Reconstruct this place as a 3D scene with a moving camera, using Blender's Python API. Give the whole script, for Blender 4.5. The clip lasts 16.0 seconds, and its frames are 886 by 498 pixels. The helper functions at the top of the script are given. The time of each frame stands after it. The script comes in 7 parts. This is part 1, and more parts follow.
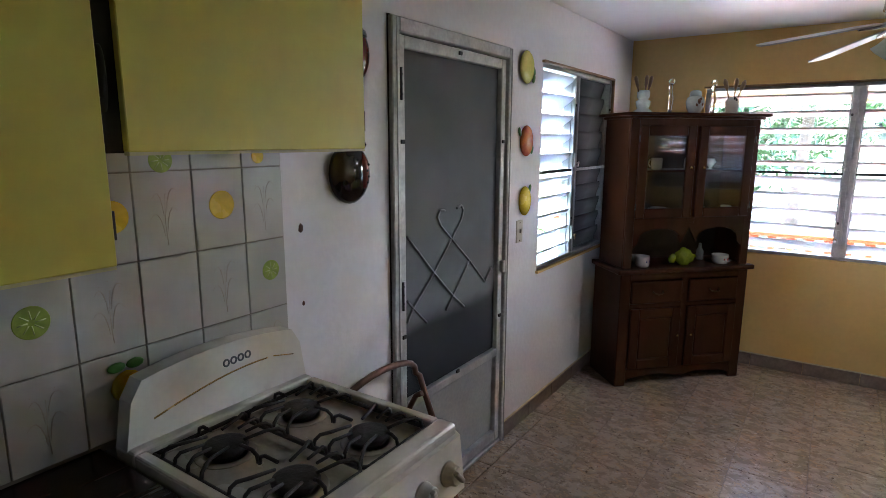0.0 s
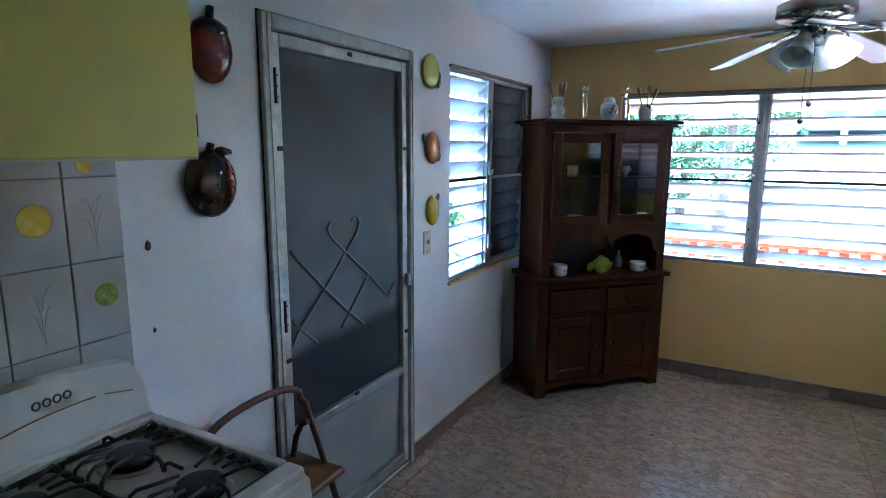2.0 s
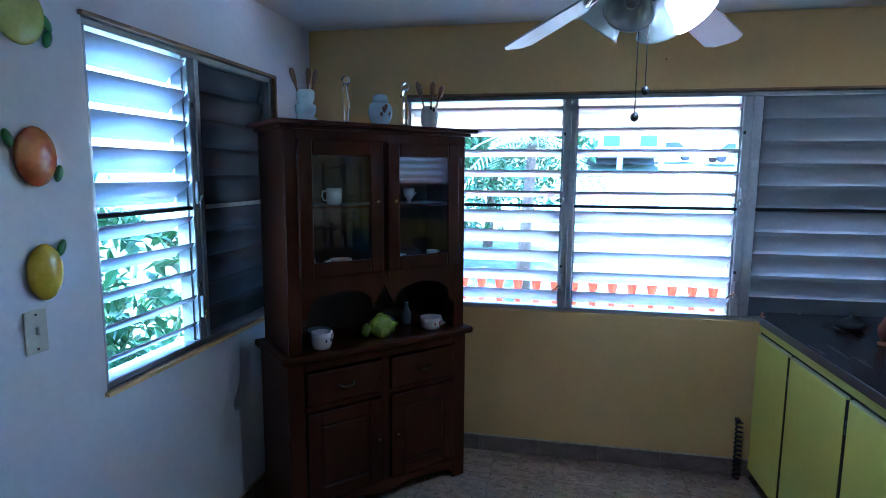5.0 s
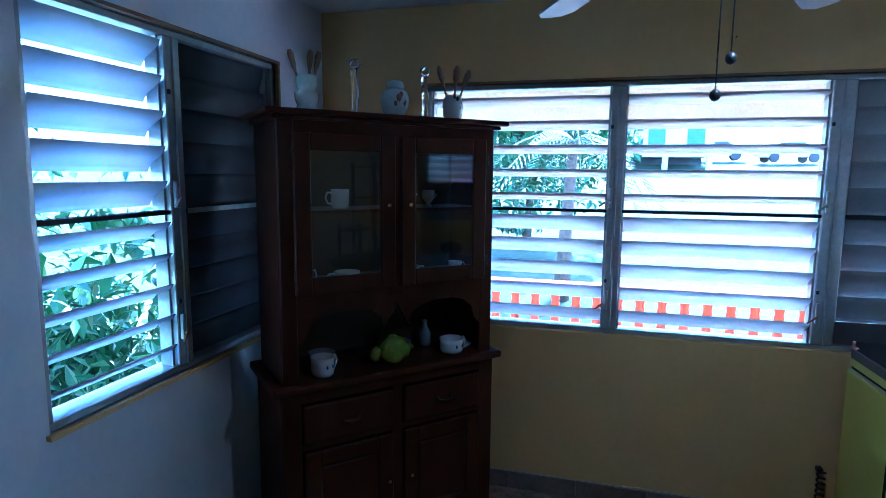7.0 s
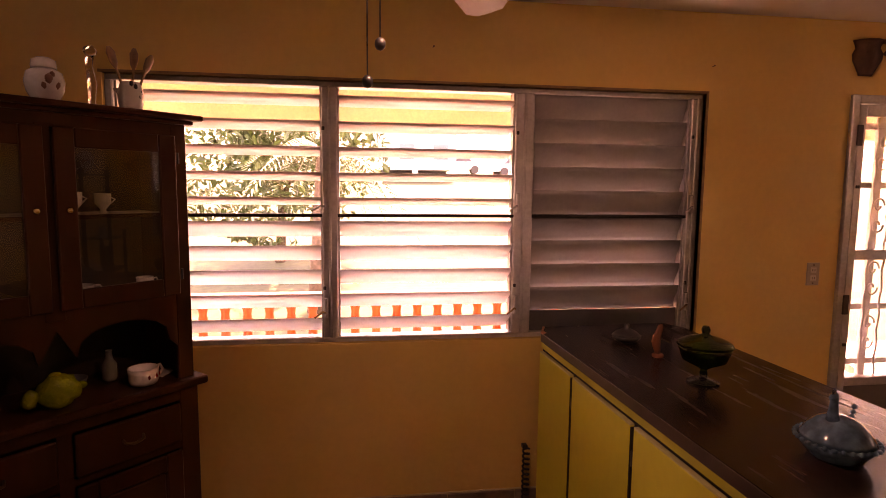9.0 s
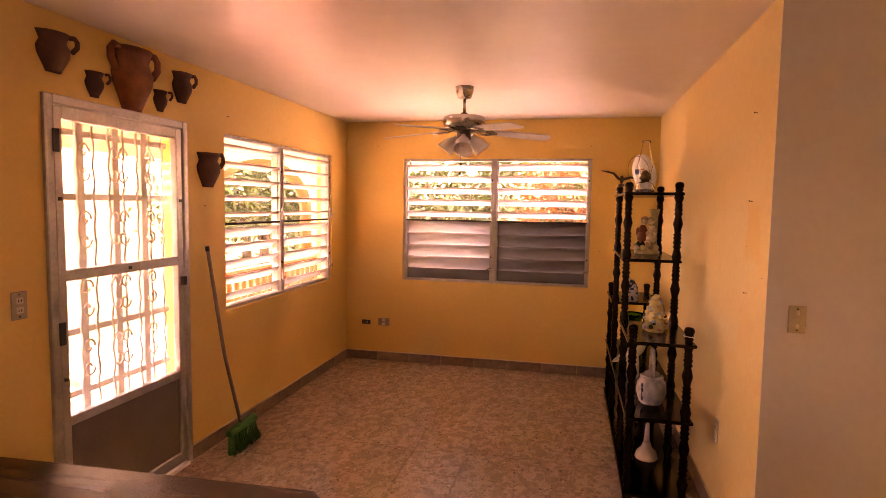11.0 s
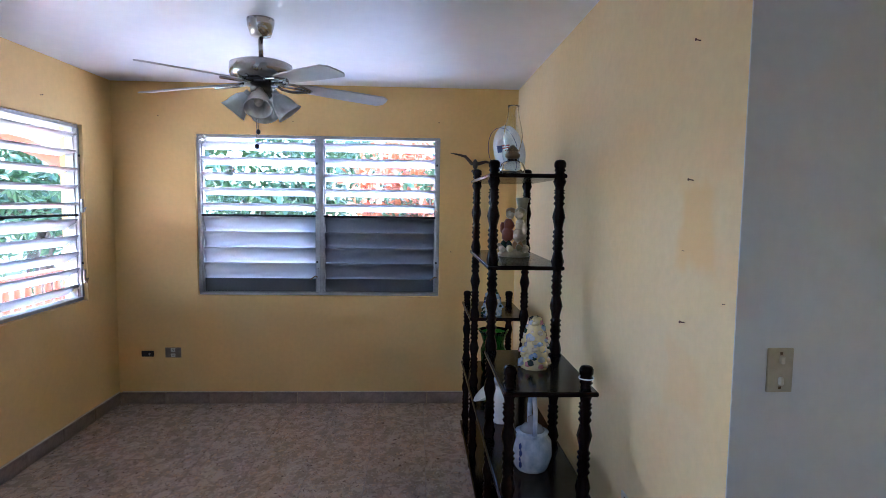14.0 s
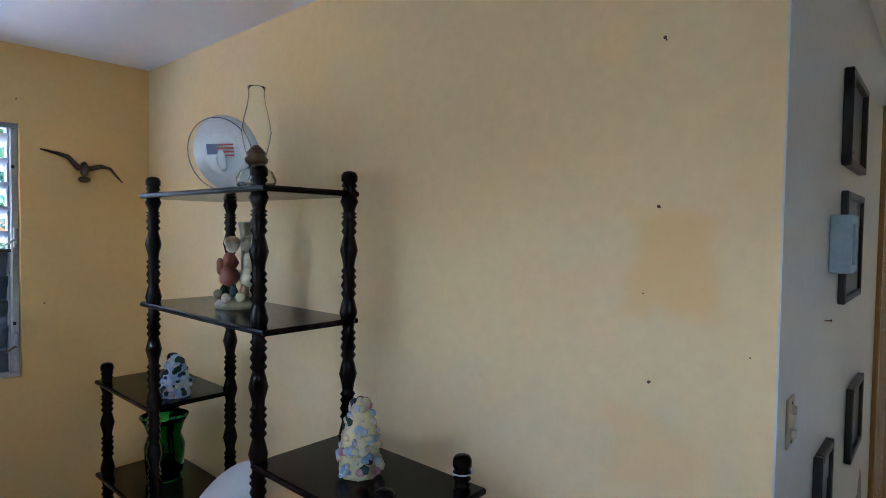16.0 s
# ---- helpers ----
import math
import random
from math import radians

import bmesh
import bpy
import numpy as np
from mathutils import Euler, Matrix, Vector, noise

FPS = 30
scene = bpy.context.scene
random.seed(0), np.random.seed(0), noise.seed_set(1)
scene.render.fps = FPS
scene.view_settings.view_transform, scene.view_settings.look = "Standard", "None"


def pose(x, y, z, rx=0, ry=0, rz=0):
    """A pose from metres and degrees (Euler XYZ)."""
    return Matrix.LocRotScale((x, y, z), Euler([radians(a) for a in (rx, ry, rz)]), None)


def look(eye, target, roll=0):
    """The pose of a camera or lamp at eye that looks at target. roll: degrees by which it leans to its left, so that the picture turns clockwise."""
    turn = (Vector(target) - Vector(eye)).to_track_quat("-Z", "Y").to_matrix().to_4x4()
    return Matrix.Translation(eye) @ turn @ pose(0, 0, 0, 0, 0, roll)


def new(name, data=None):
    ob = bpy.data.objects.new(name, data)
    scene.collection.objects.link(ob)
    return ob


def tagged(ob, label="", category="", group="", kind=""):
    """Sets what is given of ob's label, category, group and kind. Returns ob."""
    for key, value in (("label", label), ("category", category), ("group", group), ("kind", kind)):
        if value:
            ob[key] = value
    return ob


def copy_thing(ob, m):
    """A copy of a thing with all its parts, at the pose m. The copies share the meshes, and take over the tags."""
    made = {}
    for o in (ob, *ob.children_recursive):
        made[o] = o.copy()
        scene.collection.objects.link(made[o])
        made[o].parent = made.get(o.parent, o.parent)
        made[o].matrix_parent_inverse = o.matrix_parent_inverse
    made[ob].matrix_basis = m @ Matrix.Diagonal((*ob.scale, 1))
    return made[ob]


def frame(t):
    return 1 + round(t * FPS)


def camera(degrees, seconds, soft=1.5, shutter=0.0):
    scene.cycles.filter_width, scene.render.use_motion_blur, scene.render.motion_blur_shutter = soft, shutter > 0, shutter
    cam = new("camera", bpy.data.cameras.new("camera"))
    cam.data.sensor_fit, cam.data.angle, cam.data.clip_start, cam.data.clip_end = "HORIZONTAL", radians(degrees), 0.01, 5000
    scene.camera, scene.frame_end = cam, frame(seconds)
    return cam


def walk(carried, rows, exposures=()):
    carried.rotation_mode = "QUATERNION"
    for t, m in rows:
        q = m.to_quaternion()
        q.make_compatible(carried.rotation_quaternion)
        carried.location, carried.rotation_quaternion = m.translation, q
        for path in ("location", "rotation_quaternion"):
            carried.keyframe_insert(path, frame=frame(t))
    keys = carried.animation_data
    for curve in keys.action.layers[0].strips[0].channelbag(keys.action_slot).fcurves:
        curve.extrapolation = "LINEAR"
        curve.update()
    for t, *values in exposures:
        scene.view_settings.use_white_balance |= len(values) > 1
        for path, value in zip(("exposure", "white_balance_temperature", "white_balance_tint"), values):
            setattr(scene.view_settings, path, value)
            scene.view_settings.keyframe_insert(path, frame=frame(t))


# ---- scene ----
cam = camera(75.4, 16.0, 0.75)
PATH = [
    (0, (0.4, 0.828, 1.606), (-0.705, 2.453, 1.233), 0.2),
    (0.5, (0.437, 0.837, 1.623), (-0.506, 2.562, 1.256), -0.1),
    (1, (0.48, 0.92, 1.609), (-0.423, 2.667, 1.242), -0.0),
    (1.5, (0.499, 1.023, 1.604), (-0.437, 2.754, 1.247), 0.1),
    (2, (0.513, 1.074, 1.608), (-0.446, 2.794, 1.258), 0.3),
    (2.5, (0.531, 1.059, 1.608), (-0.437, 2.774, 1.262), 0.2),
    (3, (0.546, 1.082, 1.602), (-0.341, 2.84, 1.252), 0.1),
    (3.5, (0.581, 1.235, 1.587), (-0.051, 3.108, 1.283), 0.2),
    (3.7, (0.578, 1.364, 1.577), (0.084, 3.28, 1.283), 0.2),
    (5.8, (0.36, 2.611, 1.566), (-0.025, 4.557, 1.31), 0.4),
    (6, (0.381, 2.637, 1.572), (-0.039, 4.575, 1.313), 0.4),
    (6.5, (0.408, 2.67, 1.565), (-0.072, 4.594, 1.305), 0.4),
    (7, (0.408, 2.678, 1.564), (-0.114, 4.591, 1.301), 0.5),
    (7.5, (0.41, 2.675, 1.564), (-0.135, 4.581, 1.297), 0.5),
    (8, (0.416, 2.677, 1.566), (-0.067, 4.6, 1.304), 0.5),
    (8.5, (0.416, 2.708, 1.546), (0.265, 4.688, 1.309), 0.5),
    (9, (0.605, 2.833, 1.525), (0.889, 4.801, 1.312), 0.6),
    (9.5, (0.883, 3.026, 1.516), (1.69, 4.848, 1.336), 0.8),
    (10, (1.058, 3.181, 1.528), (2.409, 4.648, 1.386), 0.8),
    (10.2, (1.095, 3.205, 1.548), (2.641, 4.467, 1.41), 0.9),
    (12.3, (0.712, 3.191, 1.543), (2.692, 2.969, 1.371), 0.6),
    (12.5, (0.837, 3.237, 1.533), (2.818, 3.015, 1.368), 0.6),
    (13, (1.184, 3.278, 1.566), (3.169, 3.096, 1.408), 0.6),
    (13.5, (1.628, 3.188, 1.54), (3.617, 3.065, 1.371), 0.8),
    (14, (2.082, 3.204, 1.513), (4.073, 3.111, 1.352), 0.8),
    (14.5, (2.495, 3.284, 1.537), (4.486, 3.132, 1.432), 0.9),
    (15, (2.895, 3.3, 1.536), (4.819, 2.758, 1.462), 0.7),
    (15.5, (3.124, 3.392, 1.51), (4.816, 2.328, 1.435), 0.8),
    (16, (3.111, 3.727, 1.529), (4.434, 2.228, 1.458), 0.8),
]
EXPO = [
    (0.0, 1.35, 5900, 18), (1.0, 1.15, 4800, 10), (2.0, 1.2, 4700, 8), (3.5, 1.15, 4500, 9), (6.0, 0.2, 3900, 8), (7.0, 0.02, 3800, 6), (7.5, 0.08, 5000, 19),
    (8.0, 0.15, 5900, 26), (9.0, 0.17, 19000, 87), (10.2, 0.42, 36000, 95), (12.3, 1.3, 5900, 38), (13.5, 1.0, 5300, 24),
    (14.5, 0.56, 4700, 14), (15.2, 0.5, 4600, 12), (16.0, 0.65, 5000, 14),
]
BASE_STOPS = 4.22
walk(cam, [(t, look(eye, target, roll)) for t, eye, target, roll in PATH], [(t, s + BASE_STOPS, k, g) for t, s, k, g in EXPO])

# ---- world and sun ----
SUN_EL, SUN_AZ = 60.0, 22.0
world = bpy.data.worlds.new("sky")
scene.world = world
world.use_nodes = True
wn = world.node_tree.nodes
sky = wn.new("ShaderNodeTexSky")
sky.sky_type, sky.sun_disc = "NISHITA", False
sky.sun_elevation, sky.sun_rotation = radians(SUN_EL), radians(SUN_AZ)
world.node_tree.links.new(sky.outputs[0], wn["Background"].inputs[0])
wn["Background"].inputs[1].default_value = 0.15
sun_data = bpy.data.lights.new("sun", "SUN")
sun_data.energy, sun_data.angle, sun_data.color = 2.4, radians(0.6), (1.0, 0.94, 0.85)
sun = new("sun", sun_data)
az, el = radians(SUN_AZ), radians(SUN_EL)
sun.matrix_world = look((math.sin(az) * math.cos(el) * 50, math.cos(az) * math.cos(el) * 50, math.sin(el) * 50), (0, 0, 0))


# ---- materials ----
def mat(name, a, b=None, scale=4.0, rough=0.6, metal=0.0, bump=0.0, bscale=60.0, stretch=(1, 1, 1), fine=0.12, spec=0.5, detail=5.0):
    """Two tones mixed by broad noise, a fine grain over both, fine relief and uneven gloss."""
    m = bpy.data.materials.new(name)
    m.use_nodes = True
    nt = m.node_tree
    n, l = nt.nodes, nt.links
    p = n["Principled BSDF"]
    b = b or tuple(c * 0.82 for c in a)
    co = n.new("ShaderNodeTexCoord")
    mp = n.new("ShaderNodeMapping")
    mp.inputs["Scale"].default_value = stretch
    l.new(co.outputs["Object"], mp.inputs[0])
    n1 = n.new("ShaderNodeTexNoise")
    n1.inputs["Scale"].default_value, n1.inputs["Detail"].default_value = scale, detail
    l.new(mp.outputs[0], n1.inputs["Vector"])
    ramp = n.new("ShaderNodeValToRGB")
    ramp.color_ramp.elements[0].position, ramp.color_ramp.elements[1].position = 0.35, 0.68
    ramp.color_ramp.elements[0].color, ramp.color_ramp.elements[1].color = (*b, 1), (*a, 1)
    l.new(n1.outputs["Fac"], ramp.inputs[0])
    n2 = n.new("ShaderNodeTexNoise")
    n2.inputs["Scale"].default_value, n2.inputs["Detail"].default_value = bscale, 3.0
    l.new(mp.outputs[0], n2.inputs["Vector"])
    grain = n.new("ShaderNodeMapRange")
    grain.inputs["From Min"].default_value, grain.inputs["From Max"].default_value = 0.3, 0.7
    grain.inputs["To Min"].default_value, grain.inputs["To Max"].default_value = 1 - fine, 1.0
    l.new(n2.outputs["Fac"], grain.inputs["Value"])
    mul = n.new("ShaderNodeMixRGB")
    mul.blend_type = "MULTIPLY"
    mul.inputs[0].default_value = 1.0
    l.new(ramp.outputs[0], mul.inputs[1])
    l.new(grain.outputs[0], mul.inputs[2])
    l.new(mul.outputs[0], p.inputs["Base Color"])
    rr = n.new("ShaderNodeMapRange")
    rr.inputs["To Min"].default_value, rr.inputs["To Max"].default_value = max(0.02, rough - 0.08), min(1, rough + 0.1)
    l.new(n1.outputs["Fac"], rr.inputs["Value"])
    l.new(rr.outputs[0], p.inputs["Roughness"])
    p.inputs["Metallic"].default_value = metal
    p.inputs["Specular IOR Level"].default_value = spec
    if bump:
        bp = n.new("ShaderNodeBump")
        bp.inputs["Strength"].default_value, bp.inputs["Distance"].default_value = bump, 0.004
        l.new(n2.outputs["Fac"], bp.inputs["Height"])
        l.new(bp.outputs[0], p.inputs["Normal"])
    return m


def glass(name, tint=(1, 1, 1), rough=0.0, ior=1.45):
    m = bpy.data.materials.new(name)
    m.use_nodes = True
    p = m.node_tree.nodes["Principled BSDF"]
    p.inputs["Base Color"].default_value = (*tint, 1)
    p.inputs["Transmission Weight"].default_value = 1.0
    p.inputs["Roughness"].default_value, p.inputs["IOR"].default_value = rough, ior
    return m


def leafy(name, a, b, scale=3.0):
    m = mat(name, a, b, scale, 0.45, fine=0.3, bscale=25)
    m.node_tree.nodes["Principled BSDF"].inputs["Transmission Weight"].default_value = 0.0
    return m


def piece_tint(m, spread=0.12):
    """Each separate piece of this material is a little lighter or darker than the next."""
    nt = m.node_tree
    n, l = nt.nodes, nt.links
    p = n["Principled BSDF"]
    src = p.inputs["Base Color"].links[0].from_socket
    oi = n.new("ShaderNodeObjectInfo")
    mr = n.new("ShaderNodeMapRange")
    mr.inputs["To Min"].default_value, mr.inputs["To Max"].default_value = 1 - spread, 1 + spread
    l.new(oi.outputs["Random"], mr.inputs["Value"])
    mx = n.new("ShaderNodeMixRGB")
    mx.blend_type, mx.inputs[0].default_value = "MULTIPLY", 1.0
    l.new(src, mx.inputs[1])
    l.new(mr.outputs[0], mx.inputs[2])
    l.new(mx.outputs[0], p.inputs["Base Color"])
    return m


M = {}
M["white_wall"] = mat("white_wall_paint", (0.80, 0.79, 0.80), (0.73, 0.72, 0.74), 1.3, 0.55, bump=0.4, bscale=35, fine=0.05)
M["yellow_wall"] = mat("yellow_wall_paint", (0.78, 0.52, 0.19), (0.72, 0.47, 0.16), 1.1, 0.6, bump=0.3, bscale=35, fine=0.05)
M["pale_wall"] = mat("pale_yellow_wall_paint", (0.77, 0.60, 0.34), (0.77, 0.55, 0.24), 0.9, 0.6, bump=0.3, bscale=35, fine=0.05)


def touched_up(m, patches, colour):
    """Soft-edged oblongs of another paint, given as x, z, half width, half height and strength."""
    nt = m.node_tree
    n, l = nt.nodes, nt.links
    p = n["Principled BSDF"]
    co = n.new("ShaderNodeTexCoord")
    wob = n.new("ShaderNodeTexNoise")
    wob.inputs["Scale"].default_value = 7.0
    l.new(co.outputs["Object"], wob.inputs["Vector"])
    sep = n.new("ShaderNodeSeparateXYZ")
    l.new(co.outputs["Object"], sep.inputs[0])

    def op(kind, a, b):
        q = n.new("ShaderNodeMath")
        q.operation = kind
        for k, v in enumerate((a, b)):
            if isinstance(v, float):
                q.inputs[k].default_value = v
            else:
                l.new(v, q.inputs[k])
        return q.outputs[0]

    for x, z, hw, hh, strength in patches:
        dx = op("DIVIDE", op("ABSOLUTE", op("SUBTRACT", sep.outputs[0], x), 0.0), hw)
        dz = op("DIVIDE", op("ABSOLUTE", op("SUBTRACT", sep.outputs[2], z), 0.0), hh)
        d = op("ADD", op("MAXIMUM", dx, dz), op("MULTIPLY", op("SUBTRACT", wob.outputs["Fac"], 0.5), 1.8))
        mr = n.new("ShaderNodeMapRange")
        mr.interpolation_type = "SMOOTHSTEP"
        mr.inputs["From Min"].default_value, mr.inputs["From Max"].default_value = 1.3, 0.55
        mr.inputs["To Min"].default_value, mr.inputs["To Max"].default_value = 0.0, strength
        l.new(d, mr.inputs["Value"])
        mx = n.new("ShaderNodeMixRGB")
        l.new(mr.outputs[0], mx.inputs[0])
        l.new(p.inputs["Base Color"].links[0].from_socket, mx.inputs[1])
        mx.inputs[2].default_value = (*colour, 1)
        l.new(mx.outputs[0], p.inputs["Base Color"])
    return m


touched_up(M["pale_wall"], [(3.56, 1.47, 0.105, 0.12, 0.75), (3.59, 1.04, 0.10, 0.085, 0.4), (3.75, 0.88, 0.06, 0.03, 0.25)], (0.77, 0.49, 0.19))
M["hall_wall"] = mat("glossy_hall_paint", (0.60, 0.60, 0.62), (0.53, 0.53, 0.56), 1.3, 0.3, bump=0.35, bscale=30, fine=0.05)
M["ceiling"] = mat("ceiling_paint", (0.86, 0.85, 0.86), (0.80, 0.79, 0.81), 0.8, 0.38, bump=0.2, bscale=9, fine=0.04)
M["grout"] = mat("grout", (0.30, 0.24, 0.19), scale=8, rough=0.85)


def mottled_tile():
    """Printed stone pattern: flecks of pale beige and rust on brown, another cut of it on every tile."""
    m = bpy.data.materials.new("mottled_floor_tile")
    m.use_nodes = True
    nt = m.node_tree
    n, l = nt.nodes, nt.links
    p = n["Principled BSDF"]
    co, oi = n.new("ShaderNodeTexCoord"), n.new("ShaderNodeObjectInfo")
    shift = n.new("ShaderNodeVectorMath")
    shift.operation = "MULTIPLY_ADD"
    l.new(oi.outputs["Random"], shift.inputs[0])
    shift.inputs[1].default_value = (31.0, 17.0, 23.0)
    l.new(co.outputs["Object"], shift.inputs[2])
    mp = n.new("ShaderNodeMapping")
    mp.inputs["Rotation"].default_value = (0, 0, 0.5)
    mp.inputs["Scale"].default_value = (1.0, 1.35, 1.0)
    l.new(shift.outputs[0], mp.inputs[0])

    def speck(scale, detail, warp, lo, hi):
        t = n.new("ShaderNodeTexNoise")
        t.inputs["Scale"].default_value, t.inputs["Detail"].default_value, t.inputs["Distortion"].default_value = scale, detail, warp
        t.inputs["Roughness"].default_value = 0.62
        l.new(mp.outputs[0], t.inputs["Vector"])
        r = n.new("ShaderNodeMapRange")
        r.interpolation_type = "SMOOTHSTEP"
        r.inputs["From Min"].default_value, r.inputs["From Max"].default_value = lo, hi
        l.new(t.outputs["Fac"], r.inputs["Value"])
        return r.outputs[0]

    def lay(under, fac, colour):
        mx = n.new("ShaderNodeMixRGB")
        l.new(fac, mx.inputs[0])
        l.new(under, mx.inputs[1])
        mx.inputs[2].default_value = (*colour, 1)
        return mx.outputs[0]

    base = n.new("ShaderNodeRGB")
    base.outputs[0].default_value = (0.275, 0.208, 0.15, 1)
    c = lay(base.outputs[0], speck(13, 4, 0.6, 0.42, 0.60), (0.40, 0.305, 0.23))
    c = lay(c, speck(24, 6, 1.0, 0.54, 0.63), (0.40, 0.27, 0.17))
    c = lay(c, speck(30, 6, 1.0, 0.56, 0.72), (0.52, 0.42, 0.335))
    c = lay(c, speck(36, 6, 0.8, 0.58, 0.67), (0.13, 0.085, 0.06))
    l.new(c, p.inputs["Base Color"])
    r = n.new("ShaderNodeMapRange")
    r.inputs["To Min"].default_value, r.inputs["To Max"].default_value = 0.12, 0.21
    l.new(speck(6, 3, 0.3, 0.3, 0.7), r.inputs["Value"])
    l.new(r.outputs[0], p.inputs["Roughness"])
    return m


M["floor_tile"] = piece_tint(mottled_tile(), 0.05)
M["skirting"] = piece_tint(mat("skirting_tile", (0.30, 0.22, 0.17), (0.20, 0.14, 0.11), 18, 0.4, fine=0.2), 0.08)
M["alu"] = mat("dull_aluminium", (0.55, 0.55, 0.55), (0.42, 0.42, 0.43), 9, 0.42, 0.75, bump=0.1, fine=0.15)
M["alu_white"] = mat("worn_white_aluminium", (0.60, 0.60, 0.58), (0.45, 0.45, 0.44), 14, 0.5, 0.25, bump=0.1, fine=0.2)
M["slat"] = mat("slat_paint", (0.84, 0.83, 0.84), (0.78, 0.77, 0.79), 5, 0.38, fine=0.06, bscale=40)


def sheer(m, share, tint):
    """Thin painted sheet that lets part of the daylight glow through."""
    nt = m.node_tree
    n, l = nt.nodes, nt.links
    tr = n.new("ShaderNodeBsdfTranslucent")
    tr.inputs[0].default_value = (*tint, 1)
    mx = n.new("ShaderNodeMixShader")
    mx.inputs[0].default_value = share
    l.new(n["Principled BSDF"].outputs[0], mx.inputs[1])
    l.new(tr.outputs[0], mx.inputs[2])
    l.new(mx.outputs[0], n["Material Output"].inputs[0])
    return m


sheer(M["slat"], 0.3, (0.85, 0.84, 0.86))
# Slightly darker slat copy: the shade of shut slats put into the colour.
M["slat_pale"] = sheer(mat("pale_shaded_slat_paint", (0.66, 0.66, 0.68), (0.60, 0.60, 0.62), 5, 0.4, fine=0.06), 0.12, (0.7, 0.7, 0.72))
# Shut slats: darker copy of the open ones, their shade put into the colour.
M["slat_mid"] = mat("shaded_slat_paint", (0.31, 0.305, 0.305), (0.26, 0.255, 0.26), 5, 0.4, fine=0.08)
# Backlit slats behind an unbuilt screen: their dimness is put into the colour.
M["slat_dark"] = mat("screened_shaded_slat", (0.055, 0.055, 0.06), (0.042, 0.042, 0.047), 5, 0.6)
# Shut slats dimmed by a screen that isn't built; that shade is the colour.
M["slat_grey"] = mat("shaded_grey_slat", (0.15, 0.155, 0.17), (0.12, 0.125, 0.14), 5, 0.45)
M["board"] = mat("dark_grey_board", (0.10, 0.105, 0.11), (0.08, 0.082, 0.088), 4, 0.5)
M["trim_wood"] = mat("varnished_trim_wood", (0.34, 0.21, 0.09), (0.22, 0.12, 0.05), 6, 0.5, stretch=(1, 1, 6), fine=0.25)
M["black"] = mat("black_plastic", (0.02, 0.02, 0.022), scale=10, rough=0.4)
# For dark edges, and for gaps whose shade is put into the colour.
M["dark_gap"] = mat("dark_edge_and_gap_shade", (0.018, 0.015, 0.012), scale=10, rough=0.8)
M["hutch"] = mat("dark_stained_wood", (0.068, 0.021, 0.0085), (0.046, 0.014, 0.006), 2.2, 0.34, spec=0.16, stretch=(4, 4, 0.9), bump=0.03, bscale=26, fine=0.07, detail=2.0)
M["dark_wood"] = mat("near_black_turned_wood", (0.017, 0.009, 0.007), (0.009, 0.006, 0.005), 9, 0.16, spec=0.14, stretch=(3, 3, 0.8), fine=0.25)
M["cab_yellow"] = mat("yellow_green_laminate", (0.68, 0.60, 0.09), (0.62, 0.54, 0.075), 1.2, 0.38, fine=0.05, bscale=30)
M["cab_edge"] = mat("pale_laminate_edge", (0.62, 0.58, 0.30), scale=4, rough=0.5)
M["counter"] = mat("dark_wood_laminate", (0.046, 0.024, 0.015), (0.018, 0.010, 0.008), 3.4, 0.24, stretch=(8, 0.8, 8), fine=0.4, bscale=24, spec=0.22)
M["enamel"] = mat("cream_white_enamel", (0.72, 0.70, 0.64), (0.66, 0.63, 0.56), 5, 0.22, fine=0.05)
M["iron"] = mat("black_cast_iron", (0.022, 0.021, 0.02), (0.035, 0.03, 0.026), 30, 0.55, bump=0.4, bscale=120)
M["wall_tile"] = piece_tint(mat("glazed_wall_tile", (0.49, 0.48, 0.46), (0.43, 0.42, 0.40), 6, 0.08, fine=0.05, bump=0.05, bscale=14), 0.04)
M["tile_print"] = mat("faded_sprig_print", (0.42, 0.37, 0.32), (0.50, 0.46, 0.42), 60, 0.15)
M["lime"] = mat("lime_print", (0.30, 0.40, 0.05), (0.22, 0.30, 0.04), 40, 0.3)
M["lime_pith"] = mat("lime_pith_print", (0.42, 0.50, 0.16), scale=30, rough=0.3)
M["lemon"] = mat("lemon_yellow_glaze", (0.80, 0.58, 0.03), (0.75, 0.50, 0.02), 12, 0.25)
M["leaf_glaze"] = mat("green_glaze", (0.06, 0.22, 0.03), scale=14, rough=0.3)
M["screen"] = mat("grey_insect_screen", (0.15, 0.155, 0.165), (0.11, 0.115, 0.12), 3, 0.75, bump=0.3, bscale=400)


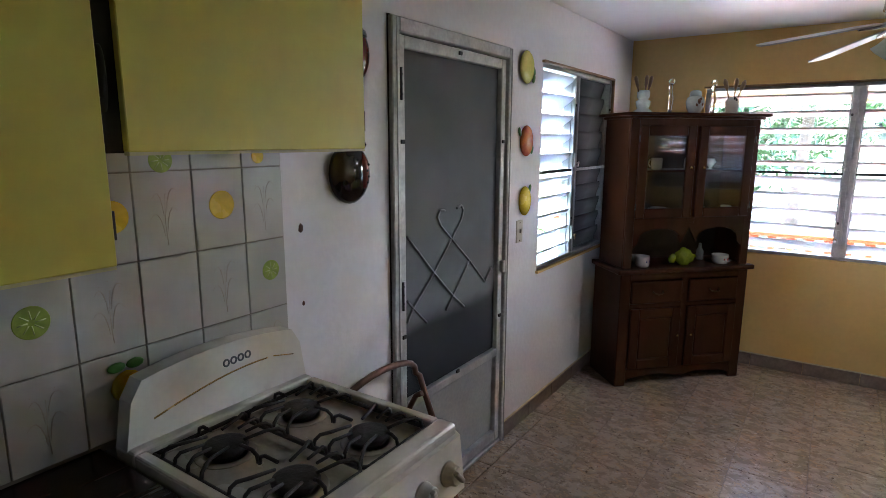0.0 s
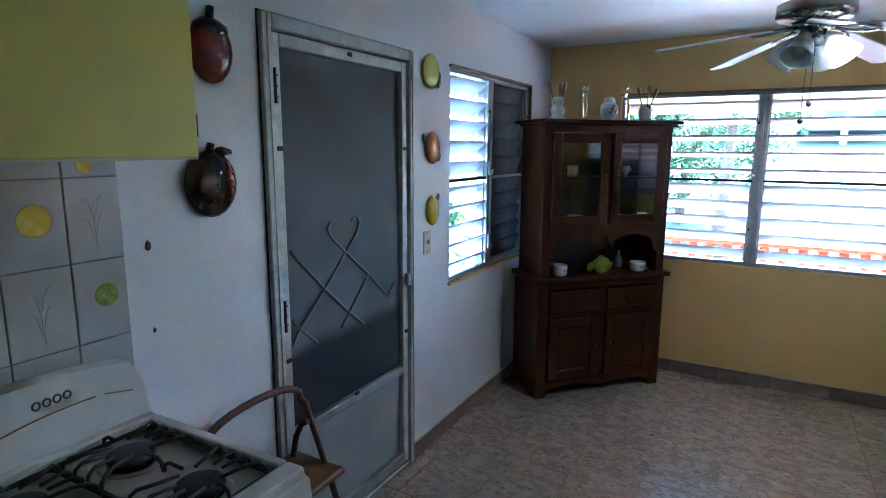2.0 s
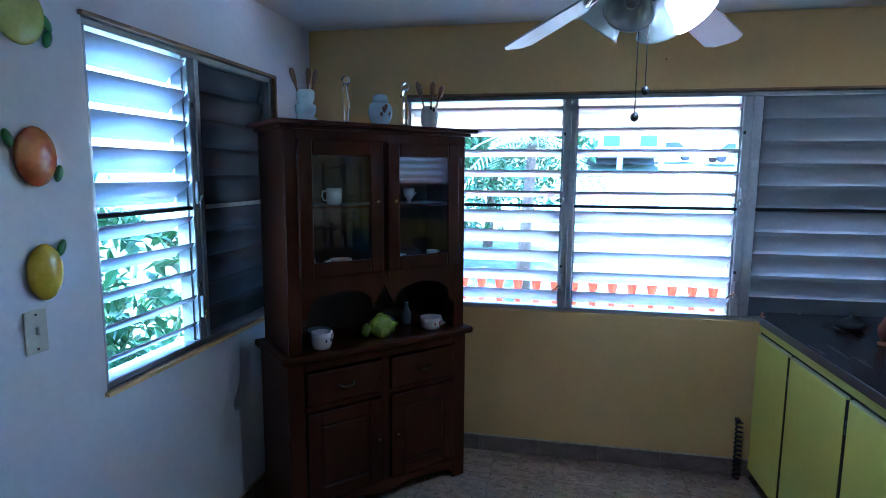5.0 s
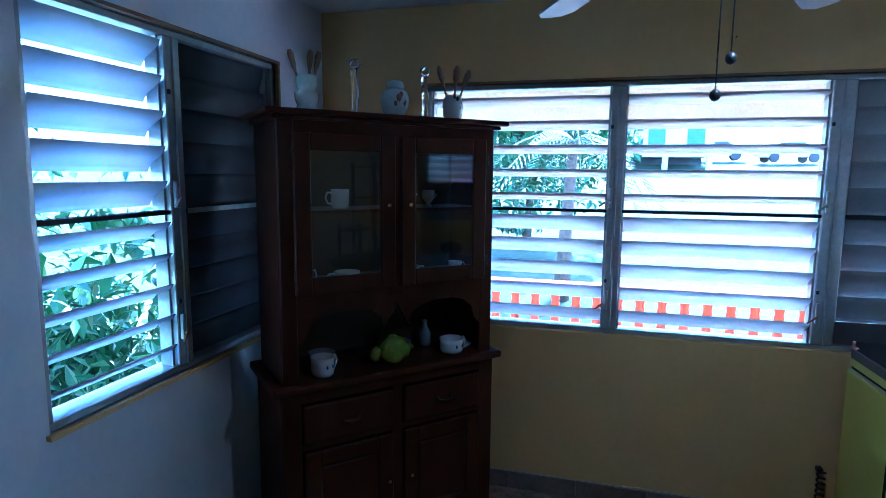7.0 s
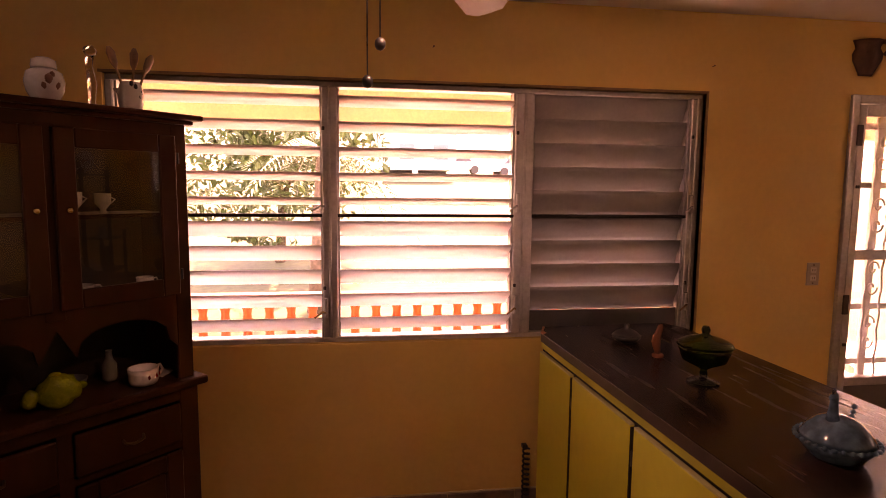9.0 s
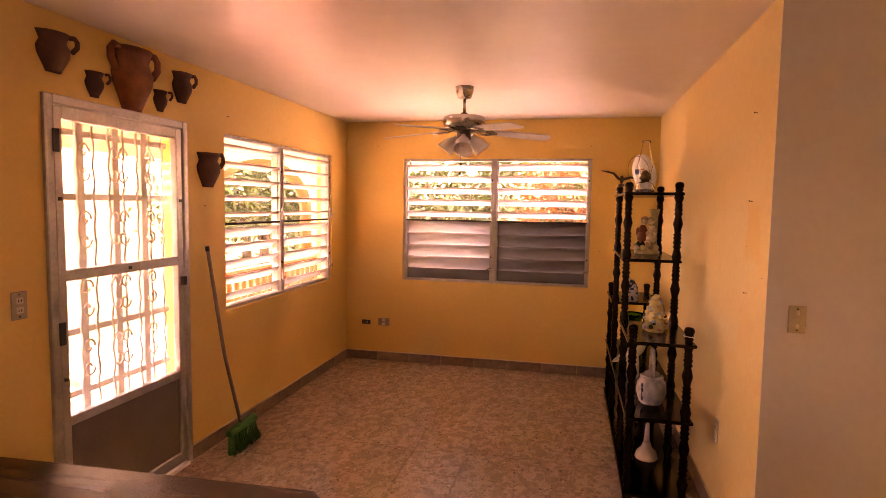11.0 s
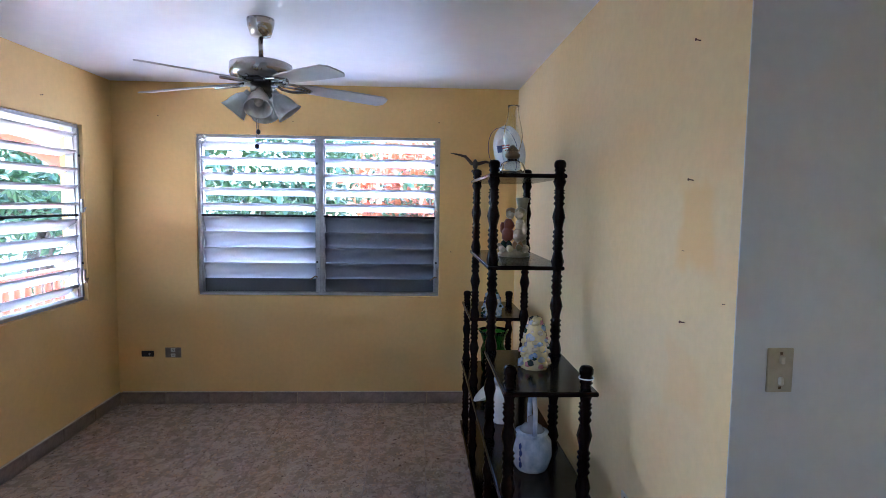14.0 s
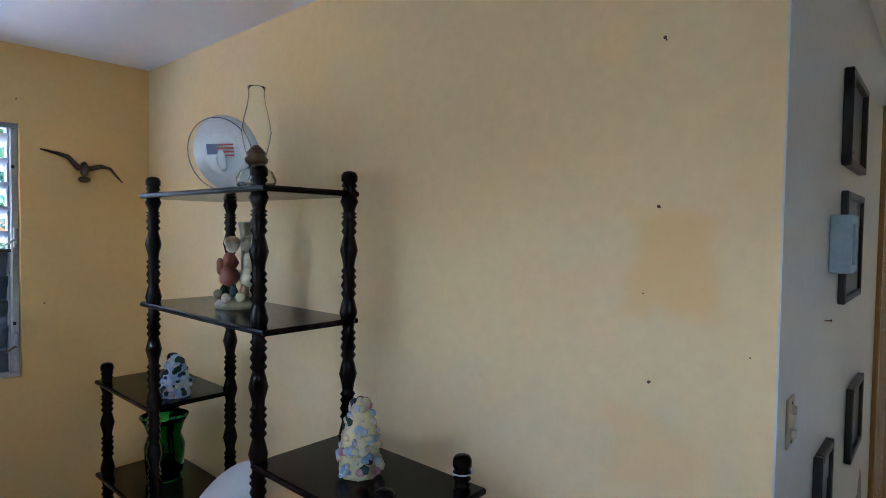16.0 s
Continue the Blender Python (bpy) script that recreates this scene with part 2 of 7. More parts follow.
def darker_below(m, height, low_colour):
    """The mesh colour is mixed towards a darker one below a wavering line."""
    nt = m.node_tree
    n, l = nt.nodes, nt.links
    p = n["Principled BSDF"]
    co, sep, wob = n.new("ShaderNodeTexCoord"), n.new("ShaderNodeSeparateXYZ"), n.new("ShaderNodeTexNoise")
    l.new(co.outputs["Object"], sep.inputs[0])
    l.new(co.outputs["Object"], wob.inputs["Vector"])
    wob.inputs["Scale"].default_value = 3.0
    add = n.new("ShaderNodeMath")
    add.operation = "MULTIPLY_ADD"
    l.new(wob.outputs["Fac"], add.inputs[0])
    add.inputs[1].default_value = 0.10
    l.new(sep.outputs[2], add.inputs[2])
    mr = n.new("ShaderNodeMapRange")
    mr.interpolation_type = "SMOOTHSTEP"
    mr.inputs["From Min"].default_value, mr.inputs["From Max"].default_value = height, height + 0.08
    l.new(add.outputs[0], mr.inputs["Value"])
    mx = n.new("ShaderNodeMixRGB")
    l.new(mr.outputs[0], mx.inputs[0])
    mx.inputs[1].default_value = (*low_colour, 1)
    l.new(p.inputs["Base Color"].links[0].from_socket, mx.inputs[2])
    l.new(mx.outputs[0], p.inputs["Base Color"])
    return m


darker_below(M["screen"], 0.86, (0.014, 0.015, 0.017))
M["kick"] = mat("grey_kick_panel", (0.38, 0.39, 0.40), (0.32, 0.33, 0.34), 4, 0.5, 0.2)
M["brown_panel"] = mat("brown_kick_panel", (0.17, 0.14, 0.115), (0.14, 0.115, 0.09), 4, 0.5, 0.1)
M["orange"] = mat("orange_paint", (0.60, 0.085, 0.025), (0.52, 0.07, 0.02), 3, 0.6)
M["cream"] = mat("cream_stucco", (0.74, 0.63, 0.42), (0.69, 0.57, 0.36), 2, 0.7, bump=0.3)
M["concrete"] = mat("pale_concrete", (0.60, 0.58, 0.55), (0.50, 0.48, 0.45), 1.5, 0.8, bump=0.3)
M["grass"] = mat("hill_grass", (0.070, 0.092, 0.036), (0.050, 0.068, 0.026), 0.35, 0.9, fine=0.4, bscale=6)
M["house_white"] = mat("white_house_paint", (0.80, 0.79, 0.77), scale=1.0, rough=0.7)
M["house_dark"] = mat("shaded_garage", (0.09, 0.10, 0.12), scale=1.0, rough=0.8)
M["teal"] = mat("teal_shutter", (0.13, 0.20, 0.22), scale=2.0, rough=0.6)
M["roofing"] = mat("grey_roofing", (0.35, 0.34, 0.33), scale=1.0, rough=0.8)
M["leaf_a"] = leafy("broad_leaf_green", (0.065, 0.12, 0.034), (0.035, 0.072, 0.02))
M["leaf_c"] = leafy("sunlit_glossy_leaf", (0.12, 0.22, 0.06), (0.06, 0.13, 0.03))
M["leaf_b"] = leafy("deep_leaf_green", (0.075, 0.15, 0.05), (0.04, 0.09, 0.028))
M["flower"] = leafy("orange_flower", (0.55, 0.17, 0.06), (0.42, 0.11, 0.04))
M["bark"] = mat("bark", (0.14, 0.10, 0.07), (0.08, 0.06, 0.04), 12, 0.9, bump=0.6, bscale=40)
M["pane"] = glass("clear_glass")


# ---- building blocks ----
def box(bm, x0, x1, y0, y1, z0, z1, bev=0.0, seg=1):
    r = bmesh.ops.create_cube(bm, size=1.0, matrix=Matrix.LocRotScale(((x0 + x1) / 2, (y0 + y1) / 2, (z0 + z1) / 2), None, (abs(x1 - x0), abs(y1 - y0), abs(z1 - z0))))
    if bev:
        es = list({e for v in r["verts"] for e in v.link_edges})
        bmesh.ops.bevel(bm, geom=es, offset=bev, segments=seg, affect="EDGES", profile=0.5)
    return bm


def B(x0, x1, y0, y1, z0, z1, bev=0.0, seg=1):
    return box(bmesh.new(), x0, x1, y0, y1, z0, z1, bev, seg)


def lathe(bm, profile, n=24, at=(0, 0, 0), caps=True):
    """A turned shape from (radius, height) pairs."""
    rings = []
    for r, z in profile:
        rings.append([bm.verts.new((at[0] + r * math.cos(2 * math.pi * i / n), at[1] + r * math.sin(2 * math.pi * i / n), at[2] + z)) for i in range(n)])
    for a, b in zip(rings, rings[1:]):
        for i in range(n):
            bm.faces.new((a[i], a[(i + 1) % n], b[(i + 1) % n], b[i])).smooth = True
    if caps:
        bm.faces.new(rings[0][::-1])
        bm.faces.new(rings[-1])
    return bm


def L(profile, n=24, at=(0, 0, 0), caps=True):
    return lathe(bmesh.new(), profile, n, at, caps)


def tube(bm, pts, r, sides=8, taper=None):
    """A round bar along points."""
    pts = [Vector(p) for p in pts]
    rings, side = [], None
    for i, p in enumerate(pts):
        d = (pts[min(i + 1, len(pts) - 1)] - pts[max(i - 1, 0)]).normalized()
        if side is None:
            side = d.cross(Vector((0.3, 0.5, 0.81))).normalized()
        side = (side - d * side.dot(d)).normalized()
        up = d.cross(side)
        rad = r if taper is None else r * taper[i]
        rings.append([bm.verts.new(p + (side * math.cos(2 * math.pi * k / sides) + up * math.sin(2 * math.pi * k / sides)) * rad) for k in range(sides)])
    for a, b in zip(rings, rings[1:]):
        for k in range(sides):
            bm.faces.new((a[k], a[(k + 1) % sides], b[(k + 1) % sides], b[k])).smooth = True
    bm.faces.new(rings[0][::-1])
    bm.faces.new(rings[-1])
    return bm


def T(pts, r, sides=8, taper=None):
    return tube(bmesh.new(), pts, r, sides, taper)


def arc(cx, cy, r, a0, a1, n=10):
    return [(cx + r * math.cos(radians(a0 + (a1 - a0) * i / n)), cy + r * math.sin(radians(a0 + (a1 - a0) * i / n))) for i in range(n + 1)]


def slab(bm, outline, z0, z1):
    """An upright-sided plate from a flat outline."""
    a = [bm.verts.new((x, y, z0)) for x, y in outline]
    b = [bm.verts.new((x, y, z1)) for x, y in outline]
    bm.faces.new(a[::-1])
    bm.faces.new(b)
    for i in range(len(a)):
        j = (i + 1) % len(a)
        bm.faces.new((a[i], a[j], b[j], b[i]))
    return bm


def face_plate(outline, y0, y1):
    """A plate whose outline is given in x and z and whose thickness runs along y."""
    bm = slab(bmesh.new(), outline, -y1, -y0)
    bm.transform(Matrix.Rotation(radians(90), 4, "X"))
    return bm


def ball(bm, c, r, sub=2, scale=(1, 1, 1), rough=0.0):
    res = bmesh.ops.create_icosphere(bm, subdivisions=sub, radius=1.0)
    for v in res["verts"]:
        k = 1 + rough * noise.noise(v.co * 2.3 + Vector(c) * 5)
        v.co = Vector(c) + Vector((v.co.x * scale[0], v.co.y * scale[1], v.co.z * scale[2])) * r * k
        for f in v.link_faces:
            f.smooth = True
    return bm


def mesh_of(name, bm, material):
    bmesh.ops.recalc_face_normals(bm, faces=bm.faces[:])
    me = bpy.data.meshes.new(name)
    bm.to_mesh(me)
    bm.free()
    for m_ in (material if isinstance(material, (list, tuple)) else (material,)):
        me.materials.append(m_)
    return me


def part(name, bm, material, parent, label="", m=None):
    ob = new(name, mesh_of(name, bm, material))
    ob.parent = parent
    if m is not None:
        ob.matrix_basis = m
    return tagged(ob, label)


def shared(name, me, parent, m, label=""):
    ob = new(name, me)
    ob.parent, ob.matrix_basis = parent, m
    return tagged(ob, label)


def thing(name, m, label, category, group="", kind=""):
    ob = new(name)
    ob.empty_display_size = 0.1
    ob.matrix_basis = m
    return tagged(ob, label, category, group, kind)


def solid(name, bm, material, label, category, group="", kind="", m=None):
    ob = new(name, mesh_of(name, bm, material))
    if m is not None:
        ob.matrix_basis = m
    return tagged(ob, label, category, group, kind)


def setting(name, bm, material, label="", m=None):
    return solid(name, bm, material, label or name.replace("_", " "), "structure", kind="structure", m=m)


# ---- the room ----
WX, NY, EX, SY, HX, OX, CZ = -0.966, 5.38, 6.32, 2.468, 3.35, 2.25, 2.342
BACK = -0.75
N_WIN, W_WIN, N4_WIN, E_WIN = (-0.43, 2.214, 0.825, 1.975), (3.79, 4.94, 0.87, 2.02), (4.27, 5.96, 0.835, 1.985), (3.035, 4.80, 0.812, 1.985)
W_DOOR, N_DOOR = (2.482, 3.40, 0.0, 2.04), (2.973, 3.888, 0.0, 1.995)


def wall_cells(u0, u1, z0, z1, holes):
    us = sorted({u0, u1, *(h[0] for h in holes), *(h[1] for h in holes)})
    for a, b in zip(us, us[1:]):
        z = z0
        for h in sorted((h for h in holes if h[0] <= a and h[1] >= b), key=lambda h: h[2]):
            if h[2] > z:
                yield a, b, z, h[2]
            z = h[3]
        if z < z1:
            yield a, b, z, z1


def wall_x(name, x0, x1, y0, y1, z0, z1, holes, material, label):
    bm = bmesh.new()
    for a, b, c, d in wall_cells(y0, y1, z0, z1, holes):
        box(bm, x0, x1, a, b, c, d)
    return setting(name, bm, material, label)


def wall_y(name, y0, y1, x0, x1, z0, z1, holes, material, label):
    bm = bmesh.new()
    for a, b, c, d in wall_cells(x0, x1, z0, z1, holes):
        box(bm, a, b, y0, y1, c, d)
    return setting(name, bm, material, label)


wall_x("wall_west", WX - 0.15, WX, BACK, NY + 0.15, 0, CZ, [W_DOOR, W_WIN], M["white_wall"], "white painted concrete kitchen wall")
wall_y("wall_north", NY, NY + 0.15, WX, EX + 0.15, 0, CZ, [N_WIN, N_DOOR, N4_WIN], M["yellow_wall"], "ochre yellow painted concrete wall")
wall_x("wall_east", EX, EX + 0.15, SY - 0.12, NY, 0, CZ, [E_WIN], M["yellow_wall"], "yellow painted wall with old nail holes")
wall_y("wall_south", SY - 0.12, SY, HX + 0.004, EX, 0, CZ, [], M["pale_wall"], "pale yellow painted wall with scuffs")
wall_x("wall_hall", HX, HX + 0.12, BACK, SY - 0.124, 0, CZ, [(-0.35, 0.45, 0, 2.03)], M["hall_wall"], "grey white painted hallway wall")
setting("wall_hall_end_face", B(HX, HX + 0.004, SY - 0.124, SY, 0, CZ), M["hall_wall"], "white painted end of the hallway wall")
wall_x("wall_kitchen_east", OX, OX + 0.158, BACK, SY, 0, CZ, [], M["yellow_wall"], "ochre yellow kitchen partition with nails in its end")
wall_y("wall_back", BACK - 0.12, BACK, WX - 0.15, HX + 0.12, 0, CZ, [], M["white_wall"], "plain white back wall")
wall_x("wall_side_room", HX + 1.2, HX + 1.3, BACK, SY - 0.12, 0, CZ, [], M["white_wall"], "plain wall of the room off the hall")
setting("ceiling", B(WX - 0.15, EX + 0.15, BACK - 0.12, NY + 0.15, CZ, CZ + 0.16), M["ceiling"], "white painted concrete ceiling with soft sheen")
setting("floor", B(WX - 0.15, EX + 0.15, BACK - 0.12, NY + 0.15, -0.12, -0.004), M["grout"], "floor slab and tile joints")


# ---- jalousie windows ----
def slat_mesh(length, material, chord=0.112):
    bm = bmesh.new()
    prof = []
    for i in range(7):
        t_ = i / 6 - 0.5
        prof.append((t_ * chord, 0.0055 * math.sin(t_ * 2 * math.pi)))
    top = [(y, z + 0.0016) for y, z in prof]
    bot = [(y, z - 0.0016) for y, z in prof][::-1]
    loop = top + bot
    va = [bm.verts.new((-length / 2, y, z)) for y, z in loop]
    vb = [bm.verts.new((length / 2, y, z)) for y, z in loop]
    n_ = len(loop)
    for i in range(n_):
        f = bm.faces.new((va[i], va[(i + 1) % n_], vb[(i + 1) % n_], vb[i]))
        f.smooth = True
    bm.faces.new(va[::-1])
    bm.faces.new(vb)
    return mesh_of("slat", bm, material)


def jalousie(name, m, width, z0, z1, bays, mid, label):
    """bays: start, end, tilt of the upper and the lower slats (degrees, outer edge down), materials of the upper and the lower slats.
    Shut lower bays end on a fixed dark board. Local x along the wall, y outwards."""
    w = thing(name, m, label, "window", kind="structure")
    f = 0.022
    part("frame_top", B(0, width, 0.0, 0.075, z1 - f, z1, 0.003), M["alu"], w)
    part("frame_bottom", B(0, width, 0.0, 0.075, z0, z0 + f, 0.003), M["alu"], w)
    posts = [(0.0, bays[0][0])] + [(a[1], b[0]) for a, b in zip(bays, bays[1:])] + [(bays[-1][1], width)]
    for a, b in posts:
        part("mullion", B(a, b, -0.006, 0.07, z0 + f, z1 - f, 0.004), M["alu"], w)
        if b - a > 0.03:
            part("mullion_rib", B((a + b) / 2 - 0.006, (a + b) / 2 + 0.006, -0.016, -0.007, z0 + f, z1 - f, 0.002), M["alu"], w)
    for a, b, up, low, ms, ml in bays:
        part("midrail", B(a, b, 0.0, 0.05, mid - 0.007, mid + 0.007, 0.002), M["dark_gap"], w)
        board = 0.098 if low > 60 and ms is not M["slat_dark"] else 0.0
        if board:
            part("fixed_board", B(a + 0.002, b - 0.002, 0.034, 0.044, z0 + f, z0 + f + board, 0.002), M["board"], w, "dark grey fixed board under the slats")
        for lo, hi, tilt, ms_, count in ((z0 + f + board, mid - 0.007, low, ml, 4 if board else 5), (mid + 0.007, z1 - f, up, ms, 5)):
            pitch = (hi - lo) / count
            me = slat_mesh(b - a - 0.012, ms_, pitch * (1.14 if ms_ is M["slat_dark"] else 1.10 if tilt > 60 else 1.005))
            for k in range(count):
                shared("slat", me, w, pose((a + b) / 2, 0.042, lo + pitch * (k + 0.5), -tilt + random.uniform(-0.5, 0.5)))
        for side_x in (a + 0.004, b - 0.004):
            part("slat_rail", B(side_x - 0.004, side_x + 0.004, 0.018, 0.066, z0 + f, z1 - f), M["alu"], w)
        if ms is M["slat_dark"]:
            # Pale strip painted in for the line of daylight along this midrail.
            part("light_line_strip", B(a + 0.01, b - 0.01, -0.004, -0.001, mid - 0.008, mid + 0.010), M["alu_white"], w, "pale strip standing for the light line at the midrail")
        # operator levers on the right post
        for zz in (z0 + 0.16, mid + 0.06):
            lever = part("operator", B(b + 0.006, b + 0.022, -0.022, -0.006, zz - 0.045, zz + 0.045, 0.003), M["alu"], w, "aluminium window operator")
            part("crank", T([(b + 0.012, -0.024, zz - 0.02), (b + 0.002, -0.045, zz - 0.01), (b - 0.035, -0.055, zz - 0.035)], 0.0045, 6), M["trim_wood"] if zz < mid else M["alu"], lever, "small crank handle")
        for zz in (z0 + 0.25, z1 - 0.2):
            part("clip", B(b + 0.002, b + 0.014, -0.014, -0.006, zz - 0.008, zz + 0.008, 0.002), M["black"], w)
    return w


def lining(name, m, width, z0, z1):
    """Painted timber lining round a window opening."""
    t_ = thing(name, m, "narrow brown timber lining round a window opening", "trim", kind="structure")
    part("lining_top", B(-0.012, width + 0.012, -0.03, 0.0, z1, z1 + 0.012), M["trim_wood"], t_)
    part("lining_side", B(width, width + 0.012, -0.03, 0.0, z0, z1), M["trim_wood"], t_)
    part("lining_sill", B(-0.012, width + 0.012, -0.03, 0.0, z0 - 0.014, z0), M["yellow_wall"], t_)


S_ = M["slat"]
mN = pose(N_WIN[0], NY + 0.028, 0)
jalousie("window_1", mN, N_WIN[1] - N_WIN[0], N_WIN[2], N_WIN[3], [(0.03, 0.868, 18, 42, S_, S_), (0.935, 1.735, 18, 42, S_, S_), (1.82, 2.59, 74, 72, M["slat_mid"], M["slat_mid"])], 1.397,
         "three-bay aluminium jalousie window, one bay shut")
lining("window_trim", mN, N_WIN[1] - N_WIN[0], N_WIN[2], N_WIN[3])
mW = pose(WX - 0.012, W_WIN[0], 0, 0, 0, 90)
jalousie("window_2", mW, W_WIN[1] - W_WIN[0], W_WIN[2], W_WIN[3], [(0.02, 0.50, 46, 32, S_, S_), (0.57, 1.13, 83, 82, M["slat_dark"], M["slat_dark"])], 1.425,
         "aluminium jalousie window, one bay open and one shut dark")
lining("window_trim", mW, W_WIN[1] - W_WIN[0], W_WIN[2], W_WIN[3])
m4 = pose(N4_WIN[0], NY + 0.028, 0)
jalousie("window_3", m4, N4_WIN[1] - N4_WIN[0], N4_WIN[2], N4_WIN[3], [(0.025, 0.765, 18, 42, S_, S_), (0.825, 1.665, 18, 42, S_, S_)], 1.40,
         "two-bay aluminium jalousie window standing open")
mE = pose(EX + 0.033, E_WIN[1], 0, 0, 0, -90)
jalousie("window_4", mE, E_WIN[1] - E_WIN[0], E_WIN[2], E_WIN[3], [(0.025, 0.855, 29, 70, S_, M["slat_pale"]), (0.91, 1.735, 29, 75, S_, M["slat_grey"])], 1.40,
         "two-bay aluminium jalousie window, upper slats open, lower shut")


# ---- floor tiles and skirting ----
HUTCH = pose(-0.344, 4.757, 0, 0, 0, 46.0)
PITCH, TX0, TY0 = 0.33, 0.115, 3.80


def floor_tiles():
    floor = bpy.data.objects["floor"]
    cut = lambda a, lo, hi: max(lo, min(hi, a))
    cells = []
    i0, i1 = math.floor((WX - TX0) / PITCH), math.ceil((EX - TX0) / PITCH)
    j0, j1 = math.floor((BACK - TY0) / PITCH), math.ceil((NY - TY0) / PITCH)
    for i in range(i0, i1):
        for j in range(j0, j1):
            x0, x1 = cut(TX0 + i * PITCH, WX, EX), cut(TX0 + (i + 1) * PITCH, WX, EX)
            y0, y1 = cut(TY0 + j * PITCH, BACK, NY), cut(TY0 + (j + 1) * PITCH, BACK, NY)
            if x1 - x0 > 0.02 and y1 - y0 > 0.02 and not (x0 > HX + 1.2 and y1 < SY):
                cells.append((x0, x1, y0, y1))
    near = [c for c in cells if c[2] > 2.4 or (c[0] < 1.4 and c[2] > 1.9)]
    near, rest = near[:298], near[298:] + [c for c in cells if c not in near]
    g, meshes = 0.0013, {}
    for x0, x1, y0, y1 in near:
        key = (round(x1 - x0, 3), round(y1 - y0, 3))
        if key not in meshes:
            w, h = key[0] / 2 - g, key[1] / 2 - g
            meshes[key] = mesh_of("floor_tile", box(bmesh.new(), -w, w, -h, h, -0.006, 0.0, 0.0012), M["floor_tile"])
        tile = shared("floor_tile", meshes[key], floor, pose((x0 + x1) / 2, (y0 + y1) / 2, random.uniform(-0.0006, 0)))
    bm = bmesh.new()
    for x0, x1, y0, y1 in rest:
        box(bm, x0 + g, x1 - g, y0 + g, y1 - g, -0.006, 0.0)
    tagged(part("floor_tile_rest", bm, M["floor_tile"], floor, "remaining mottled floor tiles"), kind="stuff")


def skirting():
    sk = thing("baseboard", pose(0, 0, 0), "brown ceramic skirting tiles along the walls", "baseboard", kind="structure")
    runs = [((WX, BACK), (WX, W_DOOR[0] - 0.01), (1, 0)), ((WX, W_DOOR[1] + 0.005), (WX, NY), (1, 0)), ((WX + 0.011, NY), (N_DOOR[0] - 0.005, NY), (0, -1)), ((N_DOOR[1] + 0.005, NY), (EX, NY), (0, -1)),
            ((EX, NY - 0.011), (EX, SY), (-1, 0)), ((EX - 0.011, SY), (HX, SY), (0, 1)), ((HX, SY), (HX, 0.52), (-1, 0)), ((OX, SY), (OX, BACK), (-1, 0)), ((OX + 0.158, SY), (OX, SY), (0, 1))]
    for (ax, ay), (bx, by), (nx_, ny_) in runs:
        ln = math.hypot(bx - ax, by - ay)
        k = max(1, round(ln / 0.33))
        mx_, my_, an_ = (ax + bx) / 2, (ay + by) / 2, math.degrees(math.atan2(by - ay, bx - ax))
        part("caulk_line", B(-ln / 2 + 0.012, ln / 2 - 0.012, -0.003, 0.003, 0.0865, 0.0935), M["caulk"], sk, "pale caulk line", pose(mx_ + nx_ * 0.004, my_ + ny_ * 0.004, 0, 0, 0, an_))
        for i in range(k):
            x0, y0 = ax + (bx - ax) * i / k, ay + (by - ay) * i / k
            x1, y1 = ax + (bx - ax) * (i + 1) / k, ay + (by - ay) * (i + 1) / k
            ang = math.degrees(math.atan2(y1 - y0, x1 - x0))
            w = ln / k / 2 - 0.001
            dep = 0.010
            bm = box(bmesh.new(), -w, w, -dep / 2, dep / 2, 0.0, 0.085 + random.uniform(-0.001, 0.001), 0.002)
            part("skirting_tile", bm, M["skirting"], sk, "", pose((x0 + x1) / 2 + nx_ * dep / 2, (y0 + y1) / 2 + ny_ * dep / 2, 0, 0, 0, ang))


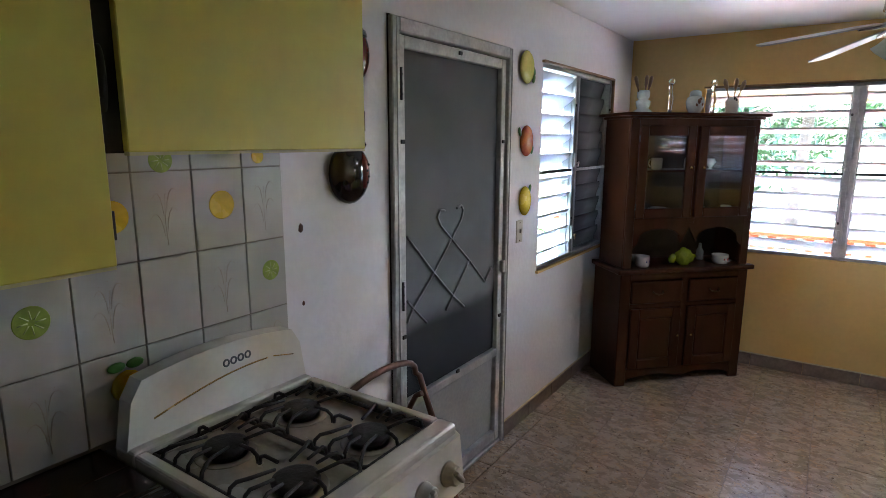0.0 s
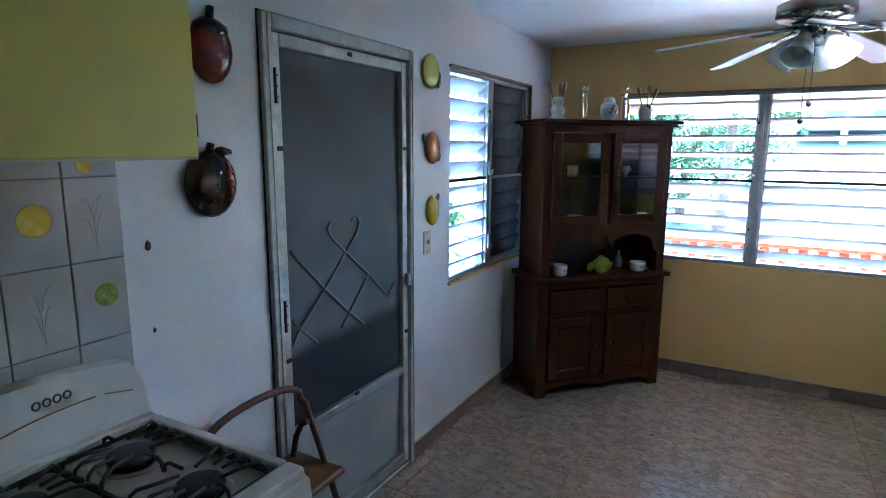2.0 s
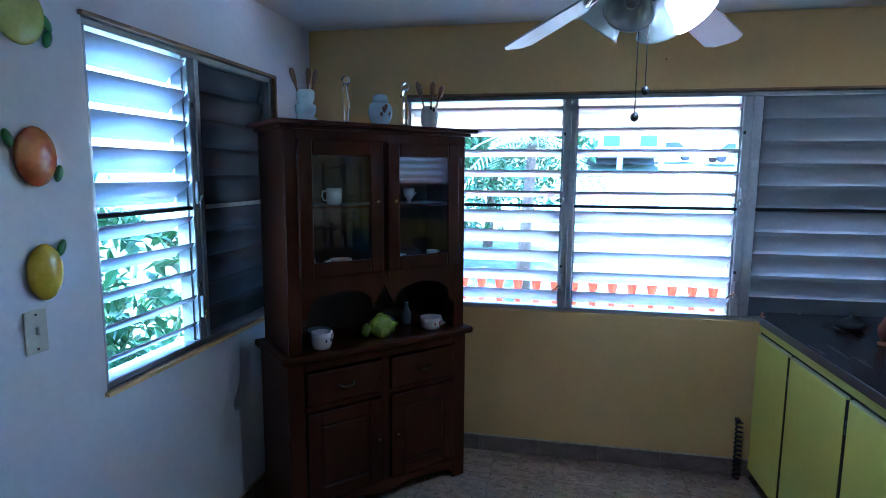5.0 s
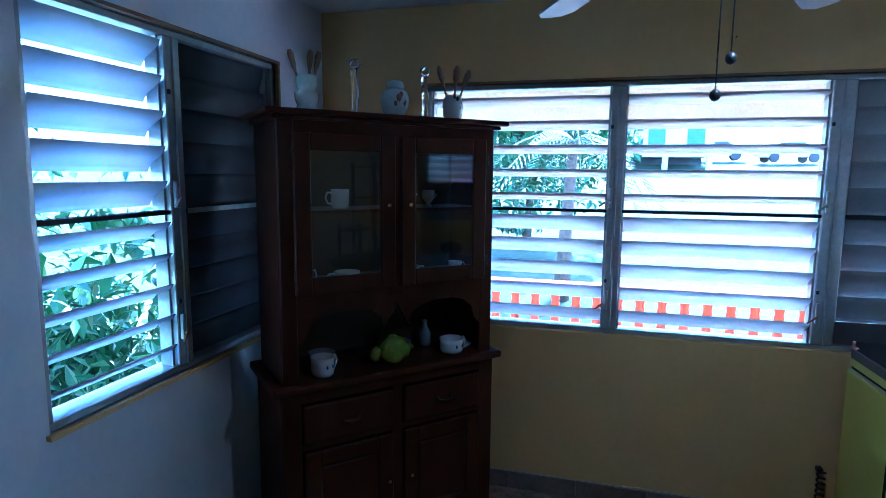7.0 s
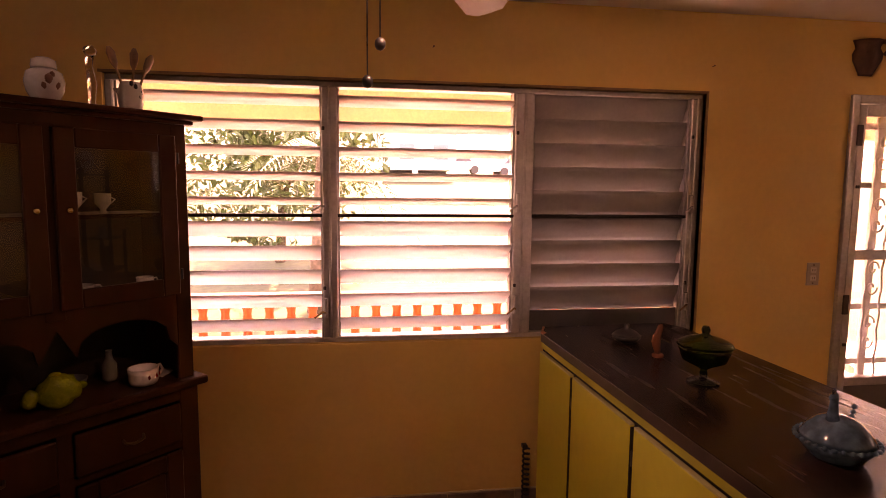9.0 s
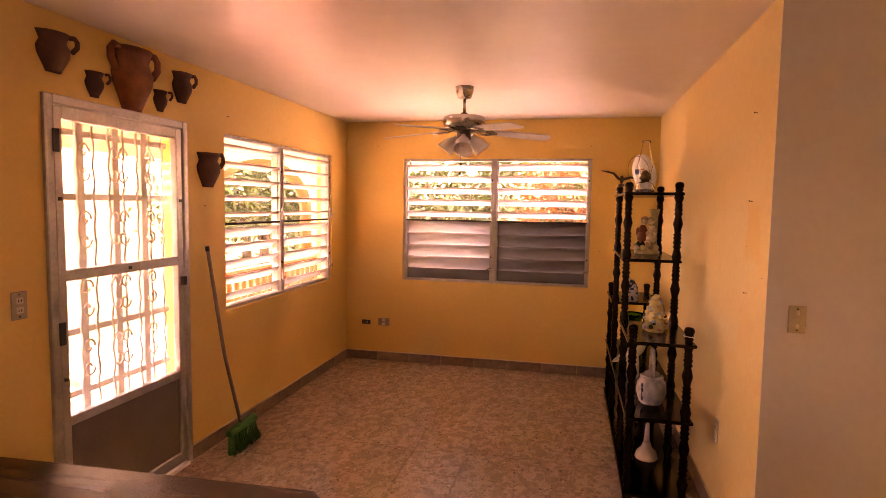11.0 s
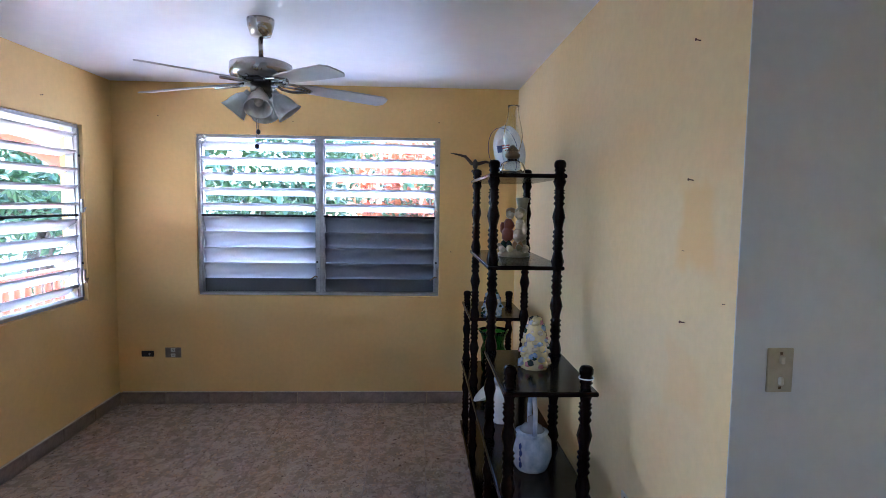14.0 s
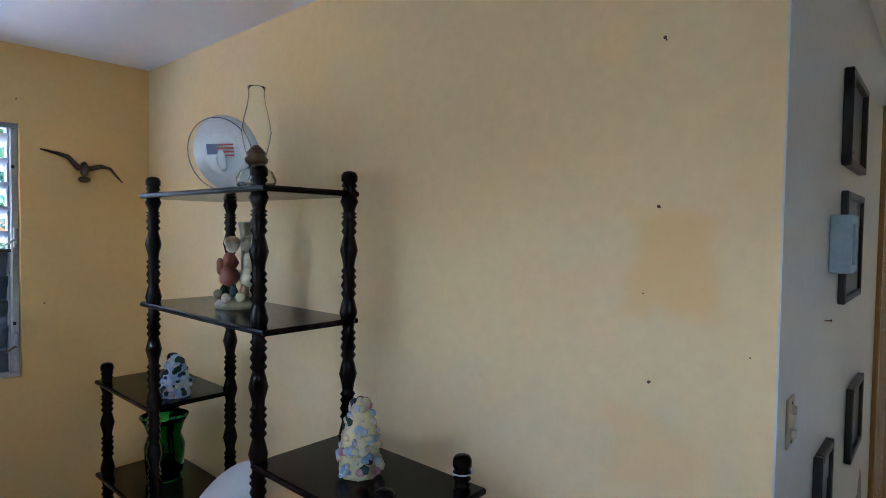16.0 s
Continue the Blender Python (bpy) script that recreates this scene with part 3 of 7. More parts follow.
# ---- doors ----
def screen_door_west():
    d = thing("door_1", pose(WX, 0, 0), "worn white aluminium screen door with grey mesh, shut", "door", kind="structure")
    y0, y1, z1 = W_DOOR[0], W_DOOR[1], W_DOOR[3]
    aw = M["alu_white"]
    part("door_frame", B(-0.06, 0.022, y0, y0 + 0.045, 0, z1, 0.004), aw, d)
    part("door_frame", B(-0.06, 0.022, y1 - 0.03, y1, 0, z1, 0.004), aw, d)
    part("door_frame", B(-0.06, 0.022, y0 + 0.045, y1 - 0.03, z1 - 0.05, z1, 0.004), aw, d)
    part("threshold", B(-0.1, 0.015, y0 + 0.045, y1 - 0.03, 0, 0.02, 0.004), M["alu"], d)
    a, b = y0 + 0.05, y1 - 0.035
    # Dark strips fill the narrow gaps; the shade in them is their colour.
    for g0, g1 in ((y0 + 0.045, a), (b, y1 - 0.03)):
        part("gap", B(-0.05, -0.012, g0, g1, 0.02, z1 - 0.055), M["dark_gap"], d, "dark strip for the shade in the gap beside the screen door")
    part("gap", B(-0.05, -0.012, a, b, z1 - 0.055, z1 - 0.05), M["dark_gap"], d, "dark strip for the shade in the gap above the screen door")
    for g0, g1, h0, h1 in ((y0 - 0.005, y0, 0.0, z1 + 0.005), (y1, y1 + 0.005, 0.0, z1 + 0.005), (y0, y1, z1, z1 + 0.005)):
        part("joint", B(0.0005, 0.004, g0, g1, h0, h1), M["dark_gap"], d, "dark joint line round the frame")
    for g0 in (y0 + 0.020, y1 - 0.014):
        part("frame_bead", B(0.022, 0.027, g0, g0 + 0.006, 0.0, z1 - 0.004, 0.002), M["alu"], d)
    part("stile", B(-0.045, 0.006, a, a + 0.04, 0.025, z1 - 0.055, 0.005, 2), aw, d)
    part("stile", B(-0.045, 0.006, b - 0.04, b, 0.025, z1 - 0.055, 0.005, 2), aw, d)
    part("top_rail", B(-0.045, 0.006, a + 0.04, b - 0.04, z1 - 0.10, z1 - 0.055, 0.005, 2), aw, d)
    part("middle_rail", B(-0.045, 0.008, a + 0.04, b - 0.04, 0.505, 0.545, 0.005, 2), M["alu"], d)
    part("bottom_rail", B(-0.045, 0.006, a + 0.04, b - 0.04, 0.025, 0.08, 0.005, 2), M["alu"], d)
    part("kick_panel", B(-0.03, -0.02, a + 0.04, b - 0.04, 0.08, 0.505), M["kick"], d)
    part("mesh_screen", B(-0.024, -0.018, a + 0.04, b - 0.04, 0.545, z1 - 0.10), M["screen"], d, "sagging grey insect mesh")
    for z in (1.005, 1.808):
        h = part("hinge", B(0.004, 0.014, y0 + 0.03, y0 + 0.075, z - 0.055, z + 0.055, 0.002), M["alu"], d, "steel hinge with screws")
        part("hinge_pin", T([(0.02, y0 + 0.05, z - 0.058), (0.02, y0 + 0.05, z + 0.058)], 0.006), M["black"], h)
        for k in (-1, 0, 1):
            part("screw", B(0.014, 0.017, y0 + 0.06, y0 + 0.066, z + k * 0.035 - 0.003, z + k * 0.035 + 0.003), M["black"], h)
    for yy, z in ((a + 0.02, 1.60), (b - 0.02, 1.60), ((a + b) / 2, z1 - 0.075), (a + 0.02, 0.83), ((a + b) / 2, 0.55), (b - 0.02, 0.72)):
        part("clip", B(0.006, 0.014, yy - 0.012, yy + 0.012, z - 0.008, z + 0.008, 0.002), M["black"], d)
    part("latch", B(0.006, 0.03, b - 0.032, b - 0.004, 0.95, 1.01, 0.004), M["alu"], d, "small dark latch")
    part("shut_door", B(-0.135, -0.10, y0 + 0.002, y1 - 0.002, 0.002, z1 - 0.002), M["brown_panel"], d, "brown wooden door shut behind the screen")
    # heart and crossed strips drawn on the mesh
    gm = bmesh.new()
    lines = [[(2.603, 1.228), (2.788, 1.048), (2.939, 0.912), (3.035, 0.838)], [(2.923, 1.177), (2.788, 1.048), (2.640, 0.925), (2.600, 0.872)],
             [(2.923, 1.177), (3.077, 1.053), (3.224, 0.920)], [(3.077, 1.053), (2.939, 0.912), (2.882, 0.857)], [(2.602, 0.964), (2.640, 0.925), (2.735, 0.839)], [(3.224, 0.920), (3.289, 0.979)]]
    left = [(2.923, 1.177), (2.84, 1.245), (2.815, 1.285), (2.833, 1.312), (2.87, 1.308)]
    right = [(2.923, 1.177), (3.0, 1.25), (3.02, 1.295), (3.003, 1.318), (2.965, 1.308)]
    for ln in lines + [left, right]:
        pts = []
        for (p0, q0), (p1, q1) in zip(ln, ln[1:]):
            for s in range(4):
                pts.append((-0.014, p0 + (p1 - p0) * s / 4, q0 + (q1 - q0) * s / 4))
        pts.append((-0.014, ln[-1][0], ln[-1][1]))
        tube(gm, pts, 0.0052, 6)
    part("grille", gm, M["strip"], d, "heart and crossed metal strips behind the mesh")


def scroll(c, z, s, flip=1):
    """One wrought iron S scroll in x and z."""
    pts = []
    for i in range(15):
        a = 2.0 * math.pi * i / 14
        r = 0.012 + 0.032 * i / 14
        pts.append((c + flip * (math.cos(a) * r - 0.044) * 0.8, 0.0, z + s * (0.075 + math.sin(a) * r)))
    return pts


def glass_door_north():
    d = thing("door_2", pose(0, NY, 0), "aluminium glazed screen door with brown kick panel, shut", "door", kind="structure")
    x0, x1, z1 = N_DOOR[0], N_DOOR[1], N_DOOR[3]
    al = M["alu"]
    part("door_frame", B(x0, x0 + 0.04, -0.02, 0.07, 0, z1, 0.004), al, d)
    part("door_frame", B(x1 - 0.04, x1, -0.02, 0.07, 0, z1, 0.004), al, d)
    part("door_frame", B(x0 + 0.04, x1 - 0.04, -0.02, 0.07, z1 - 0.04, z1, 0.004), al, d)
    part("threshold", B(x0 + 0.04, x1 - 0.04, -0.03, 0.1, 0, 0.02, 0.003), M["concrete"], d)
    a, b = x0 + 0.045, x1 - 0.045
    part("stile", B(a, a + 0.045, -0.012, 0.03, 0.025, z1 - 0.045, 0.004), al, d)
    part("stile", B(b - 0.045, b, -0.012, 0.03, 0.025, z1 - 0.045, 0.004), al, d)
    part("top_rail", B(a + 0.045, b - 0.045, -0.012, 0.03, z1 - 0.10, z1 - 0.045, 0.004), al, d)
    part("middle_rail", B(a + 0.045, b - 0.045, -0.012, 0.03, 1.185, 1.235, 0.004), al, d)
    part("lower_rail", B(a + 0.045, b - 0.045, -0.012, 0.03, 0.53, 0.575, 0.004), al, d)
    part("bottom_rail", B(a + 0.045, b - 0.045, -0.012, 0.03, 0.025, 0.09, 0.004), al, d)
    part("kick_panel", B(a + 0.045, b - 0.045, 0.0, 0.012, 0.09, 0.53), M["brown_panel"], d, "brown kick panel")
    for z0, zz in ((0.575, 1.185), (1.235, z1 - 0.10)):
        pn = part("pane", B(a + 0.045, b - 0.045, 0.008, 0.012, z0, zz), M["pane"], d)
        pn.visible_shadow = False
    for z in (0.96, 1.80):
        h = part("hinge", B(x0 + 0.03, x0 + 0.06, -0.03, -0.02, z - 0.05, z + 0.05, 0.002), M["black"], d, "dark hinge")
    part("latch", B(b - 0.035, b - 0.005, -0.04, -0.012, 1.07, 1.12, 0.004), M["black"], d, "dark latch")
    for xx, z in ((a + 0.02, 1.55), (b - 0.02, 1.55), ((a + b) / 2, 1.21), (a + 0.02, 0.75)):
        part("clip", B(xx - 0.01, xx + 0.01, -0.02, -0.012, z - 0.008, z + 0.008, 0.002), M["black"], d)
    # outer gate of painted iron
    g = thing("security_gate", pose(0, NY + 0.12, 0), "white painted wrought iron scroll gate behind the glazed door", "gate")
    wi = M["gate"]
    for xx in (x0 + 0.12, x0 + 0.30, (x0 + x1) / 2 + 0.06, x1 - 0.2):
        part("gate_stile", B(xx - 0.022, xx + 0.022, -0.012, 0.012, 0.0, z1 - 0.03, 0.003), wi, g)
    for z in (0.05, 0.62, 0.92, 1.2, 1.56, 1.86):
        part("gate_rail", B(x0 + 0.02, x1 - 0.02, -0.01, 0.01, z - 0.016, z + 0.016, 0.003), wi, g)
    for k, xx in enumerate([x0 + 0.07 + 0.095 * i for i in range(9)]):
        part("bar", T([(xx + 0.004 * math.sin(j * 1.9), -0.03 + 0.004 * math.cos(j * 1.9), 0.05 + 1.85 * j / 40) for j in range(41)], 0.006, 6), wi, g)
    for z in (0.64, 0.93, 1.26, 1.58):
        for c, f in ((x0 + 0.33, 1), (x0 + 0.45, -1), (x0 + 0.57, 1), (x0 + 0.70, -1)):
            for s, zz in ((1, z + 0.02), (-1, z + 0.27)):
                part("scroll", T([(x, -0.034, q) for x, _, q in scroll(c, zz, s, f)], 0.0055, 6), wi, g)


def hall_door_frame():
    d = thing("door_3", pose(HX, 0, 0), "brown varnished timber door frame, standing open", "door frame", kind="structure")
    part("jamb", B(-0.02, 0.14, 0.45, 0.52, 0, 2.03, 0.004), M["oak"], d)
    part("jamb", B(-0.02, 0.14, -0.42, -0.35, 0, 2.03, 0.004), M["oak"], d)
    part("head", B(-0.02, 0.14, -0.42, 0.52, 2.03, 2.10, 0.004), M["oak"], d)


# ---- fans ----
def ceiling_fan(m, base, label, drop=0.0, lamp_turn=20.0, lit=None, droop=3.5, chain=0.0):
    f = thing("ceiling_fan", m, label, "ceiling fan", "ceiling fans")
    st, bl = M["nickel"], M["fan_blade"]
    part("canopy", L([(0.062, 0.0), (0.06, -0.03), (0.052, -0.055), (0.045, -0.075), (0.02, -0.082), (0.014, -0.083)], 24), st, f)
    part("rod", T([(0, 0, -0.08), (0, 0, -0.19 - drop)], 0.011, 12), st, f)
    low = Matrix.Translation((0, 0, -drop))
    part("collar", L([(0.012, -0.17), (0.022, -0.172), (0.024, -0.192), (0.03, -0.195)], 16), M["black"], f, "", low)
    part("motor", L([(0.03, -0.192), (0.12, -0.196), (0.140, -0.205), (0.142, -0.25), (0.132, -0.265), (0.10, -0.275), (0.04, -0.28)], 36), st, f, "", low)
    hub = part("hub", L([(0.08, -0.276), (0.075, -0.30), (0.05, -0.305), (0.048, -0.335), (0.052, -0.345), (0.03, -0.365), (0.01, -0.37)], 28), M["nickel_dark"], f, "", low)
    prof = [(0.165, -0.034), (0.21, -0.048), (0.40, -0.058), (0.585, -0.060), (0.612, -0.036), (0.615, 0.0), (0.612, 0.036), (0.585, 0.060), (0.40, 0.058), (0.21, 0.048), (0.165, 0.034)]
    blade_me = mesh_of("blade", slab(bmesh.new(), prof, -0.003, 0.003), bl)
    for k in range(5):
        a = base + 72 * k
        tilt = low @ pose(0, 0, -0.283, 0, 0, a) @ pose(0, 0, 0, -11, droop, 0)
        shared("blade", blade_me, f, tilt)
        bm = bmesh.new()
        for s in (-1, 1):
            tube(bm, [(0.06, s * 0.012, 0.004), (0.10, s * 0.035, -0.006), (0.14, s * 0.045, -0.008), (0.18, s * 0.035, -0.009), (0.22, s * 0.012, -0.009), (0.235, 0, -0.009)], 0.0065, 7)
        tube(bm, [(0.05, 0, 0.004), (0.10, 0, -0.004), (0.235, 0, -0.009)], 0.005, 6)
        part("blade_iron", bm, st, f, "", tilt)
    for k in range(4):
        a = base + lamp_turn + 90 * k
        arm = part("lamp_arm", T([(0.03, 0, -0.34), (0.06, 0, -0.345), (0.075, 0, -0.36)], 0.009, 8), M["nickel_dark"], f, "", low @ pose(0, 0, 0, 0, 0, a))
        sm = low @ pose(0, 0, 0, 0, 0, a) @ pose(0.066, 0, -0.345, 0, -38, 0)
        sh = [(0.020, 0.0), (0.027, -0.008), (0.040, -0.026), (0.048, -0.052), (0.053, -0.078), (0.060, -0.096), (0.063, -0.101)]
        bm = lathe(bmesh.new(), sh + [(r - 0.003, z) for r, z in sh[::-1]], 22, caps=False)
        part("lamp_shade", bm, M["frosted"], f, "frosted white glass bell shade", sm)
        part("socket", L([(0.016, 0.02), (0.02, 0.0), (0.018, -0.03), (0.02, -0.06), (0.012, -0.075)], 14), M["bulb"], f, "", sm)
        if lit == k:
            ld = bpy.data.lights.new("bulb_light", "POINT")
            ld.energy, ld.shadow_soft_size, ld.color = 0.35, 0.02, (1.0, 0.97, 0.93)
            new("bulb_light", ld).matrix_basis = m @ sm @ pose(0, 0, -0.1)
    for px, ln, k in ((0.012, 0.50 + chain, 0), (-0.012, 0.57 + chain, 1)):
        ch = part("pull_chain", T([(px, 0.02, -0.36), (px, 0.02, -ln)], 0.0016, 5), M["nickel_dark"], f, "", low)
        part("pull_knob", ball(bmesh.new(), (px, 0.02, -ln - 0.010), 0.011, 2, (1, 1, 1.15)), M["black"], ch, "dark pull knob")
    return f


# ---- hutch ----
def raised_panel(name, x0, x1, z0, z1, y, parent, material, glassy=False):
    """A framed door whose middle is a raised field, or a pane."""
    w = 0.062
    bm = box(bmesh.new(), x0, x0 + w, y - 0.02, y, z0, z1, 0.004)
    box(bm, x1 - w, x1, y - 0.02, y, z0, z1, 0.004)
    box(bm, x0 + w, x1 - w, y - 0.02, y, z1 - w, z1, 0.004)
    box(bm, x0 + w, x1 - w, y - 0.02, y, z0, z0 + w, 0.004)
    d = part(name, bm, material, parent)
    if glassy:
        pn = part("pane", B(x0 + w, x1 - w, y - 0.011, y - 0.007, z0 + w, z1 - w), M["pane"], d)
        pn.visible_shadow = False
    else:
        part("field", B(x0 + w, x1 - w, y - 0.016, y - 0.004, z0 + w, z1 - w, 0.011), material, d)
    return d


def hutch():
    h = thing("china_hutch", HUTCH, "dark stained wooden china hutch standing across the corner", "hutch")
    w, wd = 0.465, M["hutch"]
    # base: local y runs back from the front face
    part("side_panel", B(-w, -w + 0.02, 0.0, 0.36, 0.0, 0.765, 0.003), wd, h)
    part("side_panel", B(w - 0.02, w, 0.0, 0.36, 0.0, 0.765, 0.003), wd, h)
    part("base_back", B(-w + 0.02, w - 0.02, 0.345, 0.36, 0.06, 0.765), wd, h)
    part("base_floor", B(-w + 0.02, w - 0.02, 0.02, 0.345, 0.10, 0.12), wd, h)
    part("post", B(-w + 0.001, -w + 0.075, -0.004, 0.022, 0.0, 0.764, 0.004), wd, h)
    part("post", B(w - 0.075, w - 0.001, -0.004, 0.022, 0.0, 0.764, 0.004), wd, h)
    part("centre_post", B(-0.022, 0.022, -0.002, 0.02, 0.11, 0.72), wd, h)
    part("rail", B(-w + 0.075, w - 0.075, -0.002, 0.02, 0.72, 0.764), wd, h)
    part("rail", B(-w + 0.075, w - 0.075, -0.001, 0.02, 0.535, 0.56), wd, h)
    apron = [(-w + 0.075, 0.115), (-w + 0.075, 0.03), (-w + 0.10, 0.05), (-w + 0.17, 0.062), (-0.12, 0.07), (-0.05, 0.052), (0, 0.045), (0.05, 0.052), (0.12, 0.07), (w - 0.17, 0.062), (w - 0.10, 0.05), (w - 0.075, 0.03), (w - 0.075, 0.115)]
    part("apron", face_plate(apron[::-1], 0.0, 0.02), wd, h)
    for s in (-1, 1):
        a, b = sorted((s * 0.026, s * (w - 0.079)))
        dr = part("drawer", B(a, b, -0.018, 0.0, 0.565, 0.712, 0.008, 2), wd, h)
        c = (a + b) / 2
        part("pull", T([(c - 0.035, -0.02, 0.645), (c - 0.03, -0.036, 0.636), (c, -0.04, 0.63), (c + 0.03, -0.036, 0.636), (c + 0.035, -0.02, 0.645)], 0.005, 7), M["brass_dark"], dr, "dark brass drawer pull")
        d = raised_panel("door", a, b, 0.12, 0.53, -0.001, h, wd)
        kx = s * 0.05
        part("knob", ball(bmesh.new(), (kx, -0.034, 0.34), 0.0095, 2), M["brass"], d, "small brass knob")
    part("ledge", B(-w - 0.03, w + 0.03, -0.03, 0.36, 0.765, 0.797, 0.010, 3), wd, h)
    # upper case
    u0, ud, zt = 0.022, 0.33, 1.742
    part("case_side", B(-w + 0.012, -w + 0.032, u0, ud, 0.797, zt, 0.003), wd, h)
    part("case_side", B(w - 0.032, w - 0.012, u0, ud, 0.797, zt, 0.003), wd, h)
    part("case_back", B(-w + 0.032, w - 0.032, ud - 0.012, ud, 0.797, zt), M["hutch_back"], h)
    part("case_top", B(-w + 0.032, w - 0.032, u0, ud - 0.012, zt - 0.018, zt), wd, h)
    part("case_floor", B(-w + 0.032, w - 0.032, u0 + 0.02, ud - 0.012, 1.115, 1.133), wd, h)
    part("shelf", B(-w + 0.034, w - 0.034, u0 + 0.05, ud - 0.014, 1.408, 1.422), wd, h)
    part("case_stile", B(-w + 0.012, -w + 0.07, 0.002, u0, 0.797, zt, 0.003), wd, h)
    part("case_stile", B(w - 0.07, w - 0.012, 0.002, u0, 0.797, zt, 0.003), wd, h)
    part("case_mullion", B(-0.03, 0.03, 0.002, u0, 1.09, zt - 0.03, 0.003), wd, h)
    part("case_rail", B(-w + 0.07, w - 0.07, 0.003, u0, zt - 0.05, zt), wd, h)
    bm = bmesh.new()
    out = [(-w + 0.07, 1.145), (-w + 0.07, 0.93)]
    for i in range(9):
        a = math.pi * i / 8
        out.append((-w + 0.10 - 0.0 + 0.155 - 0.155 * math.cos(a), 0.96 + 0.095 * math.sin(a) ** 0.7))
    out += [(0.0, 1.06)]
    for i in range(9):
        a = math.pi * i / 8
        out.append((w - 0.10 - 0.155 - 0.155 * math.cos(a), 0.96 + 0.095 * math.sin(a) ** 0.7))
    out += [(w - 0.07, 0.93), (w - 0.07, 1.145)]
    part("valance", face_plate(out[::-1], 0.004, 0.02), wd, h, "scalloped valance over the open niche")
    for s in (-1, 1):
        a, b = sorted((s * 0.012, s * (w - 0.062)))
        d = raised_panel("glass_door", a, b, 1.125, 1.70, 0.001, h, wd, True)
        part("knob", ball(bmesh.new(), (s * 0.045, -0.03, 1.442), 0.0105, 2), M["brass"], d, "small brass knob")
        for z in (1.2, 1.62):
            part("hinge", T([(s * (w - 0.058), -0.022, z - 0.02), (s * (w - 0.058), -0.022, z + 0.02)], 0.004, 6), M["black"], d)
    part("cornice", B(-w - 0.03, w + 0.04, -0.035, ud + 0.03, zt + 0.016, zt + 0.036, 0.006, 2), wd, h)
    part("cornice_mould", B(-w - 0.004, w + 0.012, -0.014, ud + 0.01, zt, zt + 0.016, 0.006, 2), wd, h)


def at_hutch(x, y, z, rz=0.0):
    return HUTCH @ pose(x, y, z, 0, 0, rz)


def mug(m, label, r=0.038, h=0.075, cat="mug", deco=None, group=""):
    t_ = thing("mug", m, label, cat, group)
    prof = [(r * 0.72, 0.0), (r * 0.9, 0.006), (r, h * 0.35), (r * 0.98, h * 0.7), (r * 1.02, h), (r * 0.95, h), (r * 0.88, h * 0.4), (r * 0.6, 0.012)]
    part("cup", L(prof, 22), M["china"], t_)
    part("handle", T([(r * 0.95, 0, h * 0.82), (r * 1.45, 0, h * 0.85), (r * 1.65, 0, h * 0.55), (r * 1.4, 0, h * 0.28), (r * 0.95, 0, h * 0.25)], r * 0.11, 7), M["china"], t_)
    for k in range(3):
        a = radians(-110 + 35 * k)
        part("printed_motif", ball(bmesh.new(), (r * 0.985 * math.cos(a), r * 0.985 * math.sin(a), h * 0.55), r * 0.18, 1, (0.5, 0.5, 1)), M[deco or "blue_print"], t_)
    return t_


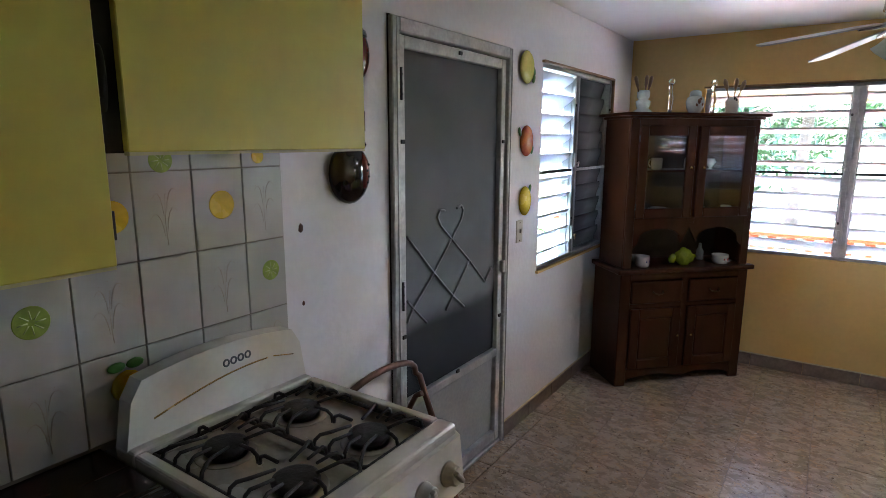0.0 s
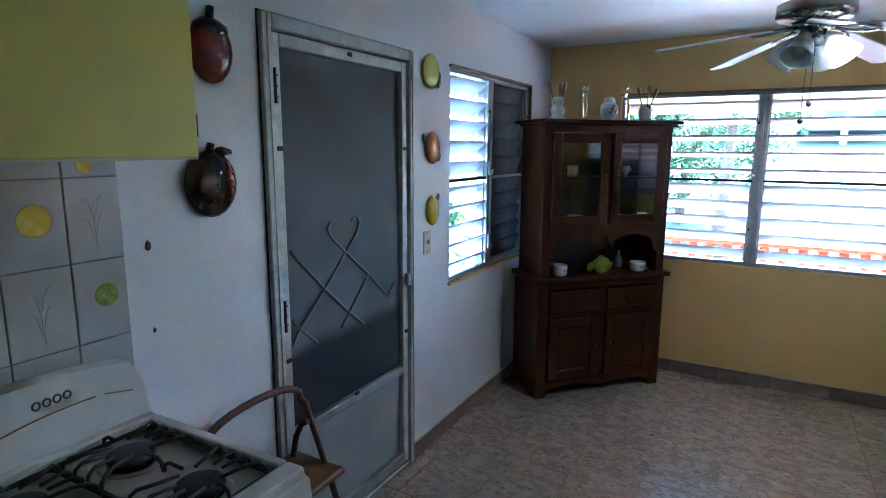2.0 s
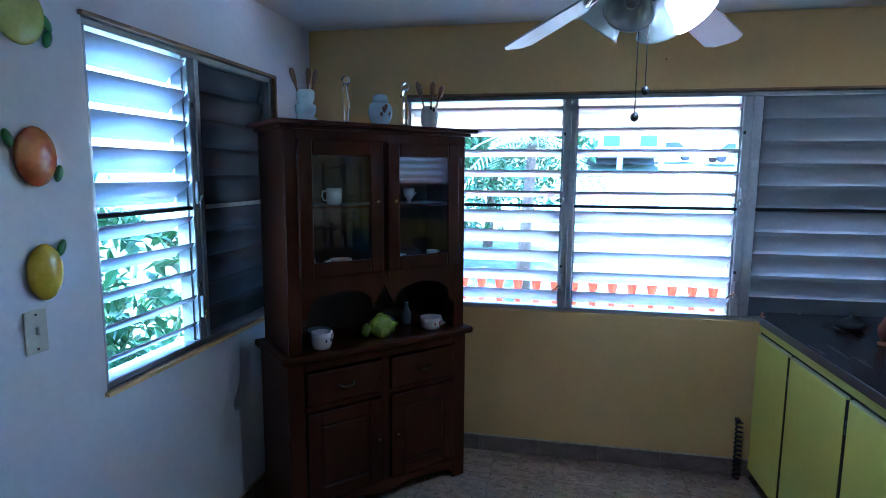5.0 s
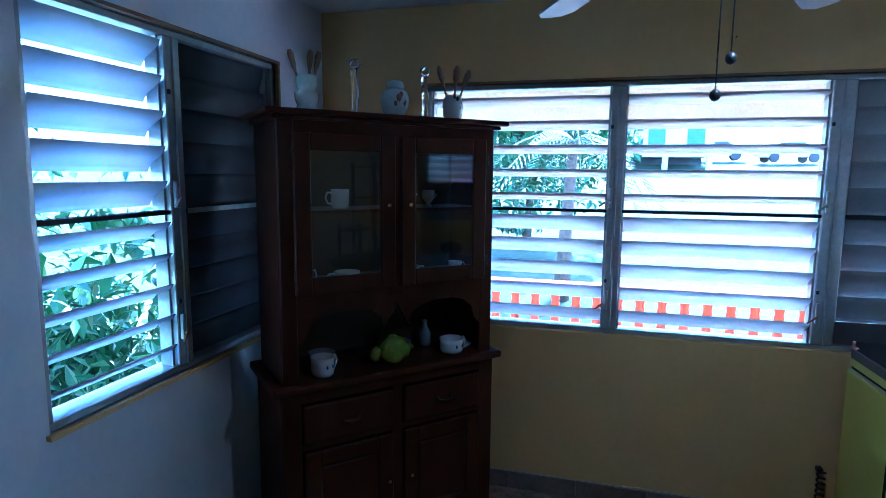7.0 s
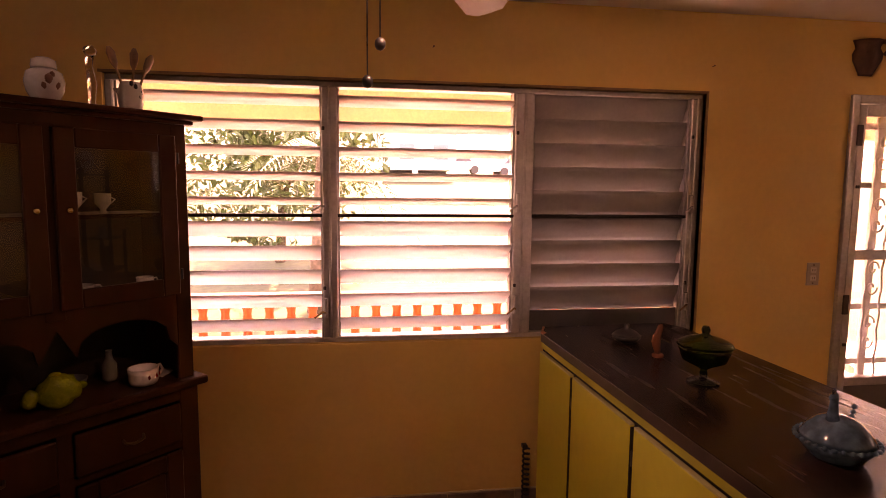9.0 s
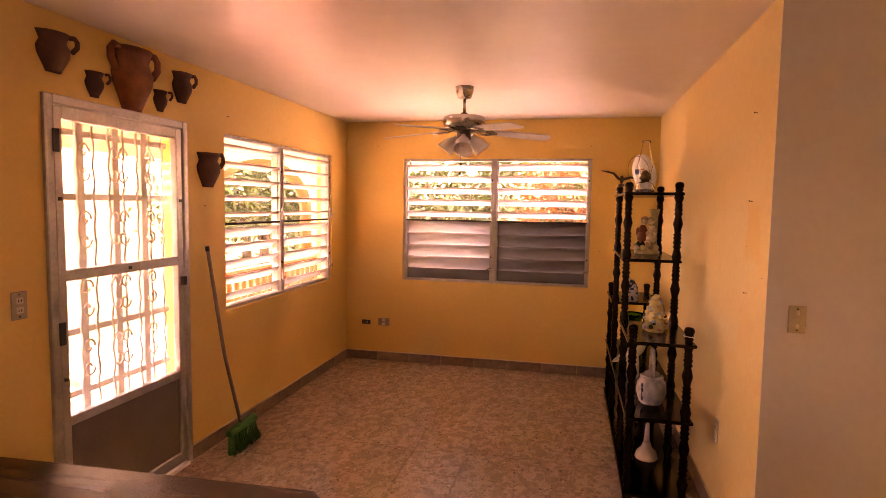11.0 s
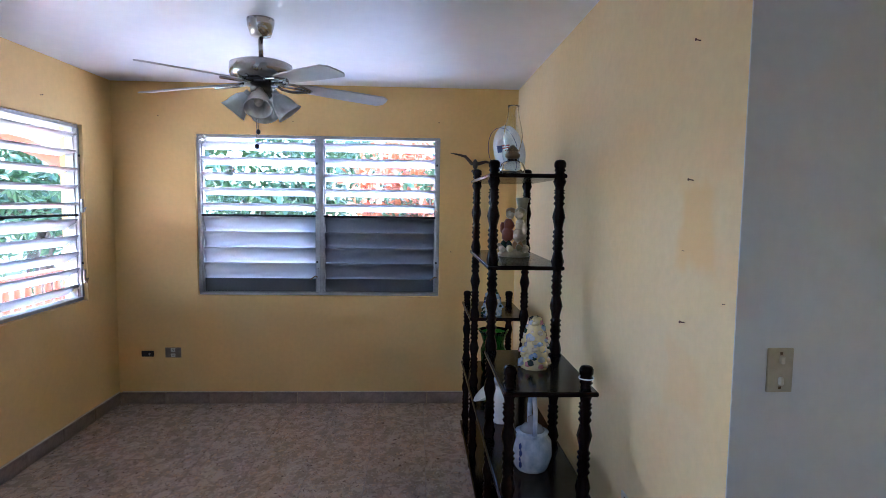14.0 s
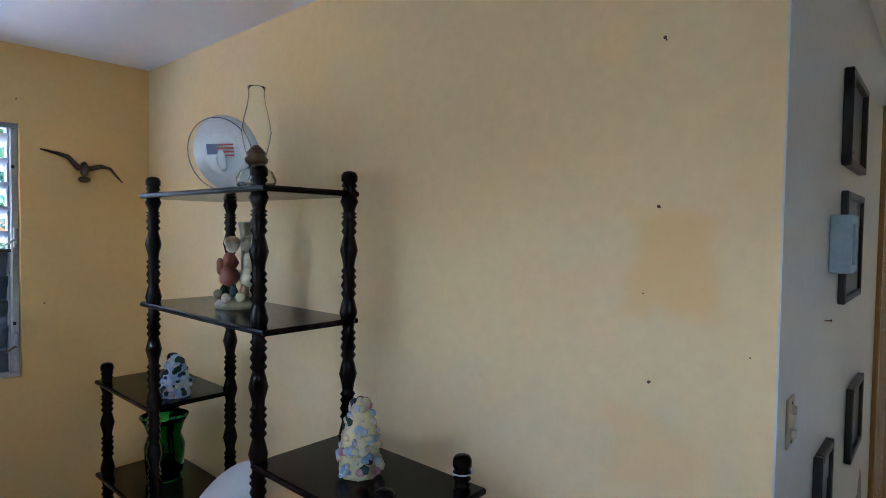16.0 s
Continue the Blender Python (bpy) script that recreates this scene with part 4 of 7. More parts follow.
def hutch_things():
    zt = 1.779
    # utensil crock
    c = thing("utensil_crock", at_hutch(-0.29, 0.17, zt), "white three-tier ceramic crock holding wooden utensils", "crock")
    part("crock", L([(0.055, 0), (0.058, 0.012), (0.035, 0.03), (0.044, 0.05), (0.046, 0.075), (0.030, 0.085), (0.038, 0.10), (0.040, 0.13), (0.035, 0.142), (0.030, 0.142), (0.032, 0.1), (0.028, 0.06)], 22), M["mint"], c)
    for dx, tl, rz in ((-0.012, 16, 190), (0.004, 4, 30), (0.012, 12, 330)):
        m_ = pose(dx, 0, 0.05, 0, tl if rz < 100 or rz > 300 else -tl, 0)
        u = part("utensil", T([(0, 0, 0), (0, 0, 0.11), (0, 0, 0.13), (0, 0, 0.17), (0, 0, 0.185)], 0.006, 8, [0.8, 0.8, 1.6, 2.0, 1.2]), M["spoon_wood"], c, "wooden utensil", m_)
    for sx in (-0.105, 0.205):
        g = thing("glass_figure", at_hutch(sx, 0.16, zt), "slender clear glass bird candlestick", "candlestick", "glass candlesticks")
        part("stem", T([(0, 0, 0), (0, 0, 0.008), (0.003, 0, 0.04), (0.006, 0, 0.09), (-0.002, 0, 0.15), (0.0, 0, 0.18)], 0.016, 10, [1.1, 0.8, 0.75, 1.0, 0.7, 0.9]), M["crystal"], g)
        part("head", ball(bmesh.new(), (0.004, 0, 0.20), 0.02, 2, (1.1, 0.8, 1), 0.25), M["crystal"], g)
    j = thing("ginger_jar", at_hutch(0.055, 0.13, zt), "pale blue porcelain lidded jar with a brown flower", "jar")
    part("jar", L([(0.032, 0), (0.036, 0.006), (0.052, 0.04), (0.057, 0.07), (0.05, 0.1), (0.034, 0.112)], 26), M["pale_blue"], j)
    part("lid", L([(0.036, 0.112), (0.037, 0.118), (0.034, 0.138), (0.02, 0.147), (0.006, 0.149)], 24), M["pale_blue"], j)
    for a, zz, s in ((-95, 0.075, 0.02), (-70, 0.06, 0.016), (-110, 0.055, 0.013), (-85, 0.09, 0.012)):
        part("painted_flower", ball(bmesh.new(), (0.052 * math.cos(radians(a)), 0.052 * math.sin(radians(a)), zz), s, 1, (0.8, 0.35, 1), 0.3), M["brown_glaze"], j, "brown painted flower")
    v = thing("spoon_vase", at_hutch(0.32, 0.12, zt), "white ceramic vase with black vine holding wooden spoons", "vase")
    part("vase", L([(0.03, 0), (0.034, 0.005), (0.042, 0.04), (0.043, 0.07), (0.034, 0.1), (0.032, 0.108), (0.027, 0.108), (0.026, 0.06)], 24), M["china"], v)
    for a, zz in ((-90, 0.09), (-60, 0.07), (-75, 0.055), (-110, 0.1)):
        part("painted_leaf", ball(bmesh.new(), (0.038 * math.cos(radians(a)), 0.038 * math.sin(radians(a)), zz), 0.011, 1, (0.7, 0.5, 1.1)), M["black"], v)
    for dx, tl in ((-0.012, -18), (0.004, 5), (0.012, 22)):
        part("spoon", T([(0, 0, 0), (0, 0, 0.11), (0, 0, 0.13), (0, 0, 0.165), (0, 0, 0.185)], 0.0055, 8, [0.8, 0.8, 2.2, 2.6, 1.0]), M["spoon_wood"], v, "wooden spoon", pose(dx, 0, 0.045, 0, tl, 0))
    # on the ledge
    zl = 0.797
    mug(at_hutch(-0.29, 0.05, zl, 25), "white mug with a printed band on the hutch ledge", 0.045, 0.075)
    mug(at_hutch(0.29, 0.06, zl, 15), "white cup with small red hearts on the hutch ledge", 0.052, 0.062, "cup", "red_print")
    p = thing("ceramic_fish", at_hutch(-0.005, 0.055, zl, -8), "lime green scaly ceramic fish with open body", "ceramic")
    part("body", ball(bmesh.new(), (0.02, 0, 0.055), 0.055, 3, (1.15, 0.7, 1.0), 0.2), M["lime_glaze"], p)
    part("tail", ball(bmesh.new(), (-0.06, 0, 0.045), 0.026, 2, (1.0, 0.6, 1.2), 0.35), M["lime_glaze"], p)
    part("snout", ball(bmesh.new(), (0.08, 0, 0.06), 0.016, 2, (1.3, 0.8, 0.9)), M["lime_glaze"], p)
    part("fin", ball(bmesh.new(), (0.01, 0, 0.108), 0.014, 2, (1.6, 0.5, 0.9), 0.3), M["lime_glaze"], p)
    b1 = solid("small_bowl", L([(0.02, 0), (0.045, 0.02), (0.055, 0.05), (0.051, 0.05), (0.03, 0.012)], 22), M["grey_china"], "dull grey china bowl in the hutch niche", "bowl", "niche bowls", m=at_hutch(-0.25, 0.18, zl))
    copy_thing(b1, at_hutch(0.09, 0.17, zl))
    bt = thing("small_bottle", at_hutch(0.235, 0.2, zl), "small grey green bottle in the hutch niche", "bottle")
    part("bottle", L([(0.022, 0), (0.026, 0.01), (0.026, 0.06), (0.012, 0.085), (0.01, 0.11), (0.012, 0.115)], 16), M["grey_china"], bt)
    solid("folded_paper", B(-0.05, 0.05, -0.022, 0.022, 0, 0.006, 0.002), M["paper"], "folded white paper on the hutch ledge", "paper", m=at_hutch(0.40, 0.12, zl, 30))
    # behind the glass doors
    zs, zf = 1.422, 1.133
    mug(at_hutch(-0.17, 0.16, zs, 180), "white mug with a brown print behind hutch glass", 0.036, 0.075, "mug", "brown_glaze", "china behind glass")
    for k, (x, y, zz, r, hh) in enumerate(((0.13, 0.16, zs, 0.026, 0.075), (0.22, 0.15, zs, 0.026, 0.07))):
        g = thing("footed_cup", at_hutch(x, y, zz), "small white footed cup behind hutch glass", "cup", "china behind glass")
        part("cup", L([(0.018, 0), (0.008, 0.012), (r, 0.035), (r * 1.05, hh), (r * 0.95, hh), (0.008, 0.025)], 18), M["china"], g)
        part("handle", T([(r, 0, hh * 0.8), (r * 1.6, 0, hh * 0.7), (r, 0, hh * 0.5)], 0.003, 6), M["china"], g)
    bt2 = thing("striped_bottle", at_hutch(-0.31, 0.17, zs), "brown bottle with pale rings behind hutch glass", "bottle", "china behind glass")
    part("bottle", L([(0.018, 0), (0.02, 0.01), (0.02, 0.055), (0.012, 0.075), (0.01, 0.09)], 14), M["brown_glaze"], bt2)
    for zz in (0.058, 0.066):
        part("ring", L([(0.019, zz), (0.0205, zz + 0.002), (0.019, zz + 0.004)], 14), M["china"], bt2)
    pt = solid("white_pitcher", L([(0.02, 0), (0.03, 0.02), (0.028, 0.06), (0.014, 0.09), (0.02, 0.12), (0.016, 0.12), (0.01, 0.09)], 18), M["china"], "white slender pitcher behind hutch glass", "pitcher", "china behind glass", m=at_hutch(0.09, 0.2, zs))
    mug(at_hutch(-0.34, 0.12, zf, 0), "white mug on the hutch case floor", 0.034, 0.07, "mug", "blue_print", "china behind glass")
    mug(at_hutch(-0.16, 0.12, zf, 180), "wide white cup on the hutch case floor", 0.05, 0.045, "cup", "blue_print", "china behind glass")
    mug(at_hutch(0.12, 0.13, zf, 0), "wide grey cup on the hutch case floor", 0.045, 0.045, "cup", "brown_glaze", "china behind glass")
    mug(at_hutch(0.34, 0.12, zf, 0), "small white cup on the hutch case floor", 0.03, 0.05, "cup", "brown_glaze", "china behind glass")


# ---- more materials ----
M["caulk"] = mat("pale_caulk", (0.70, 0.58, 0.38), scale=20, rough=0.7)
M["strip"] = mat("dull_grey_strip", (0.22, 0.225, 0.235), scale=20, rough=0.5)
M["gate"] = mat("white_painted_iron", (0.70, 0.69, 0.66), (0.58, 0.57, 0.54), 20, 0.45)
M["oak"] = mat("honey_varnished_wood", (0.36, 0.20, 0.06), (0.26, 0.13, 0.035), 6, 0.35, stretch=(6, 6, 0.6), fine=0.25)
M["nickel"] = mat("brushed_nickel", (0.50, 0.47, 0.43), (0.42, 0.39, 0.36), 12, 0.25, 1.0)
M["nickel_dark"] = mat("dark_nickel", (0.20, 0.19, 0.18), (0.14, 0.13, 0.12), 12, 0.28, 1.0)
M["fan_blade"] = mat("light_fan_blade", (0.60, 0.56, 0.54), (0.54, 0.50, 0.48), 5, 0.4, stretch=(1, 6, 1))
M["brass"] = mat("worn_brass", (0.70, 0.53, 0.25), (0.6, 0.42, 0.18), 20, 0.25, 1.0)
M["brass_dark"] = mat("dark_brass", (0.16, 0.11, 0.06), (0.1, 0.07, 0.04), 20, 0.4, 0.9)
M["hutch_back"] = mat("dark_back_board", (0.05, 0.026, 0.014), (0.035, 0.018, 0.01), 6, 0.5)
M["china"] = mat("white_china", (0.74, 0.73, 0.71), (0.69, 0.68, 0.66), 8, 0.12, fine=0.03)
M["grey_china"] = mat("grey_china", (0.30, 0.32, 0.33), (0.24, 0.26, 0.27), 8, 0.2)
M["mint"] = mat("pale_mint_china", (0.60, 0.68, 0.62), (0.70, 0.71, 0.66), 16, 0.18)
M["pale_blue"] = mat("pale_blue_porcelain", (0.52, 0.56, 0.58), (0.46, 0.51, 0.54), 8, 0.15)
M["blue_print"] = mat("cobalt_print", (0.06, 0.09, 0.26), scale=30, rough=0.2)
M["red_print"] = mat("red_print", (0.45, 0.06, 0.05), scale=30, rough=0.2)
M["brown_glaze"] = mat("brown_glaze", (0.20, 0.10, 0.06), (0.13, 0.06, 0.04), 25, 0.3)
M["lime_glaze"] = mat("lime_green_glaze", (0.34, 0.42, 0.03), (0.22, 0.30, 0.02), 25, 0.18, bump=0.8, bscale=90)
M["paper"] = mat("white_paper", (0.78, 0.78, 0.78), scale=5, rough=0.7)
M["spoon_wood"] = mat("utensil_wood", (0.30, 0.17, 0.09), (0.22, 0.12, 0.06), 20, 0.6, stretch=(4, 4, 1))
M["crystal"] = glass("crystal_glass", (0.97, 0.98, 0.98), 0.02, 1.45)
M["clear_glass"] = glass("lamp_glass", (0.98, 0.99, 0.98), 0.0, 1.3)
M["green_glass"] = glass("green_glass", (0.05, 0.45, 0.10), 0.03, 1.4)
M["olive_glass"] = glass("olive_glass", (0.03, 0.095, 0.02), 0.04, 1.4)
M["frosted"] = mat("frosted_glass", (0.88, 0.90, 0.90), (0.84, 0.86, 0.86), 8, 0.35)
_fp = M["frosted"].node_tree.nodes["Principled BSDF"]
_fp.inputs["Transmission Weight"].default_value, _fp.inputs["IOR"].default_value = 0.3, 1.2
M["bulb"] = mat("bulb_white", (0.78, 0.77, 0.74), scale=5, rough=0.3)
M["chair_metal"] = mat("rusty_brown_tube", (0.17, 0.075, 0.04), (0.10, 0.045, 0.028), 18, 0.35, 0.3, bump=0.2)
M["chair_seat"] = mat("worn_brown_seat", (0.22, 0.095, 0.035), (0.15, 0.06, 0.022), 10, 0.35)
M["knob_cream"] = mat("cream_knob", (0.66, 0.62, 0.52), scale=8, rough=0.35)
M["terracotta"] = mat("terracotta", (0.30, 0.10, 0.045), (0.20, 0.065, 0.032), 14, 0.7, bump=0.4, bscale=60)
M["terracotta_dark"] = mat("dark_fired_clay", (0.13, 0.05, 0.03), (0.085, 0.035, 0.022), 14, 0.7, bump=0.5, bscale=60)
M["broom_green"] = mat("green_broom_bristle", (0.02, 0.26, 0.07), (0.01, 0.17, 0.045), 60, 0.5, bump=0.6, bscale=200)
M["broom_stick"] = mat("grey_broom_stick", (0.26, 0.21, 0.18), scale=12, rough=0.5)
M["plate_grey"] = mat("metal_switch_plate", (0.46, 0.42, 0.32), (0.38, 0.34, 0.26), 10, 0.4, 0.3)
M["plate_dull"] = mat("dull_brown_plate", (0.30, 0.25, 0.18), (0.2, 0.16, 0.12), 18, 0.6)
M["plate_cream"] = mat("cream_switch_plate", (0.66, 0.62, 0.50), scale=10, rough=0.4)
M["fridge"] = mat("white_fridge_enamel", (0.74, 0.75, 0.77), (0.70, 0.71, 0.73), 2, 0.28, fine=0.03)
M["gasket"] = mat("grey_gasket", (0.35, 0.36, 0.37), scale=8, rough=0.6)
M["frame_black"] = mat("black_picture_frame", (0.02, 0.018, 0.016), scale=12, rough=0.35)
M["frame_blue"] = mat("pale_blue_frame", (0.40, 0.50, 0.58), (0.34, 0.44, 0.52), 14, 0.5)
M["pic_blue"] = mat("dark_blue_picture", (0.02, 0.06, 0.20), (0.015, 0.04, 0.14), 12, 0.3)
M["pic_brown"] = mat("brown_picture", (0.10, 0.06, 0.04), (0.03, 0.03, 0.035), 22, 0.3)
M["pic_grey"] = mat("grey_picture", (0.14, 0.12, 0.12), (0.09, 0.08, 0.08), 20, 0.3)
M["fig_mix"] = mat("painted_porcelain", (0.62, 0.55, 0.36), (0.28, 0.14, 0.09), 38, 0.25, bump=0.6, bscale=70)
M["fig_flower"] = mat("flowered_porcelain", (0.60, 0.56, 0.52), (0.16, 0.22, 0.34), 60, 0.2, bump=0.6, bscale=90)
M["fig_pink"] = mat("pink_porcelain", (0.55, 0.28, 0.30), (0.45, 0.2, 0.22), 40, 0.25, bump=0.4)
M["fig_yellow"] = mat("pale_yellow_porcelain", (0.66, 0.55, 0.25), (0.60, 0.54, 0.36), 30, 0.2)
M["fig_blue"] = mat("sky_blue_porcelain", (0.22, 0.34, 0.55), (0.5, 0.55, 0.6), 55, 0.2)
M["fig_dark"] = mat("dark_painted_porcelain", (0.05, 0.06, 0.07), (0.03, 0.08, 0.05), 40, 0.2)
M["fig_rust"] = mat("rust_painted_porcelain", (0.26, 0.075, 0.04), (0.2, 0.06, 0.035), 30, 0.3)
M["fig_tan"] = mat("tan_painted_porcelain", (0.42, 0.27, 0.15), (0.34, 0.2, 0.1), 30, 0.3)
M["fig_moss"] = mat("mossy_painted_porcelain", (0.34, 0.30, 0.17), (0.22, 0.19, 0.11), 34, 0.3)
M["fig_cream"] = mat("cream_porcelain", (0.62, 0.56, 0.44), (0.45, 0.38, 0.26), 40, 0.25, bump=0.4)
M["blue_glass_pot"] = mat("blue_glazed_pot", (0.055, 0.17, 0.26), (0.03, 0.08, 0.12), 30, 0.1)
M["bird_wood"] = mat("dark_carved_wood", (0.05, 0.025, 0.015), scale=14, rough=0.4)
M["straw_red"] = mat("strawberry_glaze", (0.26, 0.03, 0.02), (0.13, 0.02, 0.015), 30, 0.15)
M["melon_dark"] = mat("dark_melon_glaze", (0.035, 0.016, 0.012), (0.018, 0.01, 0.008), 10, 0.1)
M["melon_red"] = mat("melon_red_glaze", (0.28, 0.06, 0.045), (0.2, 0.04, 0.03), 30, 0.15)
M["pale_lime"] = mat("pale_lime_glaze", (0.62, 0.64, 0.13), (0.56, 0.58, 0.10), 10, 0.2)
M["peach"] = mat("peach_glaze", (0.72, 0.30, 0.06), (0.55, 0.10, 0.04), 14, 0.2)


def cloth_material():
    """Cream cloth printed with a mirrored damask: grey green scrolls, pink sprigs, peach grounds."""
    m = mat("patterned_cloth", (0.74, 0.68, 0.62), (0.68, 0.62, 0.56), 3, 0.9, bump=0.3, bscale=300)
    nt = m.node_tree
    n, l = nt.nodes, nt.links
    p = n["Principled BSDF"]
    out = p.inputs["Base Color"].links[0].from_socket
    co = n.new("ShaderNodeTexCoord")
    sep = n.new("ShaderNodeSeparateXYZ")
    l.new(co.outputs["Object"], sep.inputs[0])

    def op(kind, a, b):
        q = n.new("ShaderNodeMath")
        q.operation = kind
        for k, v in enumerate((a, b)):
            if isinstance(v, float):
                q.inputs[k].default_value = v
            else:
                l.new(v, q.inputs[k])
        return q.outputs[0]

    u = op("PINGPONG", op("ADD", op("ADD", sep.outputs[0], sep.outputs[1]), 20.0), 0.062)
    v = op("PINGPONG", op("ADD", sep.outputs[2], 20.0), 0.145)
    mirrored = n.new("ShaderNodeCombineXYZ")
    l.new(u, mirrored.inputs[0])
    l.new(v, mirrored.inputs[1])
    for size, lo, hi, band, col, seed in ((24.0, 0.62, 0.66, 0.0, (0.60, 0.46, 0.34, 1), 31.0), (58.0, 0.47, 0.51, 0.05, (0.19, 0.19, 0.14, 1), 3.0), (44.0, 0.60, 0.63, 0.0, (0.50, 0.19, 0.19, 1), 11.0), (34.0, 0.56, 0.60, 0.09, (0.12, 0.125, 0.09, 1), 23.0)):
        mp = n.new("ShaderNodeMapping")
        mp.inputs["Location"].default_value = (seed, seed, seed)
        l.new(mirrored.outputs[0], mp.inputs[0])
        wv = n.new("ShaderNodeTexNoise")
        wv.inputs["Scale"].default_value, wv.inputs["Detail"].default_value, wv.inputs["Distortion"].default_value = size, 1.5, 0.9
        l.new(mp.outputs[0], wv.inputs["Vector"])
        rp = n.new("ShaderNodeValToRGB")
        e = rp.color_ramp.elements
        e[0].position, e[1].position = lo, hi
        e[0].color, e[1].color = (0, 0, 0, 1), (0.85, 0.85, 0.85, 1)
        if band:
            x = rp.color_ramp.elements.new(hi + band)
            x.color = (0, 0, 0, 1)
        l.new(wv.outputs["Fac"], rp.inputs[0])
        mx = n.new("ShaderNodeMixRGB")
        l.new(rp.outputs[0], mx.inputs[0])
        l.new(out, mx.inputs[1])
        mx.inputs[2].default_value = col
        out = mx.outputs[0]
    l.new(out, p.inputs["Base Color"])
    return m


M["cloth"] = cloth_material()
M["fringe"] = mat("brown_fringe", (0.30, 0.20, 0.17), (0.22, 0.14, 0.12), 80, 0.9)

floor_tiles()
skirting()
screen_door_west()
glass_door_north()
hall_door_frame()
hutch()
hutch_things()
ceiling_fan(pose(0.631, 3.93, CZ), 273, "brushed nickel ceiling fan with four glass shades over the kitchen", -0.045, 62, 0, 9.0, 0.085)
ceiling_fan(pose(4.83, 3.93, CZ), 78, "brushed nickel ceiling fan with glass shades in the living room")


# ---- counter ----
def peninsula():
    turn = pose(1.375, NY - 0.03, 0, 0, 0, 2.3)
    # local x across the counter, local y back towards the north wall
    top = [(0.045, -0.055), (0, -0.155), (0, -1.62), (0.145, -1.78), (0.53, -1.78), (0.69, -1.63), (0.69, -0.155), (0.64, -0.055)]
    inner = [(0.049, -0.057), (0.004, -0.157), (0.004, -1.617), (0.147, -1.776), (0.528, -1.776), (0.686, -1.627), (0.686, -0.157), (0.636, -0.057)]
    ct = thing("counter_top", turn, "dark wood laminate counter top with cut corners", "counter")
    part("top_sheet", slab(bmesh.new(), inner[::-1], 0.8975, 0.90), M["counter"], ct)
    part("edge_band", slab(bmesh.new(), top[::-1], 0.862, 0.8975), M["counter_edge"], ct, "dark worn edge band")
    chip = slab(bmesh.new(), [(-0.001, -0.156), (0.046, -0.052), (0.056, -0.056), (0.022, -0.128), (0.024, -0.165), (-0.001, -0.185)], 0.899, 0.9012)
    part("chipped_corner", chip, M["chip"], ct, "pink raw board at the chipped corner")
    c = thing("base_cabinet", turn, "yellow green laminate peninsula cabinet with dark gaps between doors", "cabinet")
    x0, x1, y0, y1 = 0.045, 0.63, -1.72, -0.058
    part("carcass", B(x0 + 0.02, x1, y0, y1, 0.07, 0.861), M["cab_yellow"], c)
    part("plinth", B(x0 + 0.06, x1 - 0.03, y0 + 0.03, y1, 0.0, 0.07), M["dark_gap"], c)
    part("face_strip", B(x0 - 0.004, x0 + 0.019, y0 + 0.004, y1, 0.805, 0.860), M["cab_yellow"], c)
    # Dark sheet added behind the doors, so their gaps get shade by colour.
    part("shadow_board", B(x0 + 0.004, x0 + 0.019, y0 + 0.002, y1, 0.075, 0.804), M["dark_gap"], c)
    for b0, b1 in ((-0.41, -0.066), (-0.885, -0.432), (-1.375, -0.908), (-1.70, -1.398)):
        d = part("door", B(x0 - 0.014, x0 + 0.003, b0, b1, 0.085, 0.785, 0.002), M["cab_yellow"], c)
        part("edge_band", B(x0 - 0.0135, x0 + 0.0025, b0 + 0.002, b1 - 0.002, 0.785, 0.791), M["cab_edge"], d)
        part("dark_edge", B(x0 - 0.0125, x0 + 0.003, b0 - 0.004, b0, 0.088, 0.782), M["dark_gap"], d)
        for z in (0.2, 0.68):
            part("hinge", T([(x0 - 0.006, b0 - 0.010, z - 0.025), (x0 - 0.006, b0 - 0.010, z + 0.025)], 0.006, 6), M["black"], d)


M["chip"] = mat("raw_chipboard", (0.50, 0.25, 0.17), (0.40, 0.19, 0.13), 30, 0.8)
M["counter_edge"] = mat("worn_dark_edge", (0.06, 0.034, 0.026), (0.035, 0.02, 0.016), 9, 0.3)


